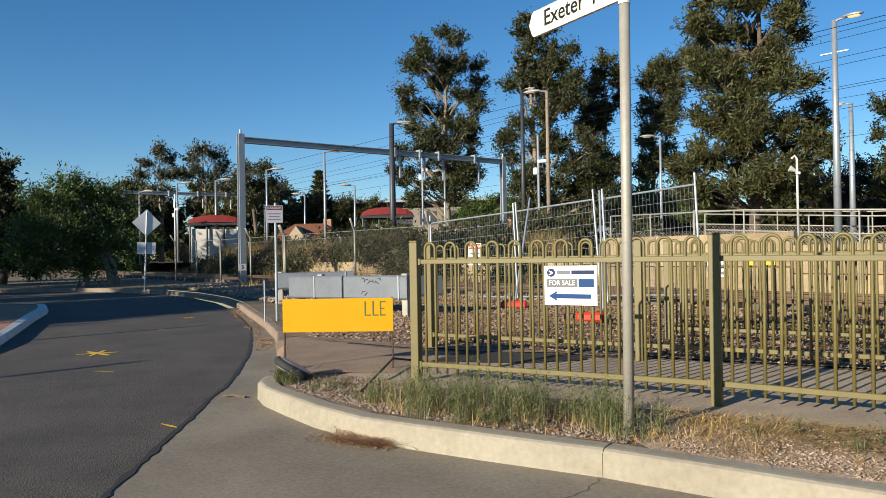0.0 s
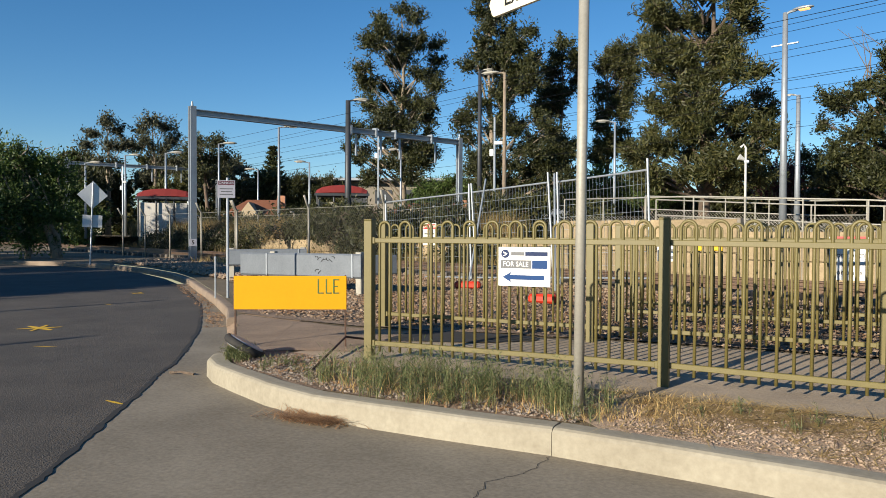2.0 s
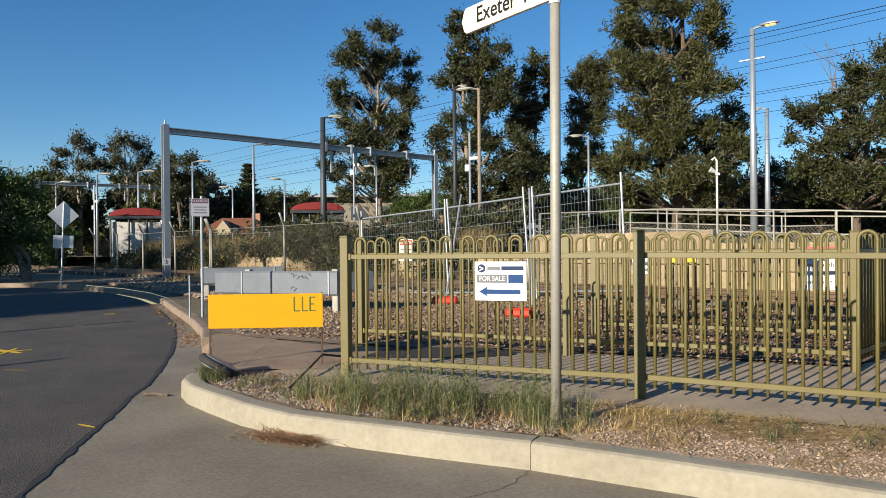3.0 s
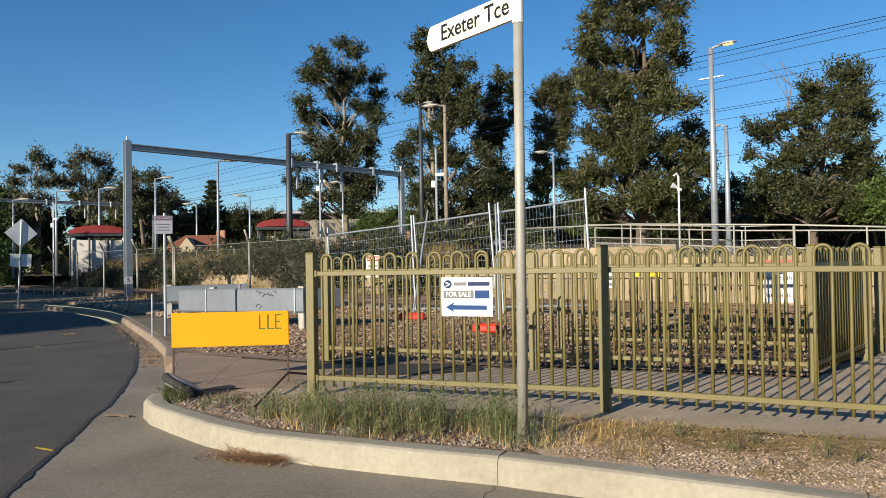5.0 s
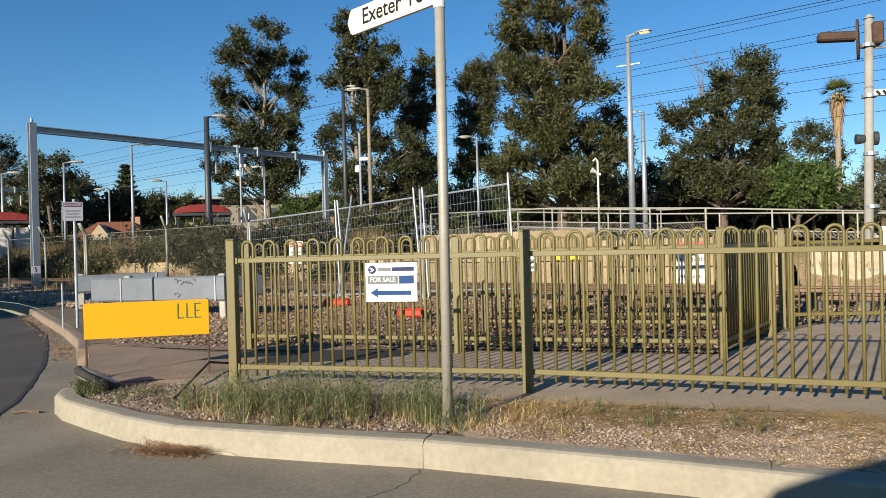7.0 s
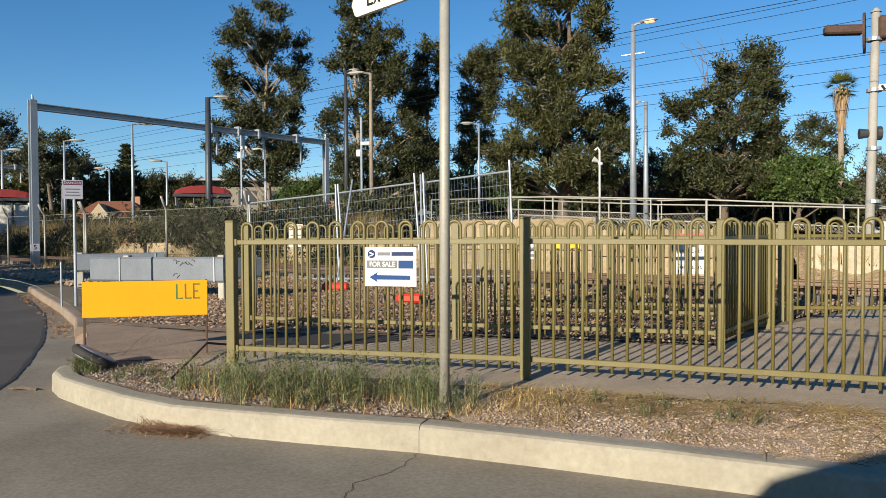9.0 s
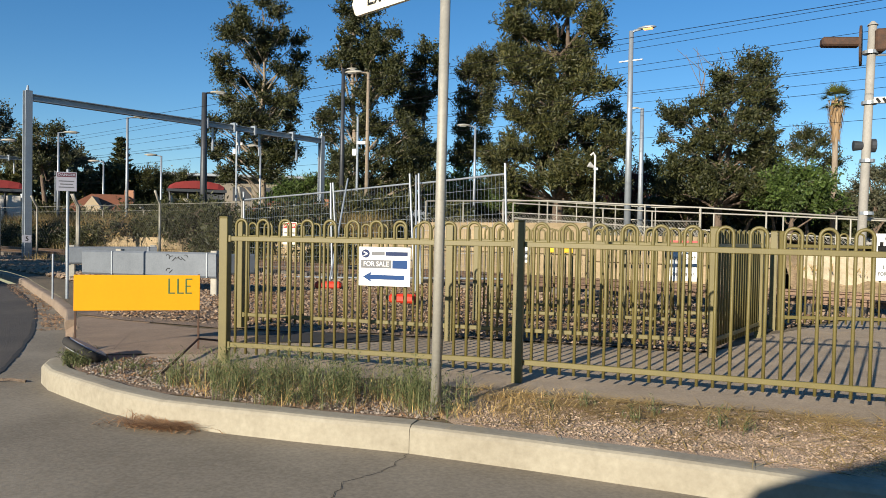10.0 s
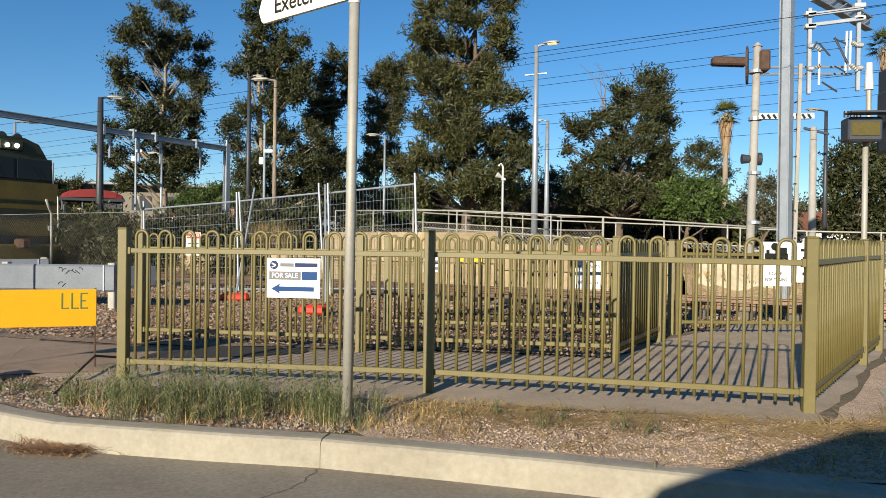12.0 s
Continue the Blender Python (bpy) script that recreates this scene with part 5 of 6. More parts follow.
tree(12.2, 41.8, 0.6, -11, [(-0.8, 4.5, 0.9), (0.5, 5.0, 0.9), (1.6, 4.3, 0.8), (-1.5, 3.6, 0.8), (-0.2, 3.6, 1.0), (1.2, 3.4, 0.8), (2.3, 3.3, 0.6)], LEAF_GREEN, BARK, 0.2, 1.2, 0.26, 0.1, "round bright green garden tree", stems=[0.0])
tree(17.5, 63.2, 0.6, -12, [(-0.1, 10.2, 1.0), (1.1, 9.7, 0.8), (-0.8, 9.1, 0.8), (0.3, 8.5, 1.0), (2.0, 8.0, 1.0), (1.3, 7.0, 0.8)], LEAF_DARK, BARK_PALE, 0.2, 0.9, 0.25, 0.082, "round olive gum beyond the palm", stems=[0.0])
tree(19.8, 52.3, 0.6, -16, [(-0.4, 6.0, 0.8), (0.6, 5.8, 0.8), (-1.2, 5.0, 0.8), (0.0, 4.3, 1.0), (1.4, 4.8, 0.8), (2.3, 4.1, 0.8), (-1.6, 3.7, 0.7), (-0.2, 2.9, 0.8), (1.6, 2.9, 0.8)], LEAF_GUM, BARK, 0.2, 0.8, 0.25, 0.082, "olive scrub tree beyond the signal", stems=[0.0])
tree(17.4, 29.9, 0.5, -22, [(-0.7, 5.3, 0.6), (0.2, 5.5, 0.7), (1.0, 5.2, 0.7), (-0.9, 4.3, 0.7), (0.0, 4.3, 0.8), (0.9, 4.2, 0.8), (-0.8, 3.3, 0.7), (0.1, 3.2, 0.8), (1.0, 3.0, 0.7), (-0.9, 2.3, 0.6), (0.0, 2.1, 0.7), (0.9, 2.1, 0.7)], LEAF_DARK, BARK, 0.25, 1.6, 0.25, 0.082, "dense dark tree beside the crossing", stems=[0.0])
tree(-46.2, 36.9, 0.8, 49, [(-0.2, 9.9, 0.7), (0.7, 9.2, 0.7), (-1.1, 8.9, 0.7), (-1.7, 8.0, 0.7), (0.0, 8.0, 0.8), (1.1, 8.0, 0.7), (-0.9, 6.8, 0.7), (0.4, 6.6, 0.7), (-0.2, 5.4, 0.7)], LEAF_GUM, BARK_PALE, 0.25, 0.75, 0.25, 0.082, "grey-green gum with an open crown", stems=[0.0])
tree(-43.8, 39.5, 0.8, 46, [(-0.2, 10.1, 0.8), (0.9, 9.8, 0.8), (-1.1, 9.5, 0.7), (1.4, 8.8, 0.7), (-0.7, 8.4, 0.9), (0.7, 7.9, 0.8), (-1.6, 8.1, 0.6), (0.0, 6.7, 0.8), (1.4, 6.9, 0.6), (-0.9, 5.7, 0.7)], LEAF_GUM, BARK_PALE, 0.25, 0.75, 0.25, 0.082, "grey-green gum with an open crown", stems=[0.0])
tree(-37.5, 38.8, 0.8, 43, [(-0.7, 8.1, 0.8), (0.4, 7.9, 0.8), (1.3, 7.0, 0.6), (-1.3, 7.2, 0.7), (0.0, 6.8, 0.9), (-0.7, 5.7, 0.8), (0.9, 5.7, 0.7)], LEAF_DARK, BARK, 0.22, 0.9, 0.25, 0.082, "dark spreading tree behind the gantry", stems=[0.0])
tree(-42.1, 48.0, 0.8, 40, [(-0.1, 7.0, 0.6), (0.4, 6.1, 0.6), (-0.6, 5.8, 0.6), (0.0, 4.9, 0.7)], LEAF_GUM, BARK, 0.15, 0.6, 0.25, 0.082, "pale feathery tree in the distance", stems=[0.0])
tree(-24.5, 14.4, -0.0, 54, [(-0.6, 4.2, 0.7), (0.3, 3.9, 0.8), (1.2, 3.5, 0.7), (-1.5, 3.6, 0.8), (-0.4, 3.0, 0.9), (0.7, 2.7, 0.8), (1.6, 2.7, 0.5), (-1.9, 2.4, 0.8), (-0.8, 2.1, 0.9), (0.3, 1.7, 0.8), (1.3, 1.7, 0.6), (-2.3, 1.5, 0.8), (-1.3, 1.0, 0.8), (0.0, 0.8, 0.7), (1.0, 0.8, 0.4)], LEAF_GREEN, BARK_PALE, 0.16, 2.2, 0.15, 0.05, "dense roadside bush with hanging branches", stems=[0.9, 1.2, 0.0])
tree(-31.3, 14.9, -0.0, 60, [(0.1, 5.5, 0.6), (0.3, 4.7, 0.5), (-0.7, 5.0, 0.8), (0.0, 3.7, 0.9), (0.8, 3.5, 0.7), (-0.5, 2.6, 1.1), (0.5, 2.3, 0.9), (0.0, 1.3, 0.9), (0.9, 1.3, 0.8), (-0.9, 1.3, 0.9), (1.4, 0.6, 0.6)], LEAF_DARK, BARK, 0.25, 1.1, 0.25, 0.082, "dark roadside tree in shade", stems=[0.0])
tree(-34.0, 25.0, 0.3, 51, [(-0.5, 2.4, 0.8), (-1.1, 1.5, 0.8), (0.2, 3.1, 0.5), (0.4, 2.0, 0.7), (-0.3, 1.0, 0.8)], LEAF_GREEN, BARK, 0.12, 0.8, 0.3, 0.07, "low green hedge trees beyond the road", stems=[0.0])
tree(-27.1, 60.0, 0.8, 25, [(-2.1, 5.7, 1.2), (-1.0, 5.1, 1.1), (0.0, 5.5, 1.1), (1.1, 6.0, 1.3), (2.2, 5.1, 1.2), (-1.6, 4.2, 1.3), (0.0, 4.2, 1.3), (1.6, 4.2, 1.3)], LEAF_GREEN, BARK, 0.15, 0.75, 0.25, 0.082, "low shrubs behind the station", stems=[0.0])
tree(-37.8, 53.9, 0.8, 35, [(-1.9, 5.9, 1.2), (-0.9, 5.7, 0.9), (0.0, 5.4, 1.1), (1.0, 6.0, 1.0), (2.1, 4.7, 0.9), (-1.5, 4.1, 1.3), (0.0, 4.1, 1.3), (1.5, 4.1, 1.3)], LEAF_OLIVE, BARK, 0.15, 0.75, 0.25, 0.082, "low green trees behind the station", stems=[0.0])
tree(-39.2, 52.8, 0.8, 36, [(-1.9, 4.8, 1.2), (-0.9, 5.6, 1.0), (0.0, 5.1, 0.9), (1.0, 5.6, 1.2), (2.0, 5.2, 0.9), (-1.5, 4.0, 1.3), (0.0, 4.0, 1.3), (1.5, 4.0, 1.3)], LEAF_DARK, BARK, 0.15, 0.75, 0.25, 0.082, "low green trees behind the station", stems=[0.0])
tree(-24.6, 61.1, 0.8, 23, [(-2.1, 5.9, 1.0), (-1.0, 5.4, 1.3), (0.0, 5.6, 1.0), (1.1, 6.2, 1.3), (2.2, 5.9, 1.0), (-1.7, 4.2, 1.3), (0.0, 4.2, 1.3), (1.7, 4.2, 1.3)], LEAF_DARK, BARK, 0.15, 0.75, 0.25, 0.082, "olive scrub behind the fence", stems=[0.0])
tree(-10.3, 49.0, 0.8, 14, [(-1.6, 4.5, 0.8), (-0.8, 4.8, 0.9), (0.0, 5.0, 0.9), (0.9, 5.4, 0.8), (1.7, 4.8, 0.9), (-1.3, 3.9, 1.0), (0.0, 3.9, 1.0), (1.3, 3.9, 1.0)], LEAF_GREEN, BARK, 0.15, 0.75, 0.25, 0.082, "olive scrub behind the fence", stems=[0.0])
tree(-6.1, 49.9, 0.8, 10, [(-1.6, 4.6, 0.9), (-0.8, 5.4, 0.8), (0.0, 5.1, 0.9), (0.8, 4.5, 0.7), (1.7, 4.7, 0.8), (-1.3, 3.9, 1.0), (0.0, 3.9, 1.0), (1.3, 3.9, 1.0)], LEAF_GREEN, BARK, 0.15, 0.75, 0.25, 0.082, "olive scrub under the she-oaks", stems=[0.0])
tree(12.8, 49.8, 0.8, -10, [(-1.3, 4.6, 0.8), (-0.6, 4.7, 0.7), (0.0, 4.4, 0.9), (0.7, 4.3, 0.8), (1.3, 4.2, 0.9), (-1.0, 3.6, 0.9), (0.0, 3.6, 0.9), (1.0, 3.6, 0.9)], LEAF_GREEN, BARK, 0.15, 0.75, 0.25, 0.082, "green scrub behind the handrail", stems=[0.0])
tree(10.8, 50.1, 0.8, -8, [(-1.3, 4.7, 0.9), (-0.6, 4.3, 0.7), (0.0, 4.7, 0.7), (0.7, 4.2, 0.8), (1.4, 4.8, 0.9), (-1.0, 3.6, 0.9), (0.0, 3.6, 0.9), (1.0, 3.6, 0.9)], LEAF_OLIVE, BARK, 0.15, 0.75, 0.25, 0.082, "green scrub behind the handrail", stems=[0.0])
tree(6.9, 50.5, 0.8, -4, [(-1.4, 4.8, 0.7), (-0.7, 4.8, 0.9), (0.0, 4.9, 0.9), (0.7, 5.0, 0.7), (1.5, 4.6, 0.9), (-1.1, 3.7, 1.0), (0.0, 3.7, 1.0), (1.1, 3.7, 1.0)], LEAF_OLIVE, BARK, 0.15, 0.75, 0.25, 0.082, "green scrub behind the handrail", stems=[0.0])
tree(14.7, 49.5, 0.8, -12, [(-1.2, 4.0, 0.7), (-0.6, 4.3, 0.6), (0.0, 4.8, 0.6), (0.6, 4.1, 0.8), (1.3, 4.5, 0.7), (-1.0, 3.5, 0.9), (0.0, 3.5, 0.9), (1.0, 3.5, 0.9)], LEAF_OLIVE, BARK, 0.15, 0.75, 0.25, 0.082, "green scrub behind the handrail", stems=[0.0])
# bare twigs over the spreading she-oak
tw = Mesh()
r = random.Random(77)
for i in range(9):
    o = Vector((9.2 + r.uniform(-2.2, 0.8), 44.3, 10.2))
    tw.tube([o, o + Vector((r.uniform(-0.8, 0.5), 0, 1.4)), o + Vector((r.uniform(-1.8, 0.8), 0, r.uniform(2.0, 3.3)))], 0.035, 4, 0.012)
lone("dead_branch", tw, BARK, "bare dead twigs at the tree top", "branch")

# a ragged belt of scrub and garden trees closes the distance
belt = random.Random(61)
for i in range(26):
    a = radians(-60 + i * 3.4)
    d = belt.uniform(76, 92)
    hgt = belt.uniform(3.6, 5.8)
    lobes = [(belt.uniform(-3.4, 3.4), belt.uniform(1.6, hgt), belt.uniform(1.0, 1.7)) for _ in range(11)]
    tree(3.2 + d * math.sin(a), -5.3 + d * math.cos(a), 0.8, -math.degrees(a), lobes, belt.choice([LEAF_DARK, LEAF_OLIVE, LEAF_GREEN, LEAF_DARK]), BARK, 0.15, 0.7, 0.6, 0.2, "distant garden tree beyond the railway", group="distant trees", spray=11)

# nearer understorey below the she-oaks
for i in range(12):
    a = radians(-17 + i * 3.0)
    d = belt.uniform(60, 67)
    lobes = [(belt.uniform(-2.6, 2.6), belt.uniform(1.4, 4.2), belt.uniform(0.8, 1.3)) for _ in range(13)]
    tree(3.2 + d * math.sin(a), -5.3 + d * math.cos(a), 0.8, -math.degrees(a), lobes, belt.choice([LEAF_DARK, LEAF_DARK, LEAF_OLIVE]), BARK, 0.12, 0.8, 0.45, 0.16, "dark understorey shrub below the she-oaks", group="distant trees", spray=20)

# low dark scrub between the station fences
for i in range(9):
    x = -31 + i * 3.4
    px, py = along(belt.uniform(17.0, 20.5), x)
    lobes = [(belt.uniform(-1.3, 1.3), 0.8 + belt.uniform(0.2, 1.25), belt.uniform(0.4, 0.75)) for _ in range(7)]
    tree(px, py, 0.8, 30, lobes, belt.choice([LEAF_DARK, LEAF_OLIVE, LEAF_DARK]), BARK, 0.06, 1.6, 0.26, 0.07, "low dark shrub between the station fences", group="embankment shrubs")

# bushy weeds hanging over the retaining wall
for i in range(26):
    x = -29 + i * 0.95
    px, py = along(belt.uniform(12.2, 13.4), x)
    thick = x > -12.5 or x < -18
    z0 = 0.0 if x < -18 or (thick and i % 2) else 0.8
    lobes = [(belt.uniform(-0.7, 0.7), z0 + belt.uniform(0.15, 0.9 if thick else 0.5), belt.uniform(0.25, 0.5)) for _ in range(8 if thick else 3)]
    tree(px, py, z0, 24, lobes, (LEAF_DARK if thick else belt.choice([LEAF_DARK, SCRUB_GRASS, LEAF_OLIVE])), BARK, 0.03, 2.0, 0.17, 0.045, "bushy dry weed on the railway embankment", group="embankment shrubs", spray=24)

# dense dark trees behind the shelter and the bend
for i, (sx, sy, hh) in enumerate(((-52, 40, 7.5), (-49, 46, 8), (-45.5, 47, 7.5), (-55, 33, 7), (-42, 50, 6.5), (-58, 44, 8.5), (-47, 33, 5.5), (-41, 41, 5.0))):
    lobes = [(belt.uniform(-2.6, 2.6), 1.2 + (hh - 1.2) * belt.random() ** 0.8, belt.uniform(0.8, 1.3), belt.uniform(-1.2, 1.2)) for _ in range(16)]
    tree(sx, sy, 0.6, 48, lobes, (LEAF_DARK, LEAF_OLIVE, LEAF_GUM)[i % 3], BARK_PALE, 0.18, 0.8, 0.45, 0.16, "dark tree in the belt behind the station", group="distant trees", spray=18)

# Norfolk pine: tiers of level branches
npine = thing("norfolk_pine", (-52.3, 65.5, 0.8), "symmetrical Norfolk pine in the distance", "tree")
part("trunk", Mesh().rod((0, 0, 0), (0, 0, 10.4), 0.25, 0.03, 8), BARK, npine)
me_l = []
for k in range(15):
    z = 1.8 + k * 0.58
    R = 2.5 * (1 - k / 15.5) + 0.15
    for a in range(9):
        t = a * 0.698 + k * 0.4
        for s in range(5):
            me_l.append((R * (0.2 + 0.2 * s) * math.cos(t), R * (0.2 + 0.2 * s) * math.sin(t), z + 0.12 * s))
m = Mesh()
r = random.Random(4)
for x, y, z in me_l:
    for _ in range(4):
        d = Vector((r.uniform(-1, 1), r.uniform(-1, 1), r.uniform(-0.2, 0.6))).normalized() * 0.4
        s = Vector((r.uniform(-1, 1), r.uniform(-1, 1), r.uniform(-1, 1))).normalized() * 0.1
        o = Vector((x, y, z))
        m.add([o - d, o + s, o + d, o - s], [(0, 1, 2, 3)])
part("crown", m, LEAF_DARK, npine)


def palm(x, y, z, top, size, label):
    """A fan palm: ringed trunk, hanging dry skirt, head of fan fronds."""
    p = thing("fan_palm", (x, y, z), label, "palm tree")
    h = top - z - 1.2 * size
    part("trunk", Mesh().rod((0, 0, -0.1), (0, 0, h), 0.30 * size, 0.22 * size, 10), BARK_PALE, p, smooth=True)
    r = random.Random(int(x * 10))
    m = Mesh()
    for i in range(260):
        a, k = r.uniform(0, 6.283), r.random()
        rr = size * (0.3 + 0.55 * k) * r.uniform(0.6, 1.15)
        zt = h + 0.5 * size - size * 3.4 * (1 - k)
        o = Vector((math.cos(a) * rr * 0.75, math.sin(a) * rr * 0.75, zt))
        d, s = Vector((math.cos(a) * 0.18, math.sin(a) * 0.18, -1.1 * size)), Vector((-math.sin(a), math.cos(a), 0)) * 0.07 * size
        m.add([o - s, o + s, o + d], [(0, 1, 2)])
    part("dry_skirt", m, PALM_DRY, p, "dry brown hanging fronds")
    m = Mesh()
    for i in range(46):
        a, e = r.uniform(0, 6.283), r.uniform(-0.45, 1.35)
        d = Vector((math.cos(a) * math.cos(e), math.sin(a) * math.cos(e), math.sin(e)))
        c = Vector((0, 0, h + 0.2)) + d * size * 0.95
        side = d.cross(Vector((0, 0, 1))).normalized()
        up = side.cross(d)
        for k in range(11):
            b = -1.3 + 2.6 * k / 10
            f = (d * math.cos(b) + side * math.sin(b)) * size * r.uniform(0.75, 1.0) - Vector((0, 0, 0.15 * size * abs(b)))
            w = (side * math.cos(b) - d * math.sin(b)) * 0.05 * size
            m.add([c - w, c + w, c + f], [(0, 1, 2)])
        m.add([Vector((0, 0, h)) - side * 0.03, Vector((0, 0, h)) + side * 0.03, c], [(0, 1, 2)])
    part("fronds", m, PALM_LEAF, p)
    return p


palm(16.0, 47.9, 0.6, 11.0, 0.72, "fan palm with a shaggy dry skirt")
palm(25.6, 46.0, 0.6, 15.2, 0.8, "tall fan palm beyond the crossing")

# weeds and dry grass along the top of the retaining wall
pts = [along(13.1 + abs(random.gauss(0, 0.7)), random.uniform(-34, -4)) for _ in range(2400)]
blades("dry_grass", pts, 9, 0.3, 1.05, 0.009, 0.8, SCRUB_GRASS, "tall dry grass on the embankment", 51, 0.8)
pts = [along(12.3 + random.uniform(-0.4, 0.6), random.uniform(-34, -4)) for _ in range(700)]
blades("dry_grass", pts, 7, 0.15, 0.6, 0.009, 0.8, SCRUB_GRASS, "dry grass and weeds below the retaining wall", 52, 0.0)
pts = [along(7.9 + random.uniform(-0.6, 0.4), random.uniform(-16, -6)) for _ in range(240)]
blades("dry_grass", pts, 6, 0.08, 0.35, 0.006, 0.7, STRAW, "thin dry grass by the chain-link fence", 53, 0.0)


# ---- station shelters and houses ----
def shelter(x, y, z, turn, w, d, h, label, closed=False):
    """A platform shelter: curved red metal roof on posts, pale walls."""
    s = thing("station_shelter", pose(x, y, z, 0, 0, turn), label, "shelter", "station shelters")
    part("front_wall", Mesh().box((-w * 0.02, -d * 0.34, h * 0.44), (w * 0.8, 0.12, h * 0.88), bevel=0.02) if closed else Mesh().box((w * 0.3, d * 0.3, h * 0.42), (w * 0.3, 0.12, h * 0.84), bevel=0.02), WALL_WHITE, s)
    part("back_wall", Mesh().box((-w * 0.02, d * 0.36, h * 0.42), (w * 0.8, 0.12, h * 0.84), bevel=0.02), WALL_WHITE, s)
    part("side_wall", Mesh().box((-w * 0.43, 0, h * 0.44), (0.12, d * 0.74, h * 0.88), bevel=0.02), WALL_WHITE, s)
    m = Mesh()
    prof = [(-0.5, 0.0), (-0.46, 0.45), (-0.36, 0.75), (-0.2, 0.92), (0, 1.0), (0.2, 0.92), (0.36, 0.75), (0.46, 0.45), (0.5, 0.0)]
    n = len(prof)
    for yy, k in ((-0.5, 0.15), (-0.36, 0.85), (0.36, 0.85), (0.5, 0.15)):
        m.v += [(px * w * (1.0 if abs(yy) < 0.5 else 0.97), yy * d, h + pz * 0.62 * k) for px, pz in prof]
    for i in range(3):
        for j in range(n - 1):
            m.f.append((i * n + j, i * n + j + 1, (i + 1) * n + j + 1, (i + 1) * n + j))
    part("roof", m, ROOF_RED, s, "curved red metal roof")
    part("fascia", Mesh().box((0, -d * 0.5, h - 0.02), (w, 0.06, 0.14)).box((0, d * 0.5, h - 0.02), (w, 0.06, 0.14)), MAST_DARK, s)
    for px in (-0.45, -0.15, 0.15, 0.45):
        part("post", Mesh().rod((px * w, -d * 0.42, 0), (px * w, -d * 0.42, h), 0.05, n=8), MAST_DARK, s)
    return s


shelter(-29.0, 26.1, 0.8, 42, 3.1, 2.3, 2.2, "white-walled platform shelter with a curved red metal roof", True)
shelter(-19.6, 29.9, 0.8, 33, 3.0, 2.2, 2.4, "platform shelter with a curved red metal roof on posts")


def house(x, y, z, turn, w, d, h, rise, label, wall=None):
    """A single-storey house: walls, hipped gable roof of tiles, windows."""
    s = thing("house", pose(x, y, z, 0, 0, turn), label, "house")
    part("wall", Mesh().box((0, 0, h / 2), (w, d, h), bevel=0.03), wall or WALL_CREAM, s)
    m = Mesh()
    e = 0.5
    m.add([(-w / 2 - e, -d / 2 - e, h), (w / 2 + e, -d / 2 - e, h), (w / 2 + e, d / 2 + e, h), (-w / 2 - e, d / 2 + e, h), (-w / 4, 0, h + rise), (w / 4, 0, h + rise)],
          [(0, 1, 5, 4), (1, 2, 5), (2, 3, 4, 5), (3, 0, 4), (3, 2, 1, 0)])
    part("roof", m, ROOF_TILE, s, "terracotta tiled roof")
    g = Mesh()
    g.add([(-w * 0.3, -d / 2 - e * 1.3, h), (w * 0.05, -d / 2 - e * 1.3, h), (-w * 0.125, -d / 2 - e * 1.3, h + rise * 0.8), (-w * 0.125, 0, h + rise * 0.8)], [(0, 1, 2), (1, 3, 2), (0, 2, 3)])
    part("gable", g, WALL_CREAM, s, "cream gable end")
    for px in (-0.3, 0.25):
        wdw = part("window", Mesh().box((px * w, -d / 2 - 0.01, h * 0.5), (1.6, 0.08, 1.2), bevel=0.01), WALL_WHITE, s)
        part("pane", Mesh().box((px * w, -d / 2 - 0.06, h * 0.5), (1.4, 0.02, 1.0)), DARK_GLASS, wdw)
    part("chimney", Mesh().box((w * 0.3, 0.5, h + rise * 0.8), (0.6, 0.6, 1.2), bevel=0.02), BRICK, s)
    return s


house(-32.2, 38.6, 0.8, 30, 4.4, 4.4, 1.4, 1.3, "cream house with a terracotta roof behind the station")
house(-26, 55, 0.8, 20, 9, 7, 1.5, 1.5, "house with a terracotta roof behind the mesh fence")
house(-17.5, 60, 0.8, 15, 9, 7, 1.7, 1.7, "house with an orange tiled roof among trees")
house(24, 62, 0.6, -10, 12, 8, 2.0, 1.8, "pale house beyond the green garden tree", WALL_WHITE)
house(6, 66, 0.8, 0, 12, 8, 2.4, 2.0, "house with a dark red roof under the trees")
ab = thing("apartment_block", pose(-34, 72, 0.8, 0, 0, 25), "pale flat-roofed building far behind the trees", "building")
part("wall", Mesh().box((0, 0, 3), (26, 8, 6), bevel=0.05), PLATFORM, ab)
part("roof", Mesh().box((0, -0.5, 6.15), (28, 10, 0.3), bevel=0.05), MAST, ab)
for i in range(9):
    for k in range(2):
        w_ = part("window", Mesh().box((-11.5 + i * 2.9, -4.02, 1.6 + k * 2.7), (1.9, 0.08, 1.5)), MAST_DARK, ab)
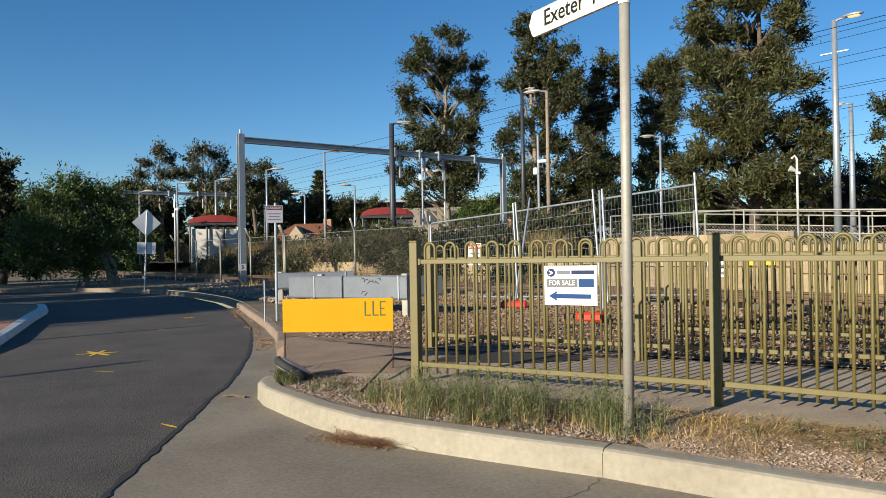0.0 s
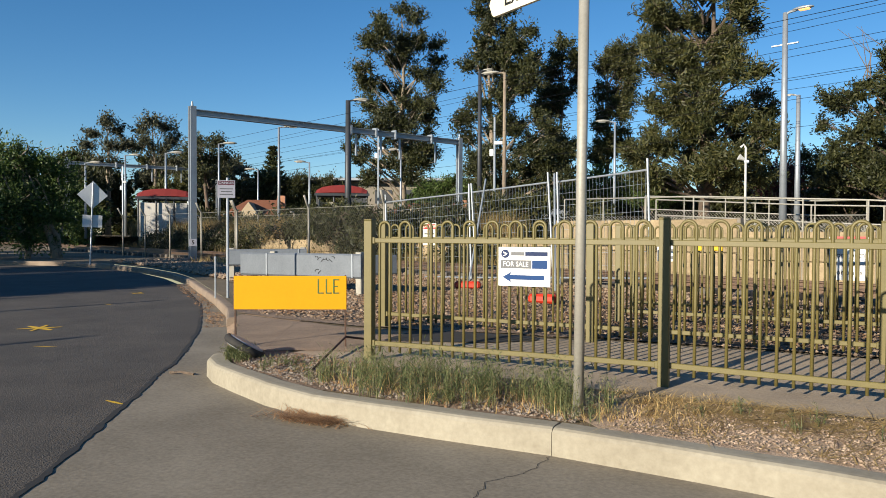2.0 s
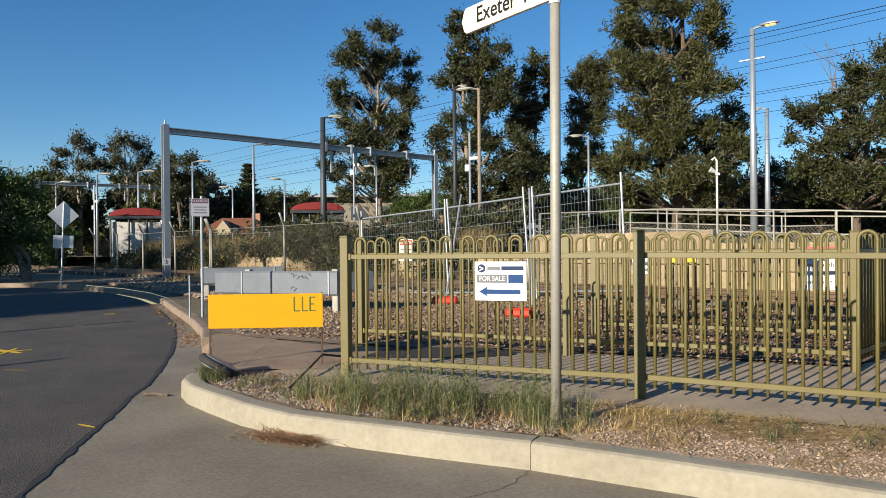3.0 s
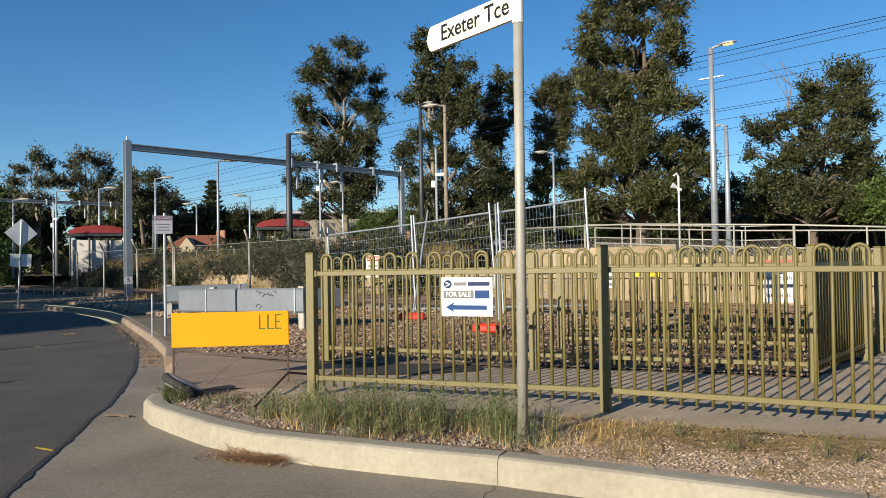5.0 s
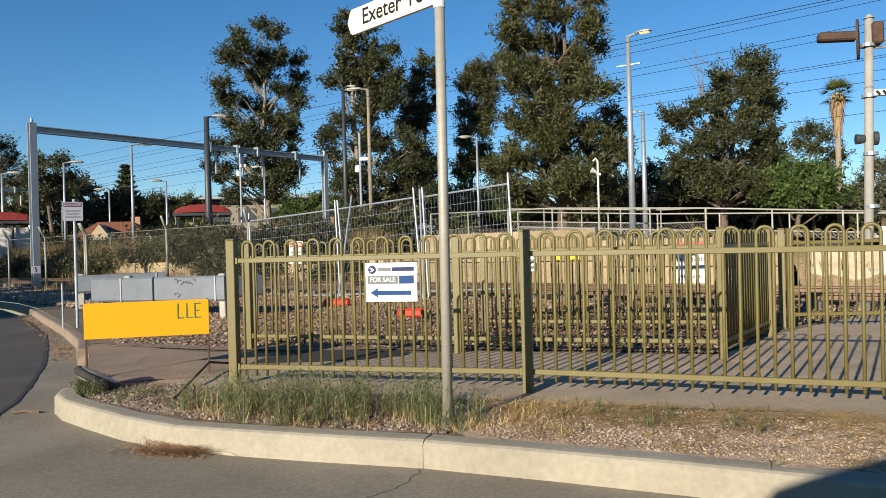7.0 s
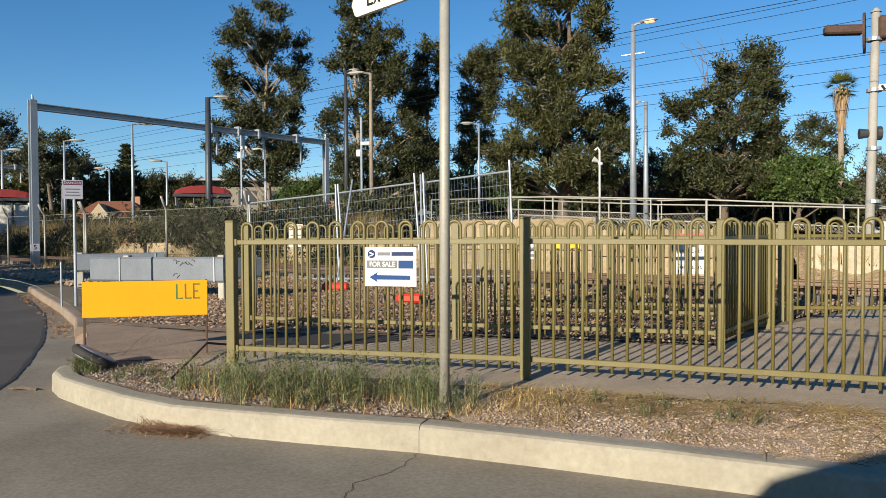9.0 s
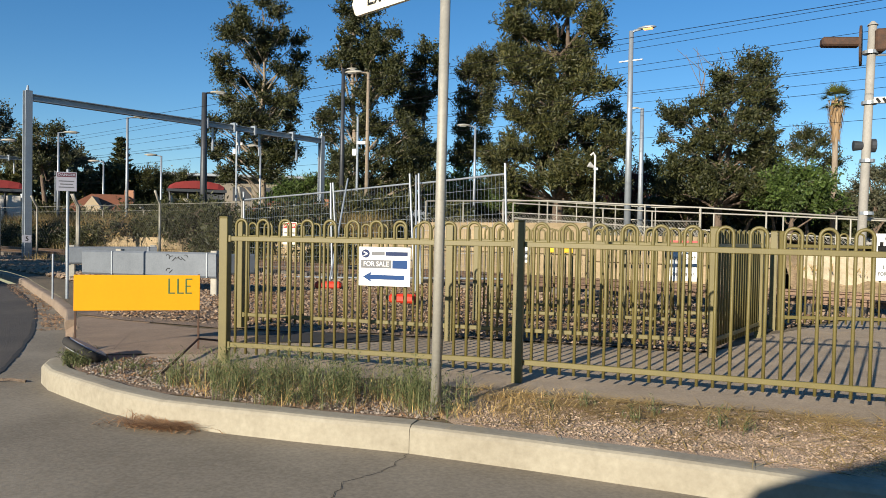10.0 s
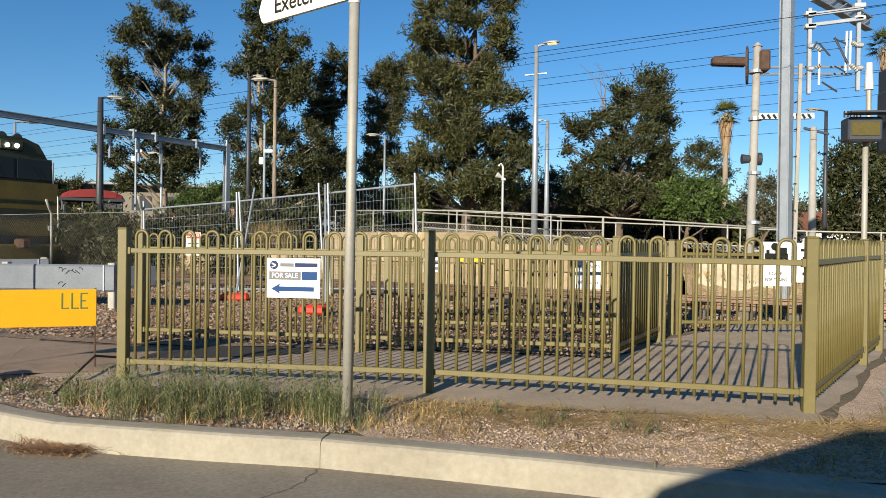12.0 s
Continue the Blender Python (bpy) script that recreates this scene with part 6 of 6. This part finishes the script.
# parked white works vehicles behind the mesh fence
def works_van(x, y, z, turn, label, tall=False):
    v = thing("van", pose(x, y, z, 0, 0, turn), label, "vehicle", "parked works vehicles")
    m, prof = Mesh(), [(-2.3, 0.35), (-2.35, 1.9), (-2.1, 2.05), (0.7, 2.05), (1.5, 1.25), (2.3, 1.1), (2.4, 0.4)]
    if tall:
        prof = [(-2.3, 0.35), (-2.35, 2.1), (-2.1, 2.2), (1.1, 2.2), (1.45, 2.1), (2.05, 1.75), (2.4, 1.55), (2.42, 0.4)]
    n = len(prof)
    m.add([(a, -0.85, b) for a, b in prof] + [(a, 0.85, b) for a, b in prof], [tuple(range(n)), tuple(range(n, 2 * n))] + [(i, (i + 1) % n, n + (i + 1) % n, n + i) for i in range(n)])
    part("body", m, PLASTIC_WHITE, v)
    for sx in (-1.5, 1.5):
        for sy in (-0.8, 0.8):
            w_ = part("wheel", Mesh().rod((sx, sy - 0.1, 0.33), (sx, sy + 0.1, 0.33), 0.33, n=16), RUBBER, v)
            part("rim", Mesh().rod((sx, sy - 0.11, 0.33), (sx, sy + 0.11, 0.33), 0.19, n=12), GALV, w_)
    for sy in (-0.86, 0.86):
        part("side_window", Mesh().box((0.75, sy, 1.55), (0.9, 0.02, 0.55), bevel=0.005), DARK_GLASS, v)
        part("headlight", Mesh().box((2.32, sy * 0.75, 0.85), (0.12, 0.25, 0.18), bevel=0.03), SIGN_BACK, v)
    part("windscreen", Mesh().box((1.13, 0, 1.68), (1.05, 1.5, 0.02), pose(0, 0, 0, 0, 45, 0).to_3x3()), DARK_GLASS, v)
    return v


works_van(-5.7, 23.2, 0.0, 60, "white works van parked behind the mesh fence")
# van parked behind the viewer, whose shadow falls on the kerb
works_van(4.0, -8.3, ROAD_Z, 150, "white van parked on the concrete apron", True).name = "parked_van"


# ---- signals and gantry at the crossing ----
sg = thing("crossing_signal", (7.43, 10.3, 0.2), "tan pole with a rusty hooded crossing lamp", "signal")
part("pole", Mesh().rod((0, 0, -0.3), (0.12, 0, 5.0), 0.09, 0.075, 12), POLE_TAN, sg, smooth=True)
part("cap", Mesh().rod((0.12, 0, 5.0), (0.12, 0, 5.08), 0.10, 0.03, 12), POLE_TAN, sg)
part("backboard", Mesh().rod((-0.10, 0.0, 4.62), (-0.06, -0.012, 4.62), 0.38, 0.38, 24), RUST, sg, "round dark backboard")
part("visor", Mesh().box((-0.44, -0.02, 4.70), (0.68, 0.24, 0.17), pose(0, 0, 0, 0, 3, 0).to_3x3(), bevel=0.03), RUST, sg, "long rusty hood")
part("lamp_box", Mesh().box((0.24, 0, 4.7), (0.2, 0.3, 0.42), bevel=0.03), RUST, sg)
for z in (4.46, 3.5, 2.4, 1.4):
    part("band", Mesh().rod((0.09, 0, z), (0.09, 0, z + 0.06), 0.135, n=12), GALV, sg)
part("lower_lamp", Mesh().rod((-0.16, 0, 2.72), (0.0, 0, 2.72), 0.10, 0.08, 12), MAST_DARK, sg)
part("lower_lamp", Mesh().rod((0.14, 0, 2.72), (0.22, 0, 2.72), 0.13, 0.13, 12), MAST_DARK, sg)
for z in (4.44, 4.58):
    part("strut", Mesh().rod((0.1, 0, z), (2.0, 0.2, z + 0.02), 0.025, n=6), GALV, sg)
bracket = part("bracket", Mesh().box((0.65, 0, 3.56), (1.05, 0.24, 0.05)).box((0.65, -0.16, 3.56), (1.05, 0.02, 0.11)), PLASTIC_WHITE, sg, "bracket striped black and white")
for k in range(9):
    part("stripe", Mesh().box((0.2 + 0.11 * k, -0.173, 3.55), (0.045, 0.004, 0.1), pose(0, 0, 0, 0, -35, 0).to_3x3()), BLACK, bracket)
part("strut", Mesh().rod((0, 0, 0.85), (1.1, 0, 0.85), 0.03, n=6), POLE_TAN, sg)
ld = thing("ladder_pole", (7.83, 8.9, 0), "slim tan steel pole beside the gantry column", "pole")
part("pole", Mesh().box((0.05, 0, 2.2), (0.065, 0.05, 4.6), pose(0, 0, 0, 0, 1.0, 0).to_3x3(), bevel=0.006), POLE_TAN, ld)
for k in range(7):
    part("rung", Mesh().rod((0.02, -0.06, 0.8 + 0.5 * k), (0.02, 0.08, 0.8 + 0.5 * k), 0.012, n=6), RUST, ld)
tg = thing("overhead_gantry", pose(7.58, 8.6, 0, 0, 0, 49), "heavy pale steel gantry column with insulator arms", "gantry")
part("column", Mesh().box((0, 0, 3.6), (0.13, 0.13, 7.2), bevel=0.01), GALV, tg)
part("column_flange", Mesh().box((0.0, -0.09, 3.6), (0.17, 0.02, 7.2)).box((0, 0.09, 3.6), (0.17, 0.02, 7.2)), GALV, tg)
part("beam", Mesh().rod((0.0, 0, 6.5), (1.6, 0, 5.95), 0.05, n=6).box((2.6, 0, 6.12), (2.9, 0.16, 0.025)).box((2.6, 0, 5.86), (2.9, 0.16, 0.025)).box((2.6, 0, 5.99), (2.9, 0.025, 0.26)), GALV, tg, "grey steel cantilever beam")
for k in range(6):
    part("lattice", Mesh().rod((1.25 + 0.46 * k, -0.06, 5.88), (1.7 + 0.46 * k, -0.06, 6.1), 0.016, n=6), GALV, tg)
# drop posts with insulators on both ends of the cross-arms
ga = thing("line_equipment", (8.29, 9.45, 0), "pale steel drop posts with insulators and contact arms", "overhead line equipment")
for z in (5.42, 5.62):
    part("cross_arm", Mesh().box((0.44, 0.03, z), (1.0, 0.06, 0.07), pose(0, 0, 0, 0, -6, 0).to_3x3(), bevel=0.006), GALV, ga)
for x, lo, hi in ((0.0, 4.07, 5.72), (0.88, 4.12, 5.85)):
    dp = part("drop_post", Mesh().box((x, 0.1, (lo + hi) / 2), (0.075, 0.075, hi - lo), bevel=0.008), GALV, ga)
    for z in (hi - 0.12, hi - 0.36):
        part("clamp", Mesh().box((x, 0.08, z), (0.2, 0.16, 0.08), bevel=0.015), PLASTIC_WHITE, dp)
    for z in (4.98, 4.55):
        part("clamp", Mesh().box((x + 0.02, 0.08, z), (0.13, 0.13, 0.09), bevel=0.02), GALV, dp)
for x0, x1, lo, hi in ((0.17, 0.17, 4.23, 4.95), (0.64, 0.66, 4.46, 5.25), (0.72, 0.73, 4.5, 5.25)):
    part("tension_rod", Mesh().rod((x0, 0.06, lo), (x1, 0.06, hi), 0.022, n=8), PLASTIC_WHITE, ga)
for a, b, r_ in (((0.14, 0, 5.02), (0.32, -0.05, 4.76), 0.018), ((0.2, 0, 4.28), (0.46, -0.05, 4.08), 0.018), ((0.42, 0, 5.12), (0.66, 0, 4.62), 0.02), ((0.4, 0, 5.1), (0.62, 0, 5.0), 0.016), ((0.42, 0, 4.58), (0.62, 0, 4.46), 0.014), ((0.02, 0, 4.9), (0.1, 0, 5.05), 0.02)):
    part("contact_arm", Mesh().rod(a, b, r_, n=6), MAST_DARK, ga)
for a, b in (((0.06, 0.05, 4.98), (0.2, 0, 4.88)), ((0.06, 0.05, 4.55), (0.2, 0, 4.62)), ((0.84, 0.05, 4.98), (0.72, 0, 5.03)), ((0.84, 0.05, 4.5), (0.7, 0, 4.62))):
    ins = Mesh()
    va, vb = Vector(a), Vector(b)
    for q in range(4):
        ins.rod(va.lerp(vb, q / 4), va.lerp(vb, (q + 0.6) / 4), 0.042, 0.03, 10)
    part("insulator", ins, GALV_DULL, ga)
bp = thing("pedestrian_signal", (7.02, 3.95, 0), "pale pole with a dark boxed lamp panel", "signal")
part("pole", Mesh().rod((0, 0, -0.05), (0, 0, 2.66), 0.034, 0.032, 12), GALV_DULL, bp, smooth=True)
bx = part("lamp_box", Mesh().box((-0.08, -0.08, 2.5), (0.38, 0.24, 0.28), bevel=0.02), MAST_DARK, bp)
part("lens_panel", Mesh().box((-0.08, -0.205, 2.5), (0.31, 0.01, 0.16), bevel=0.003), AMBER_LENS, bx)
part("hood", Mesh().box((-0.08, -0.28, 2.67), (0.46, 0.2, 0.02)), MAST_DARK, bx)
part("upper_tube", Mesh().rod((0.05, 0.05, 2.66), (0.05, 0.05, 3.02), 0.03, n=12), GALV_DULL, bp)
part("cap_tube", Mesh().rod((0.05, 0.05, 3.0), (0.05, 0.05, 3.32), 0.05, 0.036, 12), PLASTIC_WHITE, bp)
for k in range(3):
    part("knob", Mesh().rod((-0.1 - 0.07 * k, -0.05, 2.66), (-0.1 - 0.07 * k, -0.05, 2.73), 0.03, n=8), MAST_DARK, bp)
part("side_box", Mesh().box((0.42, 0.1, 2.62), (0.4, 0.3, 0.75), bevel=0.03), MAST_DARK, bp, "dark hooded lamp housing")
part("side_box", Mesh().box((0.40, 0.15, 3.1), (0.3, 0.3, 0.35), bevel=0.03), MAST_DARK, bp)
for px, py, z0, top, mtl, lab in ((13.14, 23.18, 0.5, 5.6, POLE_TAN, "weathered pole with cross wires"), ):
    p = thing("utility_pole", (px, py, z0), lab, "utility pole")
    part("pole", Mesh().rod((0, 0, -0.2), (0, 0, top - z0), 0.15, 0.12, 10), mtl, p, smooth=True)
    part("crossarm", Mesh().box((0.1, 0, top - z0 - 0.15), (0.9, 0.08, 0.08), pose(0, 0, 0, 0, 15, 0).to_3x3()), MAST_DARK, p)
lamp_post(14.2, 24.9, 0.5, 6.5, 190, 0.8, 0.1, material=MAST_DARK, label="dark street lamp beyond the crossing")

# signs on the far loop-top fence
def plate_sign(place, w, h, label):
    s = thing("warning_plate", place, label, "sign")
    part("plate", Mesh().box((0, 0, 0), (w, 0.006, h), bevel=0.001), WHITE, s)
    return s


ls = plate_sign(pose(6.17, 4.41, 0.90, 0, 0, 9.8), 0.39, 0.56, "white look-for-trains sign with a locomotive picture")
m = Mesh().box((0.0, -0.006, 0.10), (0.30, 0.003, 0.07)).box((0.06, -0.006, 0.165), (0.15, 0.003, 0.09)).box((-0.11, -0.006, 0.15), (0.04, 0.003, 0.06))
for x, rr in ((-0.1, 0.035), (-0.02, 0.035), (0.07, 0.028), (0.13, 0.028)):
    m.rod((x, -0.0075, 0.05), (x, -0.0045, 0.05), rr, n=16)
m.rod((-0.02, -0.0075, 0.22), (-0.02, -0.0045, 0.22), 0.05, n=16)
part("pictogram", m, BLACK, ls)
letters("LOOK", 0.065, ls, BLACK, pose(0, -0.0055, -0.12), 1.0)
letters("FOR TRAINS", 0.06, ls, BLACK, pose(0, -0.0055, -0.20), 0.85)
ps = plate_sign(pose(6.60, 4.49, 0.92, 0, 0, 9.8), 0.34, 0.5, "white notice with black lettering beside the train sign")
for i in range(4):
    flat("print_line", 0.24 - 0.05 * (i % 2), 0.035, 0, 0.16 - 0.1 * i, -0.0045, ps, BLACK)
lb = plate_sign(pose(3.82, 4.29, 0.80, 0, 0, -8), 0.40, 0.50, "white look-both-ways notice on the fence")
flat("red_head", 0.38, 0.09, 0, 0.21, -0.0045, lb, RED_INK)
letters("Look both", 0.085, lb, BLACK, pose(0, -0.0055, 0.04), 0.9)
letters("ways", 0.085, lb, BLACK, pose(0, -0.0055, -0.06), 0.9)
letters("for trains", 0.085, lb, BLACK, pose(0, -0.0055, -0.16), 0.9)
nb = plate_sign(pose(1.75, 4.6, 0.86, 0, 0, -9), 0.24, 0.28, "small grey notice on the fence")
for i in range(3):
    flat("print_line", 0.2, 0.04, 0, 0.09 - 0.09 * i, -0.0045, nb, GREY_INK)
for x in (2.15, 2.38):
    lone("reflector", Mesh().box((x, 4.53 - (x - 2.15) * 0.16, 0.925), (0.13, 0.01, 0.12), bevel=0.004), YELLOW_MARK, "small yellow reflector plate on the fence", "reflector", "yellow reflectors")

# power lines
def wire(a, b, sag, r=0.012):
    a, b = Vector(a), Vector(b)
    pts = [a.lerp(b, i / 24) - Vector((0, 0, sag * 4 * (i / 24) * (1 - i / 24))) for i in range(25)]
    lone("power_line", Mesh().tube(pts, r, 4), WIRE, "dark overhead power line", "power line", "power lines")


for far, near, sag in ((8.74, 9.47, 0.1), (8.5, 9.21, 0.12), (7.83, 8.47, 0.1), (7.45, 8.2, 0.1), (6.86, 7.24, 0.0), (6.72, 7.2, 0.05), (5.9, 6.4, 0.0), (4.9, 5.4, 0.1)):
    rise = (near - far) / 51.7
    wire((*along(28, -80), far - 38.4 * rise), (*along(28, 40), near + 29.9 * rise), sag, 0.010)
wire((*along(TRACK_C, -60), 4.9), (*along(TRACK_C, 40), 4.9), 0.1, 0.006)
wire((*along(TRACK_C + 8, -60), 5.1), (*along(TRACK_C + 8, 40), 5.1), 0.1, 0.006)

# unseen tall trees behind the viewer, added to cast shade over the road bend
for sx, sy, hh in ((-19.0, -16.5, 8), (-18.2, -12.5, 7.5), (-17.5, -9.5, 7), (-22.5, -13.5, 8.5), (-26.5, -12, 9), (-31.5, -9, 9), (-36, -8, 10.5), (-41.5, -5, 11)):
    tree(sx, sy, -0.1, 30, [(0, hh, 1.1), (-1.6, hh - 1, 1.2), (1.6, hh - 0.8, 1.2), (0, hh - 2.2, 1.4), (2.6, hh - 2.4, 1.0), (-2.6, hh - 2.6, 1.0), (0.8, hh - 3.6, 1.1), (-1.2, hh - 4.6, 1.2), (1.4, hh - 5.2, 1.1)], LEAF_GUM, BARK, 0.22, 1.2, 0.36, 0.13, "street tree standing beside the road", group="street trees", spray=16)
for px, py, hh in ((-8.4, -12.7, 4.1), (-9.6, -3.9, 2.5)):
    lone("sign_post", Mesh().rod((px, py, ROAD_Z - 0.02), (px, py, hh), 0.05, n=10), GALV_DULL, "grey steel post beside the road", "post")


# ---- locomotive ----
def locomotive():
    """A diesel locomotive, its nose at x = 0 facing +x, 20 m long."""
    lo = thing("locomotive", (*along(TRACK_C, -80), 0.24), "yellow and dark green diesel locomotive running in", "train")
    def hull(x0, x1, prof, name, material, nose=0.0, label=""):
        m, n = Mesh(), len(prof)
        for x, k in ((x0, 1.0), (x1 - nose, 1.0), (x1, 0.86 if nose else 1.0)):
            m.v += [(x, y * k, z) for y, z in prof]
        for i in range(2):
            for j in range(n):
                m.f.append((i * n + j, i * n + (j + 1) % n, (i + 1) * n + (j + 1) % n, (i + 1) * n + j))
        m.f += [tuple(range(n)), tuple(range(2 * n, 3 * n))]
        return part(name, m, material, lo, label)
    hull(-19.5, 0, [(-1.45, 1.0), (1.45, 1.0), (1.45, 2.7), (-1.45, 2.7)], "lower_body", LOCO_YELLOW, 0.35, "yellow lower body")
    hull(-19.5, -0.25, [(-1.43, 2.7), (1.43, 2.7), (1.38, 3.5), (-1.38, 3.5)], "upper_body", LOCO_GREEN, 0.35, "dark green upper body")
    hull(-19.5, -0.5, [(-1.40, 3.5), (1.40, 3.5), (1.05, 3.98), (0.5, 4.15), (-0.5, 4.15), (-1.05, 3.98)], "roof", LOCO_GREEN, 0.4)
    hull(-19.3, -0.2, [(-1.35, 0.35), (1.35, 0.35), (1.4, 1.0), (-1.4, 1.0)], "underframe", MAST_DARK, 0.2)
    for y in (-0.66, 0.66):
        ws = part("windscreen", Mesh().box((-0.24, y * 0.9, 3.12), (0.06, 1.12, 0.66), bevel=0.02), DARK_GLASS, lo)
        part("wiper", Mesh().rod((-0.19, y + 0.2, 2.82), (-0.19, y - 0.1, 3.25), 0.012, n=5), BLACK, ws)
    for y in (-0.15, 0.15):
        part("headlight", Mesh().rod((-0.6, y, 3.86), (-0.40, y, 3.86), 0.065, n=14), HEADLIGHT, lo, "lit round headlight")
    part("headlight_box", Mesh().box((-0.9, 0, 3.87), (0.9, 0.8, 0.36), bevel=0.05), LOCO_GREEN, lo)
    for y in (-0.9, -0.4, 0.1, 0.6):
        part("horn", Mesh().rod((-1.6, y, 4.2), (-1.2, y, 4.22), 0.09, 0.16, 10), MAST_DARK, lo)
    flat_y = Mesh().box((0.02, 0, 1.7), (0.02, 1.9, 0.28)).box((0.02, 0, 2.1), (0.02, 2.2, 0.06))
    part("nose_stripe", flat_y, LOCO_GREEN, lo)
    part("coupler", Mesh().box((0.2, 0, 0.75), (0.5, 0.3, 0.3), bevel=0.05), RUST, lo)
    part("pilot", Mesh().box((0.05, 0, 0.45), (0.12, 2.5, 0.55), bevel=0.04), LOCO_YELLOW, lo)
    for y in (-1.0, 1.0):
        part("ditch_light", Mesh().rod((0.0, y, 1.25), (0.1, y, 1.25), 0.09, n=12), GALV, lo)
        part("handrail", Mesh().rod((0.05, y * 1.25, 1.1), (0.0, y * 1.25, 2.3), 0.02, n=6), PLASTIC_WHITE, lo)
    for bx in (-4, -15):
        bg = part("bogie", Mesh().box((bx, 0, 0.5), (4.2, 2.2, 0.4), bevel=0.08), MAST_DARK, lo)
        for k in (-1.5, 0, 1.5):
            for y in (-0.8, 0.8):
                part("wheel", Mesh().rod((bx + k, y - 0.07, 0.45), (bx + k, y + 0.07, 0.45), 0.47, n=18), RAIL, bg)
    for k in range(8):
        part("grille", Mesh().box((-6 - 1.4 * k, -1.42, 3.1), (1.1, 0.04, 0.6), bevel=0.01), MAST_DARK, lo)
    part("cab_side_window", Mesh().box((-1.5, -1.42, 3.1), (0.8, 0.04, 0.55), bevel=0.01), DARK_GLASS, lo)
    return lo


LOCO = locomotive()


# ---- what moves ----
def motions():
    rows = []
    for i in range(13):
        t = float(i)
        x = -13.0 - 15.0 * 0.917 * (12.0 - t)
        rows.append((t, pose(*along(TRACK_C, x), 0.24, 0, 0, TRACK)))
    walk(LOCO, rows)


motions()
